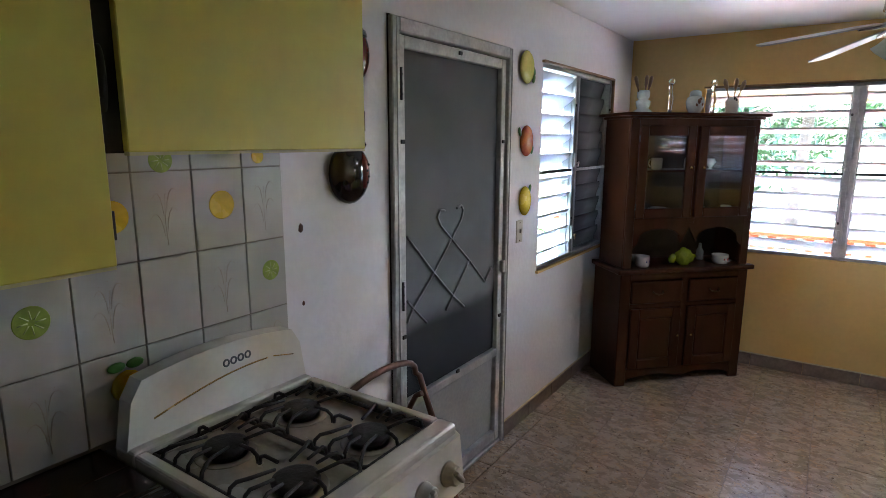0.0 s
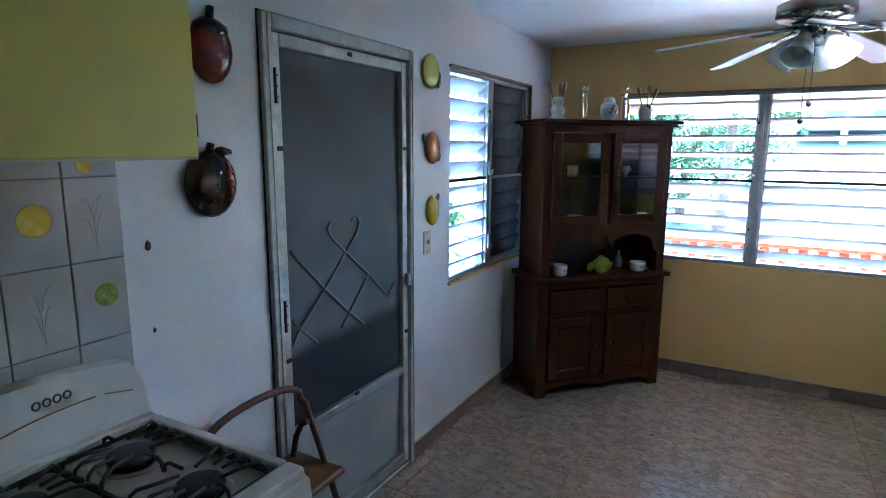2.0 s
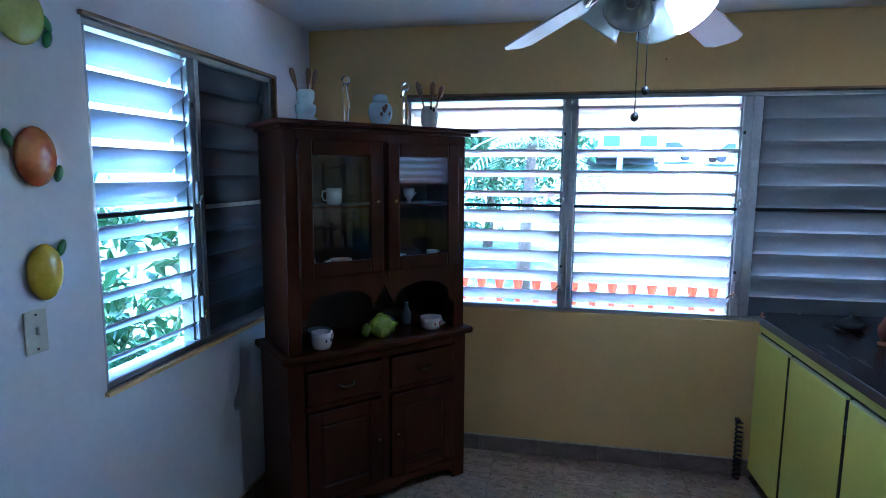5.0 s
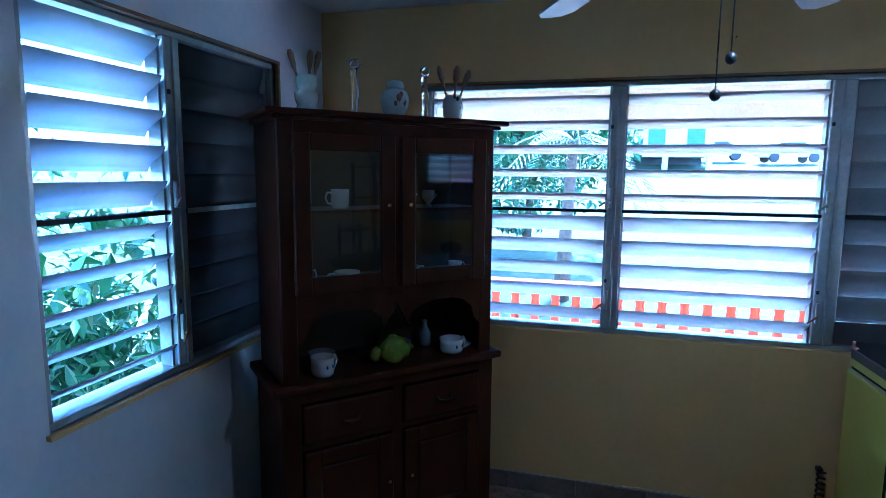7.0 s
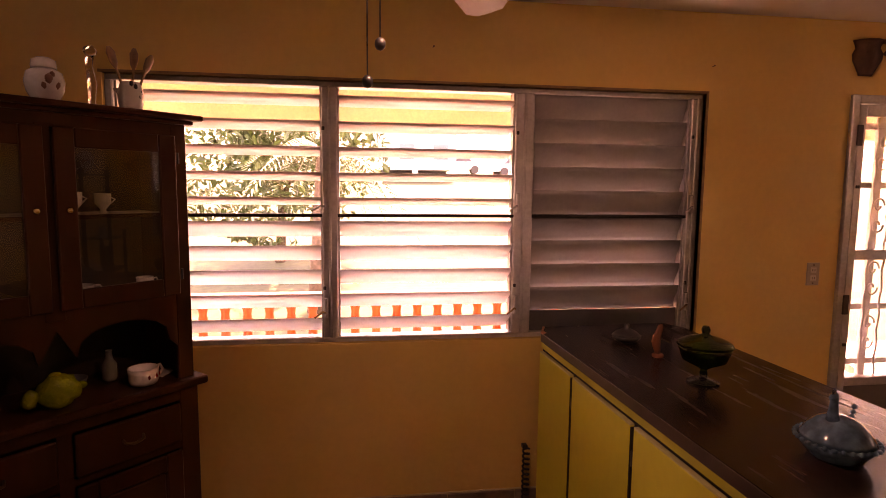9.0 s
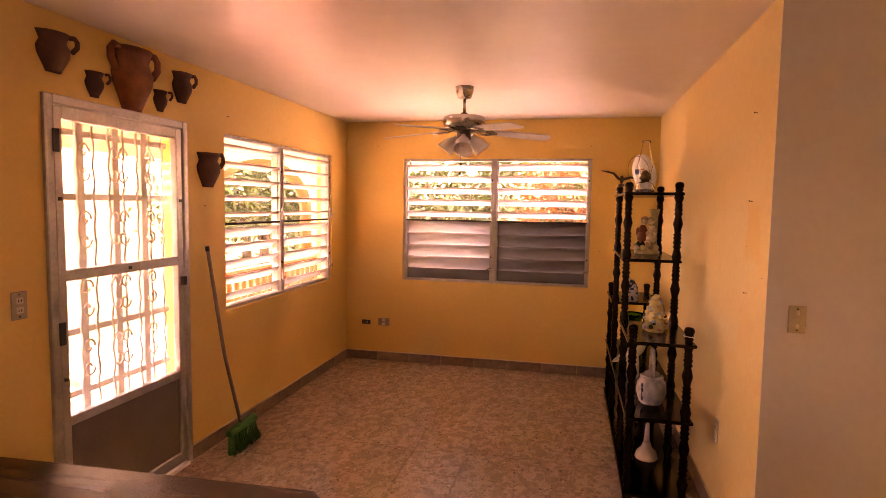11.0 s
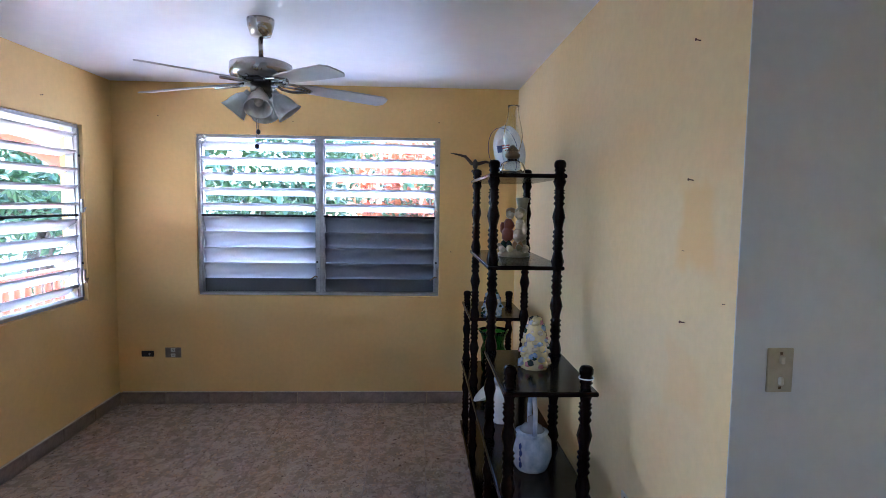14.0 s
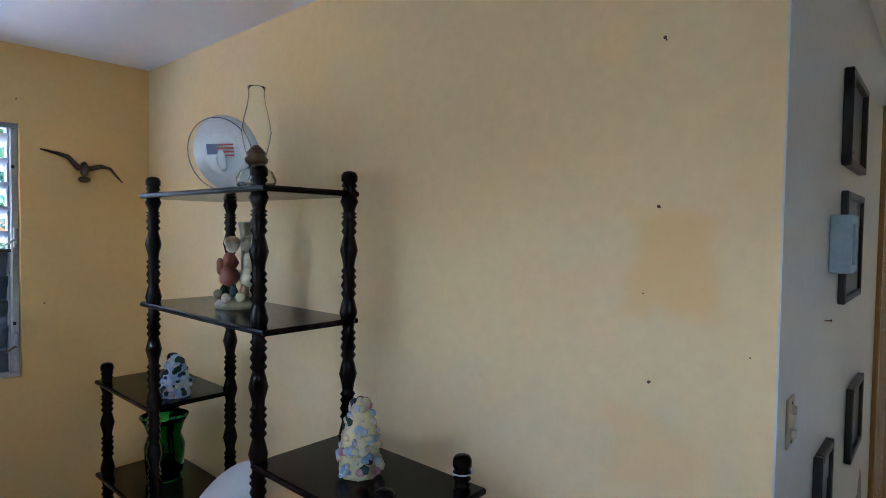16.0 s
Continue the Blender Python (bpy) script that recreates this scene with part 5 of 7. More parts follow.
def counter_things():
    z = 0.90
    g = thing("covered_compote", pose(1.71, 4.51, z) @ Matrix.Scale(0.9, 4), "olive green glass footed bowl with lid on the counter", "bowl")
    part("bowl", L([(0.055, 0), (0.056, 0.008), (0.016, 0.02), (0.012, 0.05), (0.03, 0.062), (0.075, 0.085), (0.09, 0.125), (0.094, 0.14), (0.088, 0.14), (0.07, 0.095), (0.02, 0.07)], 28), M["olive_glass"], g)
    part("lid", L([(0.098, 0.140), (0.09, 0.152), (0.06, 0.165), (0.025, 0.175), (0.012, 0.182), (0.016, 0.196), (0.010, 0.21)], 28), M["olive_glass"], g)
    b = thing("lidded_dish", pose(1.715, 3.985, z, 0, 0, 20), "dark blue iridescent glass lidded dish shaped like a hen", "dish")
    bm = L([(0.050, 0), (0.058, 0.006), (0.074, 0.026), (0.086, 0.044), (0.082, 0.046), (0.06, 0.03)], 32)
    part("dish", bm, M["blue_glass_pot"], b)
    for k in range(30):
        a = 2 * math.pi * k / 30
        part("rim_bead", ball(bmesh.new(), (0.086 * math.cos(a), 0.086 * math.sin(a), 0.046), 0.0068, 1), M["blue_glass_pot"], b)
    part("lid", L([(0.080, 0.048), (0.076, 0.056), (0.062, 0.076), (0.044, 0.092), (0.022, 0.102), (0.006, 0.104)], 28), M["blue_glass_pot"], b, "domed feathered lid")
    part("neck", T([(-0.022, 0, 0.085), (-0.026, 0, 0.112), (-0.024, 0, 0.138), (-0.028, 0, 0.154), (-0.042, 0, 0.152)], 0.012, 10, [1.5, 1.0, 0.75, 0.9, 0.3]), M["blue_glass_pot"], b)
    part("comb", ball(bmesh.new(), (-0.027, 0, 0.163), 0.010, 2, (0.9, 0.35, 1.1)), M["crystal"], b, "clear glass comb")
    for k in range(5):
        part("tail_bead", ball(bmesh.new(), (0.050 + 0.004 * k, 0, 0.064 + 0.012 * k), 0.0075, 1), M["blue_glass_pot"], b)
    d = thing("dark_covered_dish", pose(1.69, 5.02, z) @ Matrix.Scale(0.74, 4), "black lidded dish on the counter by the window", "dish")
    part("dish", L([(0.05, 0), (0.075, 0.02), (0.08, 0.035), (0.076, 0.037)], 24), M["black"], d)
    part("lid", L([(0.078, 0.037), (0.06, 0.055), (0.03, 0.07), (0.014, 0.078), (0.017, 0.095), (0.008, 0.104)], 24), M["black"], d)
    cd = thing("coiled_cord", pose(1.372, 5.335, 0), "black coiled cord hanging beside the counter cabinet", "cord")
    coil = [(0.016 * math.cos(0.9 * k), 0.016 * math.sin(0.9 * k), 0.305 - 0.0036 * k) for k in range(84)]
    part("coil", T(coil, 0.005, 6), M["black"], cd)
    part("clip", B(-0.012, 0.012, 0.012, 0.045, 0.296, 0.316, 0.003), M["black"], cd)
    s = thing("wooden_shaker", pose(1.71, 4.80, z), "small reddish carved wooden figure on the counter", "figurine")
    part("base", L([(0.021, 0), (0.022, 0.008), (0.016, 0.014)], 16), M["terracotta"], s)
    part("body", T([(0, 0, 0.01), (-0.008, 0, 0.045), (-0.004, 0, 0.085), (0.006, 0, 0.115), (0.010, 0, 0.125)], 0.012, 10, [0.8, 1.3, 1.1, 0.9, 0.3]), M["terracotta"], s)
    part("arm", T([(-0.012, 0, 0.035), (-0.022, 0, 0.06), (-0.018, 0, 0.085)], 0.006, 8), M["terracotta"], s)


# ---- stove corner ----
def wall_tiles():
    pn = setting("wall_tiling", B(WX, WX + 0.006, BACK, 1.970, 0.88, 1.60), M["tile_joint"], "white glazed wall tiles with fruit prints")
    ys = [1.968, 1.831, 1.679] + [1.679 - 0.153 * k for k in range(1, 16)]
    zs = [0.885, 0.90, 1.110, 1.319, 1.530, 1.598]
    for j in range(1, 5):
        for i in range(len(ys) - 1):
            y1, y0 = ys[i], ys[i + 1]
            if y0 < BACK:
                continue
            bm = box(bmesh.new(), 0, 0.007, -(y1 - y0) / 2 + 0.0016, (y1 - y0) / 2 - 0.0016, zs[j] + 0.0016, zs[j + 1] - 0.0016, 0.0015)
            tl = part("wall_tile", bm, M["wall_tile"], pn, "", pose(WX + 0.006, (y0 + y1) / 2, 0))
            h = zs[j + 1] - zs[j]
            if (i + j) % 2 == 1 and h > 0.1 and i < 9:
                pr = bmesh.new()
                zc = (zs[j] + zs[j + 1]) / 2
                for s, q, reach in ((-1, 0.0, 1.0), (1, 0.012, 0.9), (-1, 0.05, 0.8), (1, 0.06, 1.0)):
                    stalk = [(0.0066, s * reach * (0.004 + 0.036 * u ** 1.5), zc - 0.055 + q + 0.058 * math.sin(2.3 * u)) for u in (0, 0.2, 0.4, 0.6, 0.8, 1.0)]
                    tube(pr, stalk, 0.0011, 5, [0.6, 1.1, 1.2, 1.1, 0.8, 0.4])
                tube(pr, [(0.0066, 0.002, zc - 0.078), (0.0066, -0.001, zc - 0.02), (0.0066, 0.003, zc + 0.05)], 0.001, 5)
                for k in range(5):
                    ball(pr, (0.0066, 0.026 * math.sin(k * 2.4 + i), zc + 0.035 + 0.009 * k), 0.0022, 1, (0.35, 1, 1))
                part("sprig_print", pr, M["tile_print"], tl, "faded embossed sprig")
    for name, y, z, r, col in (("lime_plaque", 1.911, 1.227, 0.030, "lime"), ("lemon_plaque", 1.761, 1.434, 0.038, "lemon"), ("lime_plaque", 1.292, 1.229, 0.036, "lime"), ("lime_plaque", 1.601, 1.556, 0.030, "lime"),
                               ("lemon_plaque", 1.885, 1.56, 0.020, "lemon"), ("lemon_plaque", 1.475, 1.43, 0.038, "lemon")):
        t_ = thing(name, pose(WX + 0.013, y, z), "round painted citrus slice stuck on a wall tile", "plaque", "citrus plaques")
        bm = L([(r, 0), (r, 0.0008), (r * 0.97, 0.0014)], 28)
        bm.transform(Matrix.Rotation(radians(90), 4, "Y"))
        part("slice", bm, M[col], t_)
        if col == "lime":
            for k in range(8):
                a = math.pi * k / 4
                part("segment", T([(0.0012, r * 0.2 * math.cos(a), r * 0.2 * math.sin(a)), (0.0012, r * 0.75 * math.cos(a + 0.1), r * 0.75 * math.sin(a + 0.1))], r * 0.045, 5), M["lime_pith"], t_)
    o = thing("orange_plaque", pose(WX + 0.013, 1.47, 1.045), "painted orange with two green leaves on a tile", "plaque", "citrus plaques")
    part("fruit", ball(bmesh.new(), (0.004, 0, -0.02), 0.04, 2, (0.25, 1, 1)), M["lemon"], o)
    for s, a in ((-1, 25), (1, 35)):
        part("leaf", ball(bmesh.new(), (0.004, s * 0.022, 0.032), 0.022, 2, (0.25, 1, 0.6)), M["leaf_glaze"], o, "green leaf")


def upper_cabinets():
    for nm, y0, y1, zb, x in (("upper_cabinet", 1.345, 1.945, 1.578, -0.60), ("upper_cabinet", 0.55, 1.308, 1.386, -0.60)):
        c = thing(nm, pose(0, 0, 0), "yellow green laminate wall cabinet with plain doors, shut" if zb > 1.5 else "lower hung yellow green laminate wall cabinet, shut", "cabinet", "wall cabinets")
        part("carcass", B(WX, x - 0.022, y0 + 0.012, y1 - 0.004, zb + 0.004, CZ - 0.002), M["cab_yellow"], c)
        # Frame seen between the doors is near black: the gap's shadow as colour.
        part("face_frame", B(x - 0.022, x - 0.019, y0 - 0.03 if zb > 1.5 else y0, y1 - 0.004, zb + 0.004, CZ - 0.002), M["dark_gap"], c)
        d = part("door", B(x - 0.018, x, y0, y1, zb + 0.006, CZ - 0.04, 0.002), M["cab_yellow"], c)
        part("edge_band", B(x - 0.018, x - 0.001, y0 + 0.002, y1 - 0.002, zb, zb + 0.006), M["cab_edge"], d)
        part("hinge", B(x - 0.014, x - 0.004, y1, y1 + 0.006, zb + 0.05, zb + 0.10, 0.001), M["black"], d)
        if zb < 1.5:
            pl = L([(0.055, 0), (0.055, 0.012), (0.05, 0.014)], 24)
            pl.transform(Matrix.Translation((x - 0.02, y1 + 0.004, 1.705)) @ Matrix.Rotation(radians(-90), 4, "X") @ Matrix.Diagonal((0.22, 1, 1, 1)))
            part("finger_pull", pl, M["dark_gap"], d, "black oval finger pull")


def low_counter():
    c = thing("base_cabinet", pose(0, 0, 0), "yellow green kitchen base cabinet beside the stove", "cabinet")
    part("carcass", B(WX + 0.01, -0.42, BACK, 1.395, 0.08, 0.858), M["cab_yellow"], c)
    part("plinth", B(WX + 0.01, -0.47, BACK, 1.39, 0.0, 0.08), M["dark_gap"], c)
    for k in range(4):
        part("door", B(-0.42, -0.402, 1.385 - 0.5 * (k + 1), 1.375 - 0.5 * k, 0.1, 0.82, 0.002), M["cab_yellow"], c)
    wt = thing("kitchen_worktop", pose(0, 0, 0), "dark laminate worktop beside the stove", "counter")
    part("top_sheet", B(WX + 0.014, -0.384, BACK, 1.394, 0.8925, 0.895), M["counter"], wt)
    part("edge_band", B(WX + 0.014, -0.38, BACK, 1.398, 0.859, 0.8925, 0.003), M["counter_edge"], wt, "dark worn edge band")


def stove():
    s = thing("gas_stove", pose(-0.625, 1.675, 0), "cream white four burner gas stove with black grates", "stove")
    en = M["enamel"]
    hw, xb, xf = 0.268, -0.285, 0.300
    part("body", B(xb, xf - 0.02, -hw, hw, 0.06, 0.86, 0.008, 2), en, s)
    part("plinth", B(xb + 0.02, xf - 0.05, -hw + 0.02, hw - 0.02, 0.0, 0.06), M["black"], s)
    part("oven_door", B(xf - 0.02, xf + 0.012, -hw + 0.006, hw - 0.006, 0.16, 0.735, 0.01, 2), en, s)
    part("oven_window", B(xf + 0.012, xf + 0.015, -0.16, 0.16, 0.30, 0.56), M["black"], s)
    part("oven_handle", T([(xf + 0.012, -0.2, 0.69), (xf + 0.045, -0.19, 0.69), (xf + 0.045, 0.19, 0.69), (xf + 0.012, 0.2, 0.69)], 0.009, 8), en, s)
    # cook top: rim round a shallow well
    part("top_rim", B(xb, xb + 0.085, -hw, hw, 0.86, 0.915, 0.01, 3), en, s)
    part("top_rim", B(xf - 0.045, xf + 0.012, -hw, hw, 0.86, 0.915, 0.012, 3), en, s)
    part("top_rim", B(xb + 0.085, xf - 0.045, -hw, -hw + 0.03, 0.86, 0.913, 0.006, 2), en, s)
    part("top_rim", B(xb + 0.085, xf - 0.045, hw - 0.03, hw, 0.86, 0.913, 0.006, 2), en, s)
    part("well", B(xb + 0.085, xf - 0.045, -hw + 0.03, hw - 0.03, 0.86, 0.884), M["stove_well"], s, "cream cook top well")
    # sloped control panel and its dials
    bm = bmesh.new()
    prof = [(xf - 0.02, 0.74), (xf + 0.035, 0.745), (xf + 0.02, 0.885), (xf - 0.005, 0.90), (xf - 0.02, 0.90)]
    va = [bm.verts.new((x, -hw, z)) for x, z in prof]
    vb = [bm.verts.new((x, hw, z)) for x, z in prof]
    for i in range(5):
        bm.faces.new((va[i], va[(i + 1) % 5], vb[(i + 1) % 5], vb[i]))
    bm.faces.new(va[::-1])
    bm.faces.new(vb)
    cp = part("control_panel", bm, en, s)
    for k, yy in enumerate((-0.2, -0.1, 0.0, 0.1, 0.2)):
        kb = L([(0.030, 0), (0.030, 0.006), (0.026, 0.010), (0.023, 0.028), (0.020, 0.031)], 24)
        km = pose(xf + 0.028, yy, 0.815, 0, 84, 0)
        kn = part("dial", kb, M["knob_cream"], cp, "cream burner dial", km)
        part("grip", B(-0.022, 0.022, -0.006, 0.006, 0.026, 0.042, 0.004, 2), M["knob_cream"], cp, "", km @ pose(0, 0, 0, 0, 0, 20 * (k - 2)))
    # back guard, curved on top
    out = [(-hw, 0.90), (hw, 0.90), (hw - 0.02, 1.02)]
    for i in range(11):
        q = 1 - 2 * i / 10
        out.append((q * (hw - 0.048), 1.066 + 0.022 * (1 - q * q)))
    out += [(-hw + 0.02, 1.02)]
    bm = face_plate(out, -0.025, 0.025)
    bm.transform(Matrix.Translation((xb + 0.03, 0, 0)) @ Matrix.Rotation(radians(90), 4, "Z"))
    bg = part("back_guard", bm, en, s)
    bmesh_arc = [(xb + 0.0565, -0.2 + 0.33 * i / 12, 0.955 + 0.055 * math.sin(math.pi * (0.06 + 0.5 * i / 12))) for i in range(13)]
    part("trim_line", T(bmesh_arc, 0.0022, 5), M["brass"], bg, "thin gold line")
    part("trim_line", T([(xb + 0.0565, 0.15 + 0.07 * i / 4, 1.008 - 0.004 * i) for i in range(5)], 0.0018, 5), M["brass"], bg, "thin gold line")
    for k in range(4):
        c_ = (xb + 0.056, 0.0 + 0.022 * k, 1.036 + 0.0012 * k)
        part("emblem_ring", T([(c_[0], c_[1] + 0.0078 * math.cos(a), c_[2] + 0.0088 * math.sin(a)) for a in [2 * math.pi * q / 14 for q in range(15)]], 0.0026, 6), M["emblem"], bg, "small grey emblem shape")
    # burners and grates
    for cx in (-0.085, 0.155):
        for cy in (-0.115, 0.115):
            br = part("burner", L([(0.040, 0.884), (0.040, 0.894), (0.049, 0.897), (0.052, 0.903), (0.050, 0.909), (0.040, 0.913), (0.01, 0.914)], 28, (cx, cy, 0)), M["iron"], s, "black burner cap")
            part("burner_ring", L([(0.070, 0.8845), (0.068, 0.886), (0.055, 0.888), (0.050, 0.8845)], 28, (cx, cy, 0)), M["stove_well"], br)
    for cy in (-0.115, 0.115):
        gb = bmesh.new()
        zz, xa, xe, w_ = 0.899, xb + 0.095, xf - 0.055, 0.113
        ring = [(xa, cy - w_, zz), (xe - 0.012, cy - w_, zz), (xe, cy - w_ + 0.012, zz), (xe, cy + w_ - 0.012, zz), (xe - 0.012, cy + w_, zz), (xa + 0.012, cy + w_, zz), (xa, cy + w_ - 0.012, zz), (xa, cy - w_, zz)]
        tube(gb, ring, 0.0055, 8)
        g = part("grate", gb, M["iron"], s, "black iron pot grate")
        for cx in (-0.085, 0.155):
            for dx in (-0.072, -0.024, 0.026, 0.076):
                for sd in (-1, 1):
                    x_, lean = cx + dx, -dx * 0.45
                    reach = 0.034 if abs(dx) < 0.05 else 0.008
                    pr = [(x_, cy + sd * w_, zz), (x_ + lean * 0.05, cy + sd * (w_ - 0.004), zz + 0.017), (x_ + lean * 0.2, cy + sd * (w_ - 0.016), zz + 0.026), (x_ + lean * 0.6, cy + sd * (w_ + reach) * 0.6, zz + 0.027), (x_ + lean, cy + sd * (reach + 0.012), zz + 0.024)]
                    part("grate_prong", T(pr, 0.0046, 6, [1, 1, 1, 0.95, 0.8]), M["iron"], g)
        for cx in (-0.085, 0.155):
            for sx in (-1, 1):
                x_ = xa if cx < 0 and sx < 0 else xe if cx > 0 and sx > 0 else cx + sx * 0.118
                part("grate_prong", T([(x_, cy, zz), (x_ - sx * 0.004, cy, zz + 0.018), (x_ - sx * 0.02, cy, zz + 0.026), (cx + sx * 0.056, cy, zz + 0.025)], 0.0046, 6), M["iron"], g)


def folding_chair():
    c = thing("folding_chair", pose(-0.772, 2.323, 0), "brown painted tubular metal folding chair by the door", "chair")
    mt = M["chair_metal"]
    arch = [(0.15, -0.225, 0.0), (-0.02, -0.222, 0.47), (-0.102, -0.215, 0.696)]
    for k in range(13):
        q = math.pi * (1 - k / 12)
        arch.append((-0.113, 0.205 * math.cos(q), 0.705 + 0.079 * math.sin(q) ** 0.75))
    arch += [(-0.102, 0.215, 0.696), (-0.02, 0.222, 0.47), (0.15, 0.225, 0.0)]
    part("back_frame", T(arch, 0.0125, 10), mt, c)
    for s in (-1, 1):
        part("rear_leg", T([(-0.075, s * 0.198, 0.632), (-0.105, s * 0.198, 0.615), (-0.135, s * 0.198, 0.56), (-0.155, s * 0.198, 0.47), (-0.165, s * 0.198, 0.0)], 0.0115, 8), mt, c)
        part("foot", L([(0.015, 0.0), (0.015, 0.02), (0.012, 0.022)], 10, (0.148, s * 0.225, 0)), M["black"], c)
    part("stretcher", T([(0.10, -0.224, 0.13), (0.10, 0.224, 0.13)], 0.007, 8), mt, c)
    part("seat", B(-0.188, 0.062, -0.238, 0.238, 0.447, 0.475, 0.012, 3), M["chair_seat"], c, "worn brown seat")


M["tile_joint"] = mat("dark_tile_joint", (0.27, 0.24, 0.205), scale=12, rough=0.8)
M["stove_well"] = mat("cream_well_enamel", (0.48, 0.44, 0.36), (0.40, 0.36, 0.29), 8, 0.25)
M["emblem"] = mat("grey_emblem", (0.10, 0.11, 0.12), scale=20, rough=0.4)

peninsula()
counter_things()
wall_tiles()
upper_cabinets()
low_counter()
stove()
folding_chair()


# ---- turned shelf ----
def turned(h, r=0.023):
    """A turned post: swellings and pairs of beads up to a round finial."""
    prof = [(r * 0.9, 0.0), (r * 1.05, 0.01), (r * 1.05, 0.03)]
    z, seg = 0.03, 0.19
    while z < h - 0.08:
        e = min(z + seg, h - 0.04)
        q = e - z
        for f, k in ((0.04, 0.76), (0.09, 1.06), (0.14, 0.76), (0.19, 1.04), (0.24, 0.74), (0.34, 0.84), (0.52, 1.2), (0.68, 0.9), (0.76, 0.72), (0.82, 1.04), (0.88, 0.76), (0.95, 1.06)):
            prof.append((r * k, z + q * f))
        z = e
    prof += [(r * 0.85, h - 0.036), (r * 1.08, h - 0.03), (r * 1.08, h - 0.014), (r * 0.85, h - 0.004), (r * 0.3, h)]
    return mesh_of("post", L(prof, 14), M["dark_wood"])


def at_shelf(x, y, z, rx=0, ry=0, rz=0):
    return pose(x - 0.018, y - 0.012, z, rx, ry, rz)


def etagere():
    s = thing("etagere", at_shelf(0, 0, 0), "near black turned wood display shelf with stepped wings", "shelf")
    tall, low = turned(1.70), turned(0.952)
    yb, yf = 2.615, 2.885
    for x, y in ((4.505, yb), (4.565, yf), (5.225, yb), (5.27, yf)):
        shared("post", tall, s, pose(x, y, 0))
    for x in (4.045, 5.74):
        for y in (yb, yf):
            shared("post", low, s, pose(x, y, 0))
    def plate(x0, x1, z):
        part("shelf", B(x0, x1, yb - 0.03, yf + 0.03, z - 0.018, z, 0.007, 3), M["dark_wood"], s)
    plate(4.49, 5.32, 1.640)
    plate(4.49, 5.32, 1.250)
    plate(3.986, 4.56, 0.873)
    plate(5.25, 5.80, 0.873)
    plate(3.99, 5.80, 0.478)
    plate(3.99, 5.80, 0.075)
    solid("rubber_band", L([(0.0265, 0), (0.0275, 0.002), (0.0265, 0.004)], 20, caps=False), M["paper"], "white string tied round a shelf post", "string", m=at_shelf(4.045, yb, 0.905))


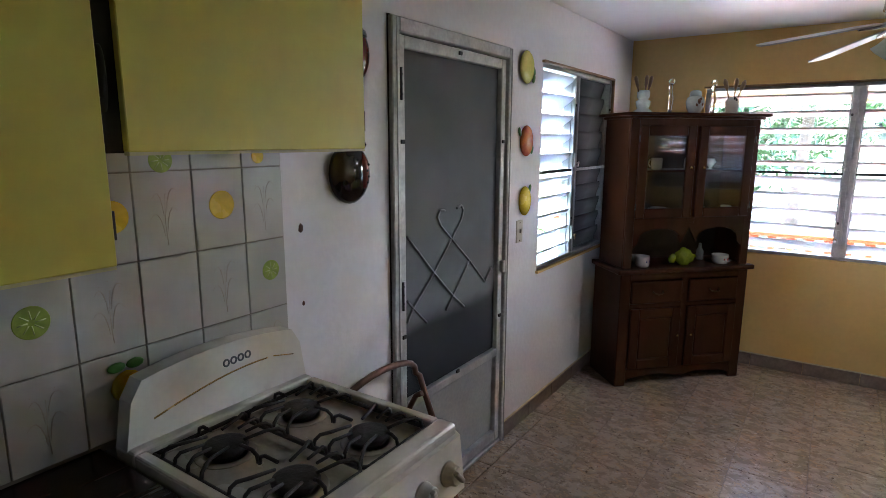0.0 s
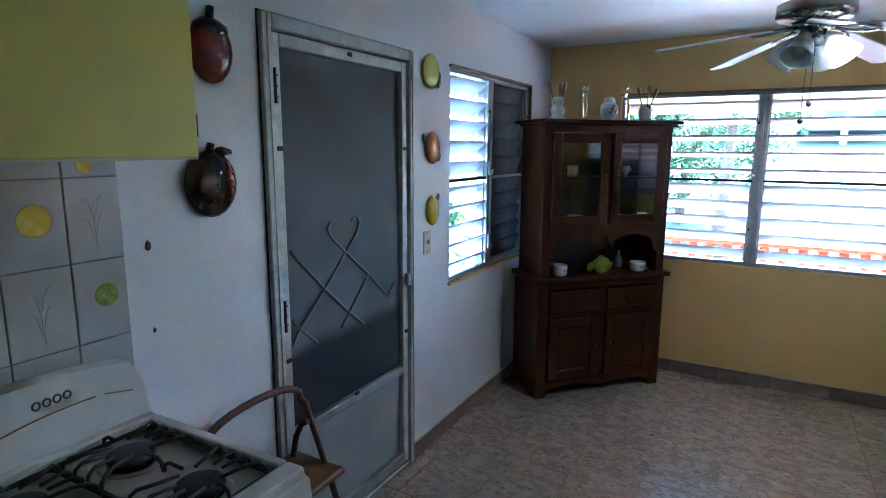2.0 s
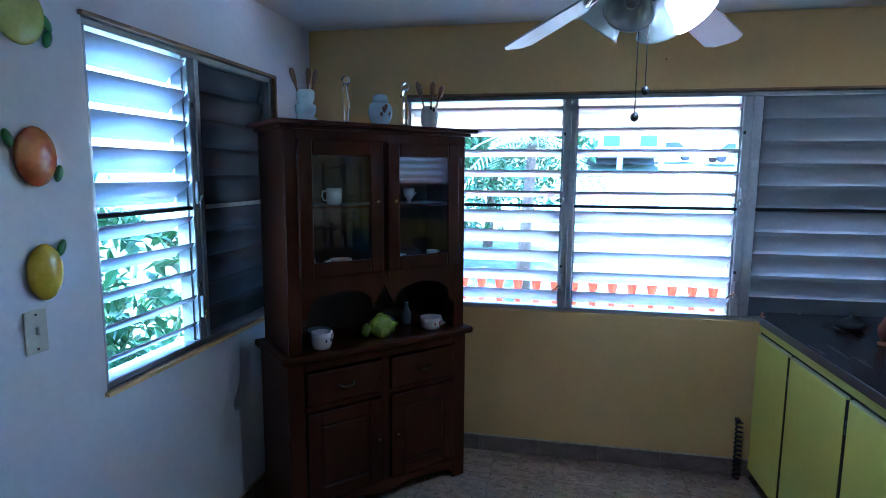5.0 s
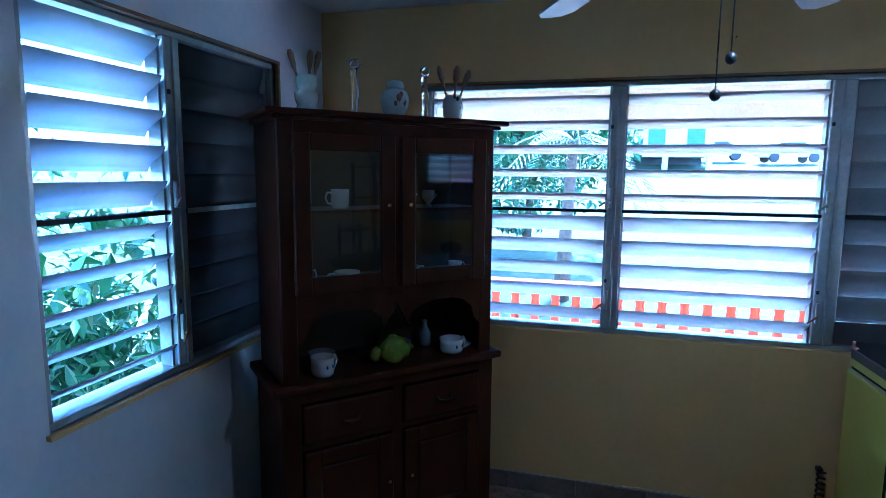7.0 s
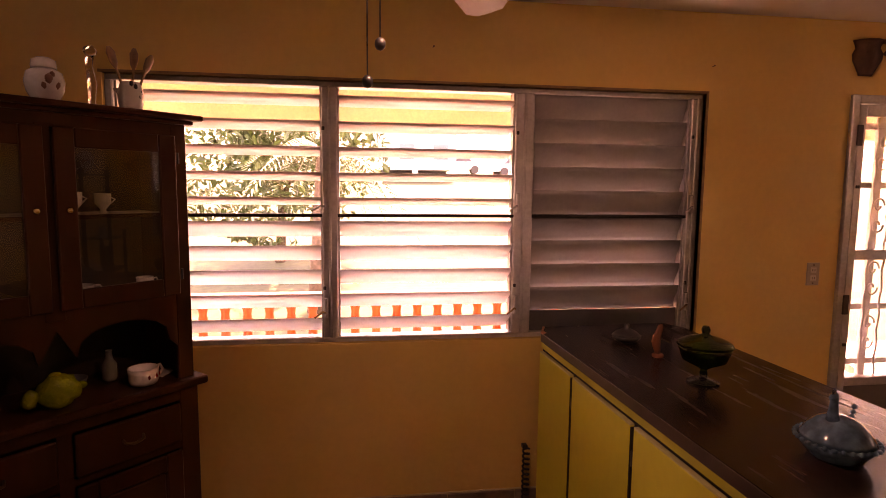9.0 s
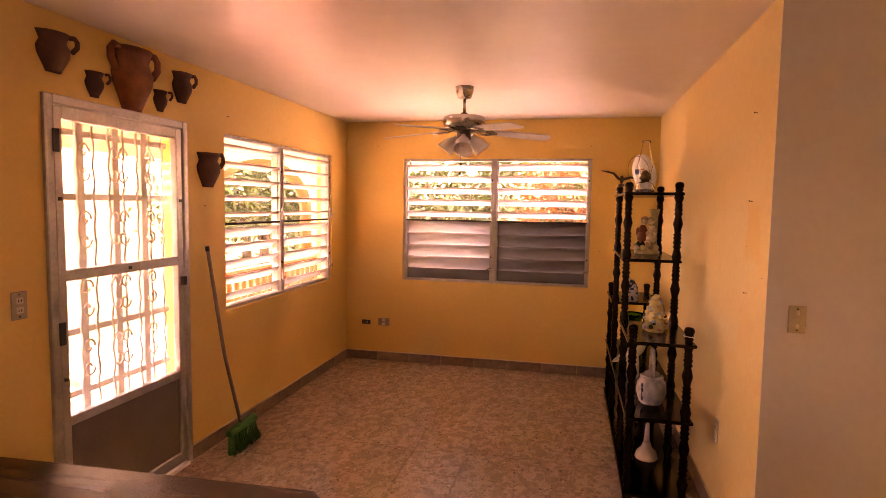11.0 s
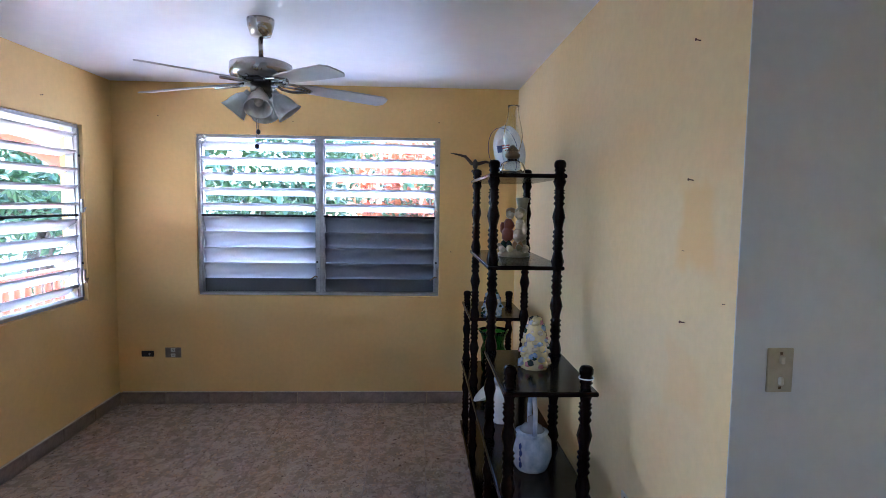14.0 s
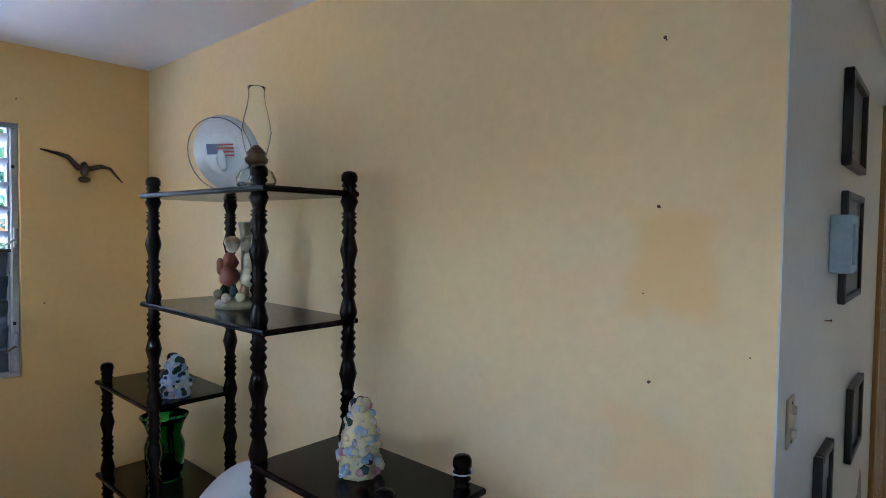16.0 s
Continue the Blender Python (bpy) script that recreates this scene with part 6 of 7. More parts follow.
def shelf_things():
    # top
    l = thing("oil_lamp", at_shelf(4.765, 2.775, 1.64), "clear glass oil lamp with tall chimney on the shelf", "oil lamp")
    part("font", L([(0.055, 0), (0.058, 0.01), (0.062, 0.035), (0.05, 0.06), (0.025, 0.072), (0.022, 0.08), (0.018, 0.078), (0.045, 0.055), (0.055, 0.03), (0.05, 0.008)], 28), M["clear_glass"], l)
    part("burner", L([(0.024, 0.078), (0.034, 0.088), (0.036, 0.10), (0.026, 0.108), (0.03, 0.118), (0.02, 0.13), (0.008, 0.142)], 22), M["brass_dark"], l, "dark brass burner")
    part("wick_knob", T([(0.03, 0, 0.098), (0.05, 0, 0.098), (0.052, 0, 0.098)], 0.005, 8, [0.5, 0.5, 1.6]), M["brass_dark"], l)
    ch = [(0.030, 0.108), (0.038, 0.14), (0.046, 0.18), (0.040, 0.22), (0.028, 0.27), (0.024, 0.305), (0.028, 0.322)]
    part("chimney", L(ch + [(r - 0.002, z) for r, z in ch[::-1]], 28, caps=False), M["clear_glass"], l, "clear glass chimney")
    p = thing("display_plate", at_shelf(4.995, 2.745, 1.64, -14, 0, 28), "white collector plate with a blue and red flag print on stand", "plate")
    bm = L([(0.07, 0), (0.085, 0.006), (0.125, 0.016), (0.128, 0.02), (0.085, 0.011), (0.02, 0.008)], 40)
    bm.transform(Matrix.Translation((0, 0, 0.135)) @ Matrix.Rotation(radians(-90), 4, "X") @ Matrix.Rotation(radians(180), 4, "X"))
    part("plate", bm, M["plate_white"], p)
    part("blue_rim", T([(0.122 * math.cos(a), 0.0175, 0.135 + 0.122 * math.sin(a)) for a in [2 * math.pi * i / 40 for i in range(41)]], 0.0016, 5), M["blue_print"], p)
    part("print_canton", B(0.01, 0.052, 0.0085, 0.0115, 0.135, 0.170, 0.0005), M["blue_print"], p, "blue printed patch", pose(0, 0, 0))
    for k in range(4):
        part("print_stripe", B(-0.05, 0.008, 0.0085, 0.0115, 0.128 + 0.012 * k, 0.134 + 0.012 * k, 0.0005), M["red_print"], p, "red printed stripe")
    part("print_figure", ball(bmesh.new(), (0.0, 0.011, 0.115), 0.04, 2, (0.5, 0.06, 0.95), 0.2), M["pale_blue"], p, "pale blue printed shape")
    part("stand", T([(-0.04, 0.05, 0.0), (-0.04, 0.02, 0.004), (-0.035, -0.03, 0.004), (0.035, -0.03, 0.004), (0.04, 0.02, 0.004), (0.04, 0.05, 0.0)], 0.004, 6), M["black"], p, "black wire stand")
    # figurines as plain shapes
    def heap(name, m, h, r, mats, label, seed, n_=26):
        rnd = random.Random(seed)
        bm = bmesh.new()
        lathe(bm, [(r * 0.95, 0), (r, 0.012), (r * 0.95, h * 0.2), (r * 0.9, h * 0.5), (r * 0.7, h * 0.72), (r * 0.3, h * 0.93), (r * 0.08, h)], 8)
        for f in bm.faces:
            f.material_index = 0
        for k in range(n_):
            q = k / n_
            a = rnd.uniform(0, 6.28)
            rr = r * (0.97 - 0.75 * q * q)
            before = set(bm.faces)
            ball(bm, (rr * math.cos(a), rr * math.sin(a), h * (0.06 + 0.90 * q)), r * rnd.uniform(0.13, 0.28), 1, (1, 1, rnd.uniform(0.7, 1.2)), 0.4)
            idx = rnd.randrange(len(mats))
            for f in bm.faces:
                if f not in before:
                    f.material_index = idx
        return solid(name, bm, [M[x] for x in mats], label, "figurine", m=m)
    bm = bmesh.new()
    def tint(index, before):
        for f in bm.faces:
            if f not in before:
                f.material_index = index
    def lump(c, r, index, stretch=(1, 1, 1), wob=0.25):
        before = set(bm.faces)
        ball(bm, c, r, 2, stretch, wob)
        tint(index, before)
    lathe(bm, [(0.062, 0), (0.066, 0.010), (0.05, 0.026), (0.03, 0.034)], 16)
    before = set(bm.faces)
    lathe(bm, [(0.020, 0.02), (0.017, 0.10), (0.019, 0.2), (0.027, 0.232), (0.021, 0.235)], 12, (0.014, 0.038, 0))
    tint(0, before)
    for dx, body_c, leg_c in ((-0.026, 1, 4), (0.026, 3, 2)):
        for s_ in (-1, 1):
            lump((dx + 0.012 * s_, -0.018, 0.038), 0.013, leg_c, (1, 1.2, 2.0))
        lump((dx, -0.005, 0.085), 0.03, body_c, (0.95, 0.85, 1.0))
        lump((dx, 0.0, 0.122), 0.023, body_c, (0.95, 0.8, 1.25))
        lump((dx * 0.75, 0.0, 0.168), 0.019, 3)
        lump((dx * 0.8, 0.008, 0.178), 0.022, 2 if dx < 0 else 0, (1.05, 1, 0.8))
        lump((dx * 1.9, -0.008, 0.112), 0.011, body_c, (1.0, 1, 2.2))
    for k in range(9):
        lump((0.055 * math.cos(k * 0.7), 0.045 * math.sin(k * 0.7) - 0.01, 0.03 + 0.004 * (k % 3)), 0.014, (3, 5, 0)[k % 3])
    solid("couple_figurine", bm, [M[q] for q in ("fig_moss", "fig_rust", "fig_tan", "fig_cream", "fig_dark", "fig_yellow")], "painted porcelain couple figurine with tree stump vase", "figurine", m=at_shelf(4.955, 2.725, 1.25, 0, 0, 232) @ Matrix.Scale(1.25, 4))
    heap("flower_figurine", at_shelf(4.290, 2.748, 0.873), 0.205, 0.056, ["fig_yellow", "fig_cream", "fig_pink", "pale_blue", "fig_blue", "fig_yellow", "fig_cream", "fig_flower", "fig_dark"], "pastel flowered porcelain ornament with yellow base", 3, 120)
    heap("flower_figurine", at_shelf(5.34, 2.775, 0.873), 0.16, 0.055, ["fig_blue", "pale_blue", "blue_print", "fig_cream", "fig_dark", "fig_dark"], "small blue and white flowered porcelain ornament", 8, 90)
    # lower shelves
    z = 0.478
    v = solid("green_vase", L([(0.045, 0), (0.055, 0.02), (0.06, 0.12), (0.062, 0.18), (0.05, 0.24), (0.062, 0.30), (0.075, 0.335), (0.071, 0.335), (0.055, 0.29), (0.045, 0.23), (0.055, 0.12), (0.03, 0.015)], 28), M["green_glass"], "tall green glass vase on the lower shelf", "vase", m=at_shelf(5.53, 2.74, z) @ Matrix.Diagonal((1.25, 1.25, 0.80, 1.0)))
    d = solid("white_dish", L([(0.05, 0), (0.07, 0.01), (0.14, 0.055), (0.136, 0.058), (0.06, 0.014), (0.01, 0.012)], 32), M["china"], "white china dish leaning on its rim", "dish", m=at_shelf(4.915, 2.765, z + 0.088, -40, 0, -14) @ Matrix.Scale(1.08, 4))
    t_ = thing("teapot", at_shelf(4.268, 2.755, z) @ Matrix.Diagonal((1.08, 1.08, 1.25, 1.0)), "white and blue glazed teapot with hoop handle", "teapot")
    part("pot", L([(0.055, 0), (0.062, 0.01), (0.075, 0.05), (0.07, 0.09), (0.055, 0.11), (0.06, 0.118), (0.03, 0.125)], 26), M["blue_china"], t_)
    part("lid", L([(0.048, 0.118), (0.035, 0.135), (0.015, 0.145), (0.018, 0.16), (0.006, 0.168)], 20), M["grey_china"], t_)
    part("hoop", T([(-0.05, 0, 0.11), (-0.05, 0, 0.19), (-0.025, 0, 0.235), (0.025, 0, 0.235), (0.05, 0, 0.19), (0.05, 0, 0.11)], 0.009, 8), M["blue_china"], t_)
    part("spout", T([(0.06, 0, 0.05), (0.09, 0, 0.08), (0.10, 0, 0.11)], 0.014, 8, [1.2, 0.9, 0.7]), M["blue_china"], t_)
    for k in range(4):
        part("blue_leaf", ball(bmesh.new(), (-0.055 + 0.008 * (k % 2), 0.05, 0.03 + 0.018 * k), 0.012, 1, (0.8, 0.5, 1)), M["blue_print"], t_)
    j = thing("white_jug", at_shelf(4.74, 2.805, z) @ Matrix.Scale(0.72, 4), "tall white china jug on the lower shelf", "jug")
    part("jug", L([(0.05, 0), (0.055, 0.02), (0.052, 0.14), (0.045, 0.2), (0.05, 0.25), (0.046, 0.25), (0.04, 0.2)], 24), M["china"], j)
    part("handle", T([(0.045, 0.02, 0.22), (0.09, 0.03, 0.2), (0.09, 0.03, 0.12), (0.05, 0.02, 0.08)], 0.008, 8), M["china"], j)
    z = 0.075
    g = thing("gooseneck_bottle", at_shelf(4.46, 2.74, z), "white glazed bottle with long bent neck", "bottle")
    part("body", L([(0.06, 0), (0.066, 0.01), (0.055, 0.045), (0.03, 0.07), (0.02, 0.1)], 24), M["china"], g)
    part("neck", T([(0, 0, 0.09), (0.0, 0, 0.15), (-0.004, 0, 0.19), (-0.02, 0, 0.215)], 0.016, 10, [1.2, 0.9, 0.8, 0.6]), M["china"], g)
    solid("hourglass_vase", L([(0.035, 0), (0.034, 0.008), (0.008, 0.05), (0.01, 0.06), (0.04, 0.105), (0.037, 0.105), (0.006, 0.06)], 22), M["clear_glass"], "small clear glass hourglass vase", "vase", m=at_shelf(4.72, 2.80, z))
    # seagull on the east wall
    b = thing("seagull_carving", pose(EX, 2.775, 1.80), "dark carved wooden seagull hung on the wall", "carving")
    part("wings", T([(-0.018, 0.185, 0.075), (-0.022, 0.12, 0.062), (-0.022, 0.075, 0.05), (-0.022, 0.03, 0.0), (-0.022, -0.02, 0.0), (-0.022, -0.07, 0.015), (-0.022, -0.11, 0.008), (-0.018, -0.17, -0.06)], 0.010, 8, [0.3, 0.8, 1.1, 1.4, 1.4, 1.1, 0.8, 0.3]), M["bird_wood"], b)
    part("body", ball(bmesh.new(), (-0.025, 0.005, -0.005), 0.028, 2, (0.7, 0.7, 1.4)), M["bird_wood"], b)
    part("tail", ball(bmesh.new(), (-0.022, 0.005, -0.055), 0.022, 2, (0.5, 1.3, 0.7)), M["bird_wood"], b)


# ---- fridge corner ----
def fridge():
    f = thing("refrigerator", pose(0, 0, 0), "white two-door refrigerator against the kitchen partition", "refrigerator")
    x0, x1, y0, y1, zt = 1.735, 2.205, 1.63, 2.268, 1.60
    part("cabinet", B(x0, x1, y0, y1, 0.04, zt, 0.012, 3), M["fridge"], f)
    part("base", B(x0 + 0.02, x1 - 0.02, y0 + 0.02, y1 - 0.02, 0.0, 0.04), M["black"], f)
    for nm, z0, z1 in (("freezer_door", 1.195, zt), ("fridge_door", 0.08, 1.180)):
        part("gasket", B(x0 - 0.010, x0, y0 + 0.01, y1 - 0.01, z0 + 0.01, z1 - 0.01), M["gasket"], f)
        d = part(nm, B(x0 - 0.07, x0 - 0.010, y0, y1, z0, z1, 0.016, 4), M["fridge"], f)
        part("handle", T([(x0 - 0.07, y1 - 0.06, z0 + 0.06 if z0 > 1 else z1 - 0.35), (x0 - 0.10, y1 - 0.06, z0 + 0.08 if z0 > 1 else z1 - 0.33), (x0 - 0.10, y1 - 0.06, z0 + 0.3 if z0 > 1 else z1 - 0.08), (x0 - 0.07, y1 - 0.06, z0 + 0.32 if z0 > 1 else z1 - 0.06)], 0.011, 8), M["fridge"], d)
    c = thing("power_cord", pose(0, 0, 0), "dark power cord hanging with its plug loose", "cord")
    part("cable", T([(2.215, 2.300, 1.05), (2.20, 2.305, 1.12), (2.195, 2.325, 1.135), (2.19, 2.345, 1.11), (2.195, 2.35, 1.06), (2.20, 2.345, 1.01)], 0.0045, 8), M["black"], c)
    part("cable", T([(2.215, 2.300, 1.05), (2.222, 2.295, 0.9), (2.225, 2.30, 0.6), (2.222, 2.298, 0.3), (2.21, 2.295, 0.006)], 0.0045, 8), M["black"], c)
    part("plug", L([(0.008, 0.03), (0.012, 0.02), (0.018, 0.0), (0.018, -0.02), (0.012, -0.03)], 14, (2.20, 2.343, 0.99)), M["black"], c, "black three pin plug")
    # cloth over the top and the side
    k = thing("fridge_cover", pose(0, 0, 0), "cream patterned cloth with brown fringe draped over the refrigerator", "cloth")
    bm = bmesh.new()
    nu, nv = 40, 34
    drop, y_in = 0.375, 2.268
    grid = []
    for j in range(nv + 1):
        s_ = j / nv * (0.5 + drop)
        row = []
        for i in range(nu + 1):
            u = i / nu
            x = 1.655 + u * (2.235 - 1.655)
            if s_ < 0.5:
                y, z = y_in - 0.5 + s_, zt + 0.012 + 0.002 * math.sin(i)
            else:
                dd = s_ - 0.5
                y = y_in + 0.012 + 0.006 * math.sin(u * 17 + dd * 6) + 0.006 * min(1, dd * 6)
                z = zt + 0.006 - dd * (1.0 - 0.16 * u ** 1.3)
                if dd < 0.02:
                    y = y_in + 0.010 * dd / 0.02
            row.append(bm.verts.new((x, y, z)))
        grid.append(row)
    for j in range(nv):
        for i in range(nu):
            bm.faces.new((grid[j][i], grid[j][i + 1], grid[j + 1][i + 1], grid[j + 1][i])).smooth = True
    cl = part("cloth", bm, M["cloth"], k)
    md = cl.modifiers.new("thickness", "SOLIDIFY")
    md.thickness = 0.003
    fb = bmesh.new()
    for i in range(46):
        y = 2.20 + 0.09 * i / 46
        tube(fb, [(2.238, y, 1.42 - 0.1 * i / 46), (2.241, y + 0.003, 1.36 - 0.12 * i / 46), (2.238, y + random.uniform(-0.005, 0.005), 1.28 - 0.13 * i / 46)], 0.0025, 4)
    part("side_flap", B(2.228, 2.233, 2.02, 2.29, 1.40, zt + 0.008, 0.001), M["cloth"], k)
    part("fringe", fb, M["fringe"], k, "brown tasselled fringe")


# ---- small wall things ----
def switch_plate(name, m, label, cat, material, kind_="toggle", w=0.07, h=0.115):
    t_ = thing(name, m, label, cat)
    part("plate", B(-w / 2, w / 2, -0.006, 0.0, -h / 2, h / 2, 0.003, 2), M[material], t_)
    if kind_ == "toggle":
        part("toggle", B(-0.005, 0.005, -0.018, -0.006, -0.008, 0.014, 0.002), M["plate_cream"], t_)
    elif kind_ == "outlet":
        for s in (-1, 1):
            so = part("socket", B(-0.016, 0.016, -0.0085, -0.006, s * 0.02 - 0.013, s * 0.02 + 0.013, 0.001), M["plate_cream"], t_)
            for q in (-1, 1):
                part("slot", B(q * 0.006 - 0.0015, q * 0.006 + 0.0015, -0.0092, -0.0085, s * 0.02 - 0.005, s * 0.02 + 0.005), M["black"], so)
    elif kind_ == "double":
        for s in (-1, 1):
            part("toggle", B(-0.005, 0.005, -0.016, -0.006, s * 0.025 - 0.008, s * 0.025 + 0.010, 0.002), M["plate_cream"], t_)
    for s in (-1, 1):
        part("screw", B(-0.003, 0.003, -0.0075, -0.006, s * (h / 2 - 0.012) - 0.003, s * (h / 2 - 0.012) + 0.003), M["brass_dark"], t_)
    return t_


WEST, NORTH, EAST, SOUTH, HALL = (lambda y, z: pose(WX, y, z, 0, 0, 90)), (lambda x, z: pose(x, NY, z)), (lambda y, z: pose(EX, y, z, 0, 0, -90)), (lambda x, z: pose(x, SY, z, 0, 0, 180)), (lambda y, z: pose(HX, y, z, 0, 0, -90))


def wall_things():
    switch_plate("light_switch", WEST(3.555, 1.13), "cream light switch on the white wall", "switch", "plate_cream", w=0.07, h=0.12)
    switch_plate("outlet", NORTH(2.84, 1.115), "grey metal plate outlet beside the glazed door", "outlet", "plate_grey", "outlet")
    switch_plate("outlet", EAST(4.985, 0.385), "grey surface outlet low on the yellow wall", "outlet", "plate_dull", "outlet", 0.115, 0.075)
    switch_plate("outlet", SOUTH(3.963, 0.456), "cream outlet low on the pale wall", "outlet", "plate_cream", "outlet")
    switch_plate("light_switch", pose(HX, 2.36, 1.137, 0, 0, -90), "tan double light switch on the hall wall", "switch", "plate_grey", "double", 0.062, 0.105)
    switch_plate("outlet", pose(OX, 2.366, 1.16, 0, 0, -90), "metal switch and outlet plate beside the refrigerator", "outlet", "plate_grey", "outlet", 0.075, 0.12)
    o = thing("open_box", EAST(5.17, 0.375), "open black outlet hole in the yellow wall", "outlet")
    part("hole", B(-0.045, 0.045, -0.003, 0.0, -0.022, 0.022, 0.002), M["black"], o)
    part("wire", T([(0.01, -0.004, 0.0), (0.02, -0.012, 0.004), (0.015, -0.018, -0.006)], 0.004, 6), M["paper"], o)
    # broken fixing marks on the white wall
    for y, z in ((2.043, 1.334), (2.042, 1.091)):
        b = solid("wall_anchor", ball(bmesh.new(), (0.002, 0, 0), 0.009 if z < 1.2 else 0.016, 1, (0.3, 0.6, 1), 0.4), M["terracotta_dark"], "chipped fixing hole in the white wall", "fixing", "wall fixings", m=pose(WX, y, z))
    nails = [(SOUTH, 3.584, 1.944), (SOUTH, 3.588, 1.582), (SOUTH, 3.600, 1.195), (SOUTH, 3.62, 1.39), (SOUTH, 3.40, 1.28), (NORTH, 2.236, 2.10), (NORTH, 4.30, 2.09), (NORTH, 5.55, 2.10), (EAST, 5.05, 2.1), (EAST, 4.1, 2.08), (EAST, 3.05, 2.09), (HALL, 1.93, 1.30),
             (NORTH, 0.92, 2.13), (NORTH, 4.05, 1.52), (EAST, 2.95, 1.15)]
    nails += [((lambda x, z: pose(x, SY, z, 0, 0, 180)), 2.352, z) for z in (1.715, 1.555, 1.394, 1.19, 0.985)]
    for fn, a, z in nails:
        n_ = thing("nail", fn(a, z) @ Matrix.Scale(0.4 if z in (1.39, 1.28) else 0.85, 4), "small rusty nail driven into the wall", "nail", "wall nails")
        part("shank", T([(0, 0, 0), (0.002, -0.016, 0.002)], 0.002, 6), M["terracotta_dark"], n_)
        part("head", T([(0.002, -0.016, 0.002), (0.002, -0.018, 0.002)], 0.0045, 8), M["terracotta_dark"], n_)
    # ceramic fruit on the west wall
    def fruit(name, y, z, r, scale, material, label, leaves=()):
        t_ = thing(name, pose(WX, y, z), label, "wall plaque", "ceramic fruit plaques")
        part("fruit", ball(bmesh.new(), (0.012, 0, 0), r, 3, scale), M[material], t_)
        for ly, lz, a in leaves:
            lf = ball(bmesh.new(), (0, 0, 0), 0.026, 2, (0.25, 0.55, 1))
            part("leaf", lf, M["leaf_glaze"], t_, "green glazed leaf", pose(0.01, ly, lz, a))
        return t_
    fruit("lime_plaque", 3.575, 1.972, 0.082, (0.2, 0.95, 1.0), "pale_lime", "pale green ceramic lime hung on the white wall", ((0.085, -0.01, 30), (0.085, -0.05, -20)))
    fruit("peach_plaque", 3.592, 1.604, 0.08, (0.3, 0.78, 1.0), "peach", "orange red ceramic peach with green leaves", ((-0.075, 0.045, 25), (0.07, -0.045, -20)))
    fruit("mango_plaque", 3.592, 1.29, 0.078, (0.35, 0.68, 1.0), "lemon", "yellow ceramic mango with green leaf", ((0.06, 0.06, -25),))
    st = fruit("strawberry_plaque", 2.285, 1.885, 0.09, (0.4, 0.85, 1.05), "straw_red", "dark red ceramic strawberry hung on the wall")
    part("cap", ball(bmesh.new(), (0.014, 0, 0.06), 0.075, 2, (0.42, 0.85, 0.5), 0.2), M["melon_dark"], st, "dark green cap")
    part("stem", T([(0.015, 0, 0.09), (0.015, 0.006, 0.125)], 0.012, 8), M["melon_dark"], st)
    mel = fruit("melon_plaque", 2.258, 1.495, 0.098, (0.45, 0.92, 1.05), "melon_dark", "dark glossy ceramic watermelon with a cut red face")
    part("cut_face", ball(bmesh.new(), (0.04, 0.035, 0.005), 0.06, 2, (0.35, 0.4, 1.05)), M["melon_red"], mel, "red cut face")
    for k in range(4):
        part("seed", ball(bmesh.new(), (0.061, 0.036 + 0.006 * (k % 2), -0.03 + 0.02 * k), 0.005, 1), M["black"], mel)
    part("stem", T([(0.02, -0.01, 0.09), (0.02, 0.0, 0.12)], 0.012, 8), M["melon_dark"], mel)
    part("leaf", ball(bmesh.new(), (0.02, 0.04, 0.095), 0.03, 2, (0.4, 1.2, 0.5), 0.4), M["melon_dark"], mel)
    # terracotta half pots over the door
    def half_pot(x, zb, h, r, material, label, ears):
        t_ = thing("wall_pot", pose(x, NY, zb), label, "wall pot", "terracotta wall pots")
        prof = [(r * 0.42, 0), (r * 0.46, 0.01), (r * 0.62, h * 0.2), (r * 0.86, h * 0.42), (r * 0.92, h * 0.6), (r * 0.72, h * 0.78), (r * 0.82, h * 0.9), (r * 0.92, h), (r * 0.8, h)]
        bm = L(prof, 26)
        for v in bm.verts:
            v.co.y = -0.002 - max(0, -v.co.y) * 0.75
        part("pot", bm, M[material], t_)
        for s in ears:
            part("ear", T([(s * r * 0.74, -0.03, h * 0.96), (s * r * 1.0, -0.035, h * 0.985), (s * r * 1.17, -0.035, h * 0.90), (s * r * 1.16, -0.035, h * 0.76), (s * r * 0.90, -0.03, h * 0.60)], r * 0.125, 8), M[material], t_)
    half_pot(3.478, 1.995, 0.30, 0.135, "terracotta", "large terracotta half amphora hung over the door", (-1, 1))
    half_pot(3.035, 2.085, 0.165, 0.085, "terracotta_dark", "dark clay half pot with ear on the wall", (1,))
    half_pot(3.25, 2.02, 0.115, 0.055, "terracotta_dark", "small dark clay half pot on the wall", (1,))
    half_pot(3.685, 2.025, 0.11, 0.052, "terracotta_dark", "small dark clay half pot on the wall", (1,))
    half_pot(3.86, 2.10, 0.165, 0.08, "terracotta_dark", "dark clay half pot with ear on the wall", (1,))
    half_pot(4.085, 1.635, 0.205, 0.105, "terracotta_dark", "wide dark clay half pot beside the window", (1,))
    # spoon rest
    s = thing("spoon_rest", pose(OX, 2.25, 1.88, 0, 0, -90), "white ceramic spoon rest with painted berries on the wall", "spoon rest")
    part("bowl", ball(bmesh.new(), (0, -0.012, 0.06), 0.075, 3, (0.58, 0.22, 1.0)), M["china"], s)
    part("stem", T([(0, -0.012, 0.11), (0, -0.012, 0.2), (0, -0.012, 0.30), (0, -0.012, 0.34)], 0.02, 10, [1.2, 0.8, 1.2, 1.0]), M["china"], s)
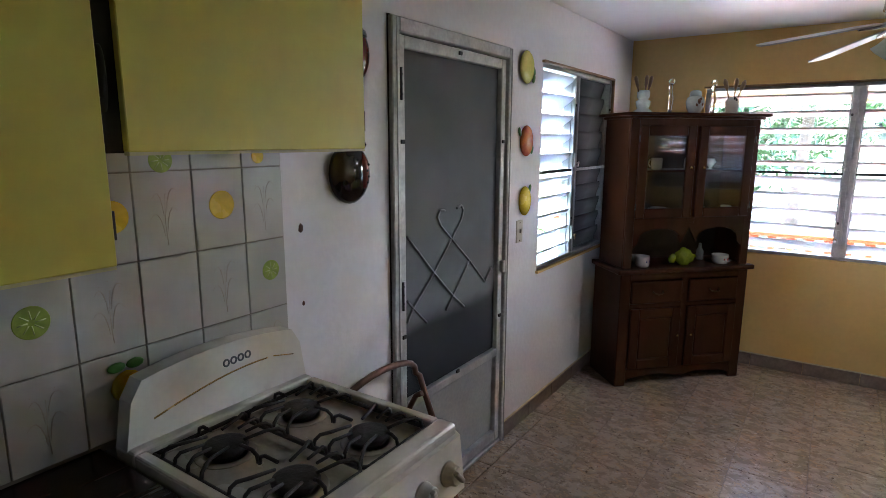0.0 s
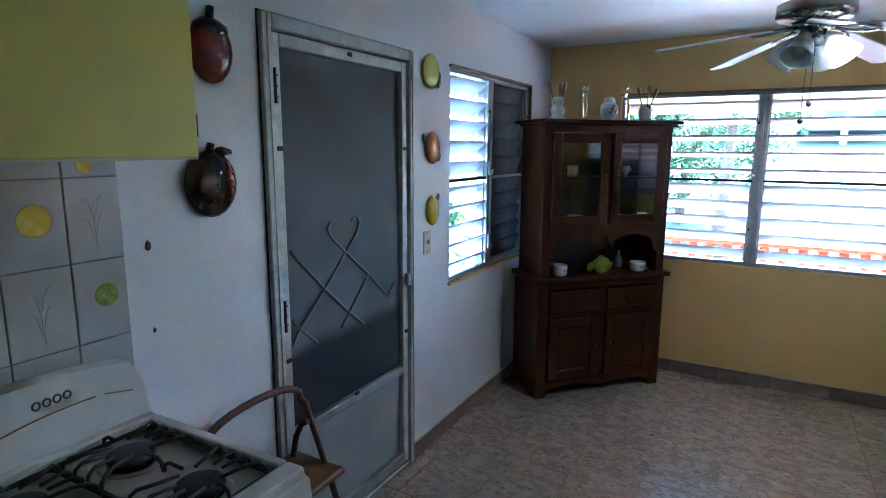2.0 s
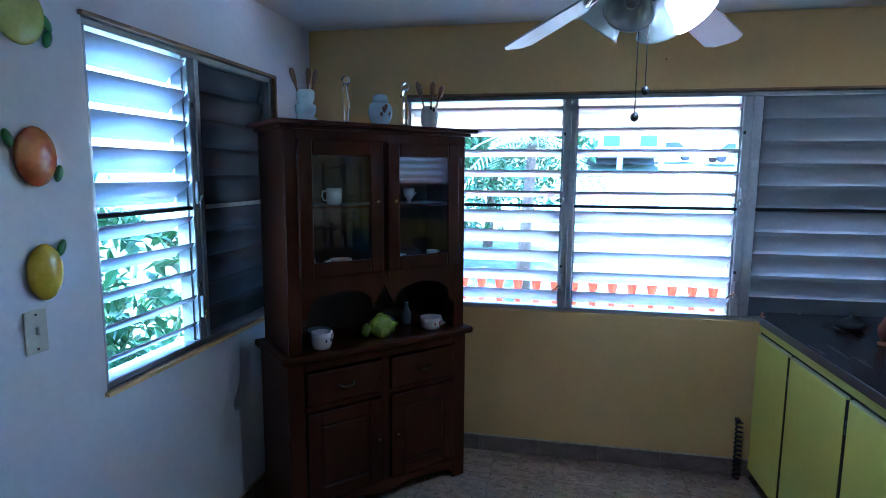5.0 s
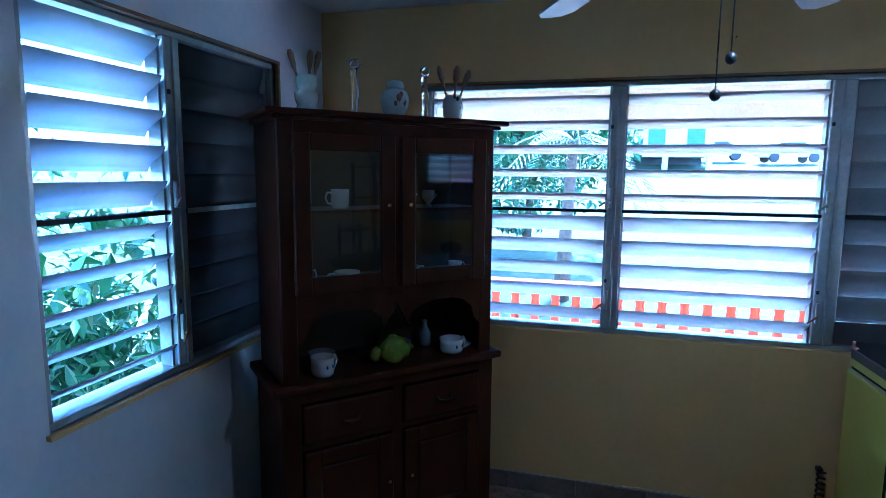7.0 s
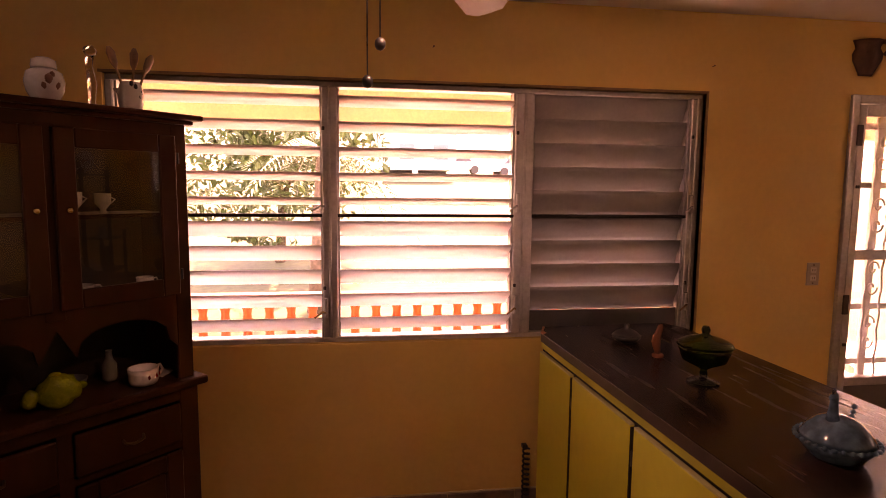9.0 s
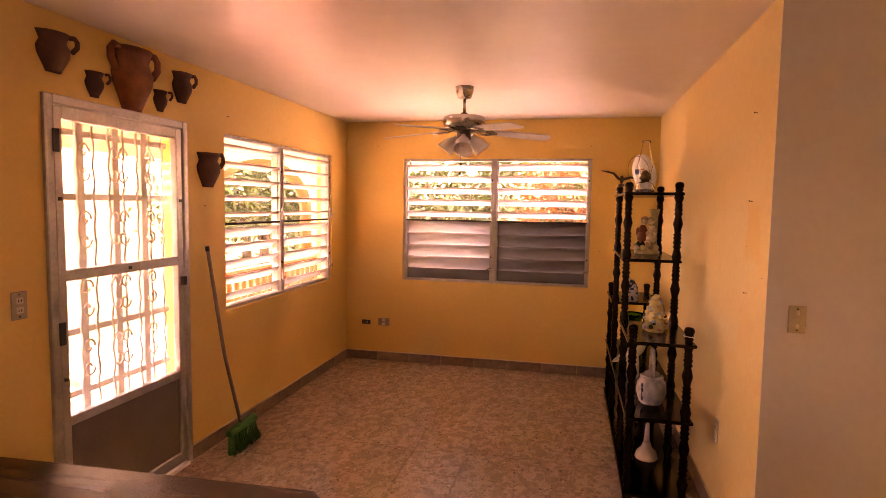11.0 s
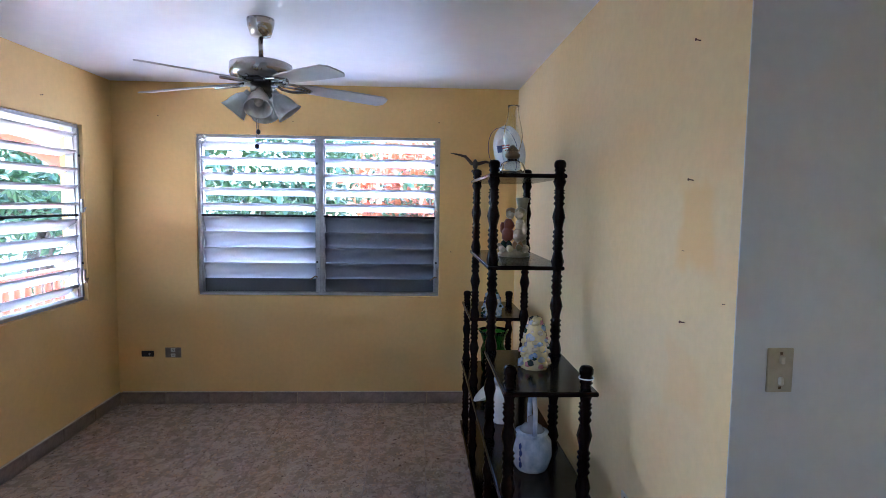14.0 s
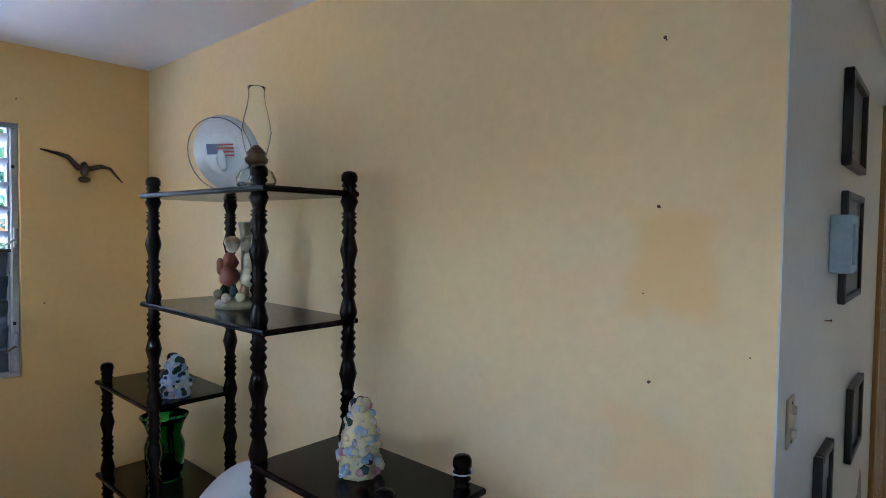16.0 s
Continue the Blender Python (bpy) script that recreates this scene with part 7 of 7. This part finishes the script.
    for x, z, c in ((-0.012, 0.035, "black"), (0.008, 0.062, "melon_red"), (-0.018, 0.066, "melon_red")):
        part("berry", ball(bmesh.new(), (x, -0.026, z), 0.014, 2, (1, 0.5, 1)), M[c], s, "painted berry")
    # pictures in the hall
    def picture(y0, y1, z0, z1, fr, pic, label, mount=0.0, dep=0.022):
        t_ = thing("picture_frame", pose(HX, 0, 0), label, "picture", "hall pictures")
        w = 0.022
        bm = box(bmesh.new(), -dep, -0.001, y0, y0 + w, z0, z1, 0.003)
        box(bm, -dep, -0.001, y1 - w, y1, z0, z1, 0.003)
        box(bm, -dep, -0.001, y0 + w, y1 - w, z0, z0 + w, 0.003)
        box(bm, -dep, -0.001, y0 + w, y1 - w, z1 - w, z1, 0.003)
        part("frame", bm, M[fr], t_)
        part("picture", B(-0.010, -0.003, y0 + w, y1 - w, z0 + w, z1 - w), M["paper"] if mount else M[pic], t_)
        if mount:
            part("image", B(-0.013, -0.010, y0 + w + mount, y1 - w - mount, z0 + w + mount, z1 - w - mount), M[pic], t_)
            part("shell", ball(bmesh.new(), (-0.016, (y0 + y1) / 2, (z0 + z1) / 2), 0.02, 2, (0.3, 1.3, 0.7)), M["grey_china"], t_, "small grey shell shape")
        return t_
    pl = picture(1.842, 2.037, 0.722, 0.968, "frame_black", "pic_brown", "dark framed picture with a blue upper field")
    part("blue_field", B(-0.013, -0.010, 1.866, 2.012, 0.868, 0.944), M["pic_blue"], pl, "deep blue field")
    picture(1.778, 1.915, 1.425, 1.580, "frame_blue", "pic_grey", "pale blue framed shadow box with grey picture", 0.022, 0.05)
    picture(1.37, 1.755, 1.725, 2.0, "frame_black", "pic_grey", "black framed picture on the hall wall", 0, 0.026)
    picture(1.32, 1.725, 1.325, 1.655, "frame_black", "pic_brown", "wide black framed picture on the hall wall", 0, 0.02)
    picture(1.13, 1.44, 0.77, 1.02, "frame_black", "pic_brown", "small black framed picture low on the hall wall")
    # window decorations
    for y, z in ((4.74, 1.94), (4.55, 1.72)):
        fl = thing("paper_flower", EAST(y, z), "small pale artificial flower clipped to the window", "ornament", "window flowers")
        for k in range(5):
            a = 72 * k
            part("petal", ball(bmesh.new(), (0.022 * math.cos(radians(a)), -0.012, 0.022 * math.sin(radians(a))), 0.016, 1, (1, 0.4, 1)), M["bulb"], fl)
    # broom
    b = thing("broom", pose(0, 0, 0), "green plastic broom leaning on the yellow wall", "broom")
    part("handle", T([(4.135, 5.20, 0.16), (4.10, 5.285, 0.6), (4.062, 5.365, 1.26)], 0.011, 10), M["broom_stick"], b)
    part("cap", T([(4.062, 5.364, 1.245), (4.060, 5.367, 1.275)], 0.013, 10), M["black"], b)
    hd = part("head", B(-0.13, 0.13, -0.022, 0.022, 0.0, 0.04, 0.008, 2), M["broom_green"], b, "green broom head", pose(4.135, 5.19, 0.125, 0, -6, -6))
    br = bmesh.new()
    rnd = random.Random(5)
    for i in range(150):
        x, y = rnd.uniform(-0.122, 0.122), rnd.uniform(-0.018, 0.018)
        tube(br, [(x, y, 0.0), (x * 1.08, y - 0.006, -0.06), (x * 1.16 + rnd.uniform(-0.006, 0.006), y * 1.7 - 0.018, -0.118 + abs(x) * 0.05)], 0.0042, 4)
    part("bristles", br, M["broom_green"], b, "green bristles", pose(4.135, 5.19, 0.125, 0, -6, -6))


M["plate_white"] = mat("glazed_plate", (0.70, 0.71, 0.73), (0.66, 0.67, 0.69), 8, 0.15)
M["blue_china"] = mat("white_blue_glaze", (0.62, 0.64, 0.68), (0.30, 0.36, 0.46), 22, 0.15)

etagere()
shelf_things()
fridge()
wall_things()


# ---- outdoors ----
def hill():
    bm = bmesh.new()
    nx, ny = 70, 70
    vs = []
    for j in range(ny + 1):
        row = []
        for i in range(nx + 1):
            x = -1 + 2 * i / nx
            y = -1 + 2 * j / ny
            x = 400 * math.copysign(abs(x) ** 2.2, x)
            y = 400 * math.copysign(abs(y) ** 2.2, y)
            d = max(0.0, y - 11)
            z = -1.3 + 0.095 * min(d, 45) + 0.25 * noise.noise(Vector((x * 0.05, y * 0.05, 0)))
            row.append(bm.verts.new((x, y, z)))
        vs.append(row)
    for j in range(ny):
        for i in range(nx):
            bm.faces.new((vs[j][i], vs[j][i + 1], vs[j + 1][i + 1], vs[j + 1][i])).smooth = True
    return bm


def hill_z(x, y):
    return -1.3 + 0.095 * min(max(0.0, y - 11), 45)


solid("ground", hill(), M["grass"], "sunlit grassy hillside rising behind the house", "ground", kind="structure")
setting("porch_slab", B(-2.2, 10.5, NY + 0.15, 7.05, -1.4, -0.02), M["concrete"], "pale concrete porch floor")
setting("porch_roof", B(-2.2, 10.5, NY + 0.15, 7.25, 2.25, 2.42), M["ceiling"], "white concrete porch roof")
setting("porch_beam", B(-2.2, 5.95, 6.86, 7.06, 1.93, 2.25), M["cream"], "cream painted porch beam")
setting("road", B(-40, 40, 8.9, 12.5, -1.5, -1.15), M["concrete"], "bright pale road below the porch")
setting("yard_east", B(7.0, 60, -30, 5.2, -1.3, -1.1), M["concrete"], "bright pale paved yard east of the house")
setting("yard_west", B(-4.2, -1.12, -8, 12, -1.4, -0.9), M["grass"], "shaded grass beside the kitchen")
setting("roof_overhang", B(-1.5, 6.9, -1.0, NY + 0.15, CZ + 0.165, CZ + 0.3), M["ceiling"], "flat concrete roof overhang")


def balustrade():
    b = thing("balustrade", pose(0, 0, 0), "orange painted concrete porch balustrade", "balustrade")
    for xa, xb in ((-2.2, 4.15), (5.97, 10.4)):
        part("top_rail", B(xa, xb, 6.845, 6.955, 0.745, 0.782, 0.012, 2), M["orange"], b)
        part("bottom_rail", B(xa, xb, 6.82, 6.98, -0.02, 0.10, 0.01), M["orange"], b)
    me = mesh_of("baluster", L([(0.045, 0.10), (0.045, 0.14), (0.028, 0.17), (0.050, 0.30), (0.044, 0.42), (0.026, 0.54), (0.034, 0.60), (0.028, 0.64), (0.040, 0.70), (0.040, 0.745)], 12), M["orange"])
    for k in range(84):
        if not 4.1 < -2.1 + 0.148 * k < 6.0:
            shared("baluster", me, b, pose(-2.1 + 0.148 * k, 6.9, 0))


def arcade():
    a = thing("porch_arcade", pose(0, 0, 0), "cream porch arch with orange edge", "arch")
    x0, x1 = 6.4, 8.9
    out = [(5.95, -0.02), (x0, -0.02), (x0, 1.45)]
    n_ = 14
    for i in range(n_ + 1):
        q = math.pi * (1 - i / n_)
        out.append(((x0 + x1) / 2 + (x1 - x0) / 2 * math.cos(q), 1.45 + 0.62 * math.sin(q)))
    out += [(x1, -0.02), (9.4, -0.02), (9.4, 2.25), (5.95, 2.25)]
    part("arch_wall", face_plate(out, 7.0, 7.16), M["cream"], a)
    edge = [(x0, 7.08, 0.8), (x0, 7.08, 1.45)] + [((x0 + x1) / 2 + (x1 - x0) / 2 * math.cos(math.pi * (1 - i / n_)), 7.08, 1.45 + 0.62 * math.sin(math.pi * (1 - i / n_))) for i in range(n_ + 1)] + [(x1, 7.08, 0.8)]
    part("arch_edge", T(edge, 0.09, 8), M["orange"], a, "orange arch edge")


def leaves(name, centre, radii, count, size, material, label, cat, seed, broad=0.45, hang=0.3, trunk=None):
    """A crown of single bent leaves scattered in uneven clumps, with its limbs."""
    rs = np.random.RandomState(seed)
    clumps = rs.normal(0, 0.45, (max(6, count // 160), 3))
    pts = clumps[rs.randint(0, len(clumps), count)] + rs.normal(0, 0.22, (count, 3))
    ln = np.linalg.norm(pts, axis=1)
    pts[ln > 1.25] *= (1.25 / ln[ln > 1.25])[:, None]
    c = np.array(centre) + pts * np.array(radii)
    d = rs.normal(0, 1, (count, 3))
    d[:, 2] -= hang
    d /= np.linalg.norm(d, axis=1)[:, None]
    up = rs.normal(0, 0.5, (count, 3)) + np.array((0, 0, 1.0))
    side = np.cross(d, up)
    side /= np.linalg.norm(side, axis=1)[:, None] + 1e-6
    nrm = np.cross(side, d)
    s = size * rs.uniform(0.6, 1.25, (count, 1))
    w = s * broad * 0.5
    v = np.stack([c - d * s * 0.5, c + side * w + nrm * w * 0.4, c + d * s * 0.5, c - side * w + nrm * w * 0.4], 1).reshape(-1, 3)
    f = np.arange(count * 4).reshape(-1, 4)
    tris = np.concatenate([f[:, [0, 1, 2]], f[:, [0, 2, 3]]])
    me = bpy.data.meshes.new("crown")
    me.from_pydata(v.tolist(), [], tris.tolist())
    me.materials.append(material)
    base = hill_z(centre[0], centre[1]) + 0.0
    t_ = thing(name, pose(0, 0, 0), label, cat)
    ob = new("crown", me)
    ob.parent = t_
    bm = bmesh.new()
    foot = Vector((centre[0], centre[1], base - 0.1))
    top = Vector(centre)
    tube(bm, [foot, foot.lerp(top, 0.5) + Vector((0.08, 0.05, 0)), top], 0.05 * max(radii), 8, [1.3, 0.9, 0.4])
    for k in range(7):
        e = top + Vector((rs.uniform(-1, 1) * radii[0], rs.uniform(-1, 1) * radii[1], rs.uniform(-0.2, 0.8) * radii[2])) * 0.8
        tube(bm, [foot.lerp(top, 0.45 + 0.05 * k), foot.lerp(top, 0.8).lerp(e, 0.5), e], 0.02 * max(radii), 6, [1.0, 0.7, 0.3])
    part("trunk", bm, M["bark"], t_)
    return t_


def palm(x, y, h, seed, label):
    rs = random.Random(seed)
    z0 = hill_z(x, y) - 0.1
    t_ = thing("palm_tree", pose(x, y, z0), label, "palm")
    part("trunk", T([(0, 0, 0), (0.05, 0, h * 0.4), (0.12, 0, h * 0.8), (0.15, 0, h)], 0.13, 9, [1.4, 1.0, 0.85, 0.8]), M["bark"], t_)
    bm = bmesh.new()
    for k in range(16):
        a = 2 * math.pi * k / 16 + rs.uniform(-0.15, 0.15)
        ln, rise = rs.uniform(1.5, 2.2), rs.uniform(0.1, 0.9)
        spine = []
        for i in range(9):
            q = i / 8
            spine.append(Vector((0.15 + math.cos(a) * ln * q, math.sin(a) * ln * q, h + rise * q * 1.4 - 1.9 * q * q)))
        tube(bm, spine, 0.018, 4, [1 - 0.1 * i for i in range(9)])
        sd = Vector((-math.sin(a), math.cos(a), 0))
        for i in range(1, 26):
            q = i / 26
            p0 = spine[int(q * 8)].lerp(spine[min(8, int(q * 8) + 1)], q * 8 - int(q * 8))
            for s in (-1, 1):
                l_ = 0.42 * math.sin(math.pi * min(1, q * 0.9 + 0.12)) + 0.06
                tip = p0 + sd * s * l_ + Vector((math.cos(a) * 0.12, math.sin(a) * 0.12, -0.28 * l_ - 0.04))
                w = Vector((math.cos(a), math.sin(a), 0)) * 0.022
                vs = [bm.verts.new(p0 - w), bm.verts.new(p0 + w), bm.verts.new(tip)]
                bm.faces.new(vs)
    part("crown", bm, M["leaf_a"], t_)


def banana(x, y, h, seed):
    rs = random.Random(seed)
    z0 = hill_z(x, y) - 0.1
    t_ = thing("banana_plant", pose(x, y, z0), "banana plant with broad arching green leaves", "plant", "banana plants")
    part("stem", T([(0, 0, 0), (0.02, 0, h * 0.5), (0, 0.02, h)], 0.09, 9, [1.2, 1, 0.7]), M["leaf_b"], t_)
    bm = bmesh.new()
    for k in range(9):
        a = 2 * math.pi * k / 9 + rs.uniform(-0.3, 0.3)
        ln = rs.uniform(1.0, 1.6)
        prev = None
        for i in range(11):
            q = i / 10
            c = Vector((math.cos(a) * ln * q, math.sin(a) * ln * q, h + 0.9 * q - 1.25 * q * q))
            w = 0.19 * math.sin(math.pi * min(1, q * 0.93 + 0.07)) + 0.01
            sd = Vector((-math.sin(a), math.cos(a), 0)) * w
            ring = [bm.verts.new(c + sd + Vector((0, 0, 0.05 * w))), bm.verts.new(c - Vector((0, 0, 0.12 * w))), bm.verts.new(c - sd + Vector((0, 0, 0.05 * w)))]
            if prev:
                bm.faces.new((prev[0], ring[0], ring[1], prev[1])).smooth = True
                bm.faces.new((prev[1], ring[1], ring[2], prev[2])).smooth = True
            prev = ring
    part("crown", bm, M["leaf_a"], t_)


def hill_house():
    z = 1.9
    h = thing("hill_house", pose(5.0, 47, z - 0.1), "white flat-roofed house with shaded carport on the hill", "house")
    part("storey", B(-3.4, 2.6, -2, 6, 1.0, 3.7), M["house_white"], h)
    part("roof", B(-3.7, 2.9, -2.4, 6.4, 3.7, 3.92), M["house_white"], h)
    part("carport_back", B(-3.3, 2.5, 2.0, 2.2, 0.0, 1.0), M["house_dark"], h)
    for x in (-3.35, -0.6, 2.2):
        part("pillar", B(x, x + 0.35, -2, -1.6, 0, 1.0), M["house_white"], h)
    for x in (-1.6, 0.9):
        w = part("window", B(x, x + 1.1, -2.06, -2.0, 1.75, 2.85), M["teal"], h, "teal louvred window")
        for k in range(6):
            part("louvre", B(x + 0.03, x + 1.07, -2.10, -2.06, 1.80 + 0.17 * k, 1.92 + 0.17 * k), M["teal"], w)
    part("step", B(-3.4, 2.6, -2.6, -2.0, -0.4, 0.02), M["concrete"], h)


def car(x, y, z, rz, material, label):
    c = thing("parked_car", pose(x, y, z, 0, 0, rz), label, "car", "parked cars")
    body = [(-2.1, 0.35), (-2.05, 0.85), (-1.5, 0.92), (-0.95, 1.42), (0.7, 1.45), (1.25, 0.98), (2.0, 0.88), (2.1, 0.4)]
    part("body", face_plate(body[::-1], -0.82, 0.82), M[material], c)
    part("windows", face_plate([(-1.35, 0.97), (-0.9, 1.36), (0.65, 1.38), (1.1, 0.99)][::-1], -0.83, 0.83), M["house_dark"], c, "dark windows")
    for wx in (-1.3, 1.3):
        for wy in (-0.82, 0.82):
            bm = L([(0.32, -0.1), (0.34, -0.08), (0.34, 0.08), (0.32, 0.1)], 16)
            bm.transform(Matrix.Translation((wx, wy, 0.33)) @ Matrix.Rotation(radians(90), 4, "X"))
            w = part("wheel", bm, M["black"], c)


M["car_white"] = mat("white_car_paint", (0.75, 0.75, 0.75), scale=2, rough=0.25)
M["car_red"] = mat("red_car_paint", (0.5, 0.05, 0.04), scale=2, rough=0.25)
balustrade()
arcade()
leaves("shrub", (-2.55, 4.2, 0.35), (0.75, 2.2, 0.85), 5200, 0.17, M["leaf_c"], "dense sunlit broad-leaved shrub beside the kitchen", "shrub", 1, 0.42)
leaves("tree", (-6.5, 5.6, 1.6), (2.0, 3.6, 1.9), 5200, 0.24, M["leaf_b"], "leafy green tree beyond the shrub", "tree", 2)
leaves("tree", (-1.6, 19, 2.3), (2.4, 2.0, 1.9), 4500, 0.3, M["leaf_b"], "leafy green tree below the hill", "tree", 3)
palm(-0.3, 14.5, 3.3, 4, "coconut palm with drooping fronds beyond the road")
for x, y, h, s in ((-0.9, 8.0, 1.15, 1), (0.7, 8.1, 0.95, 2), (-0.1, 7.7, 0.8, 3), (2.6, 8.2, 0.85, 4), (4.9, 8.3, 1.0, 5)):
    banana(x, y, h, s)
leaves("tree", (14.5, 11.0, 1.6), (3.0, 2.2, 1.7), 5200, 0.26, M["leaf_a"], "leafy green tree beyond the porch arch", "tree", 5)
leaves("tree", (21.0, 15.5, 2.2), (3.2, 3.0, 2.2), 4500, 0.32, M["leaf_b"], "leafy tree far past the porch", "tree", 6)
leaves("tree", (13.5, 6.2, 1.5), (2.0, 2.2, 1.5), 5200, 0.24, M["leaf_a"], "leafy green tree east of the house", "tree", 7)
leaves("tree", (17.0, 1.5, 2.4), (2.6, 4.0, 1.7), 6000, 0.3, M["leaf_b"], "wide leafy tree across the yard", "tree", 8)
leaves("flowering_shrub", (11.2, 3.0, 1.55), (0.9, 1.3, 0.8), 1300, 0.14, M["flower"], "shrub covered in orange flowers", "shrub", 9, 0.7)
leaves("shrub", (11.4, 2.4, 0.9), (1.0, 2.2, 0.9), 3000, 0.2, M["leaf_a"], "green shrub under the orange flowers", "shrub", 10)
hill_house()
car(13.2, 49, hill_z(0, 49) + 0.2, 8, "car_white", "white sedan parked on the hill")
car(8.8, 51, hill_z(0, 51) + 0.2, -5, "car_white", "white sedan parked beside the hill house")
car(15.2, 42, hill_z(0, 42) + 0.15, 80, "car_red", "small red car on the slope")
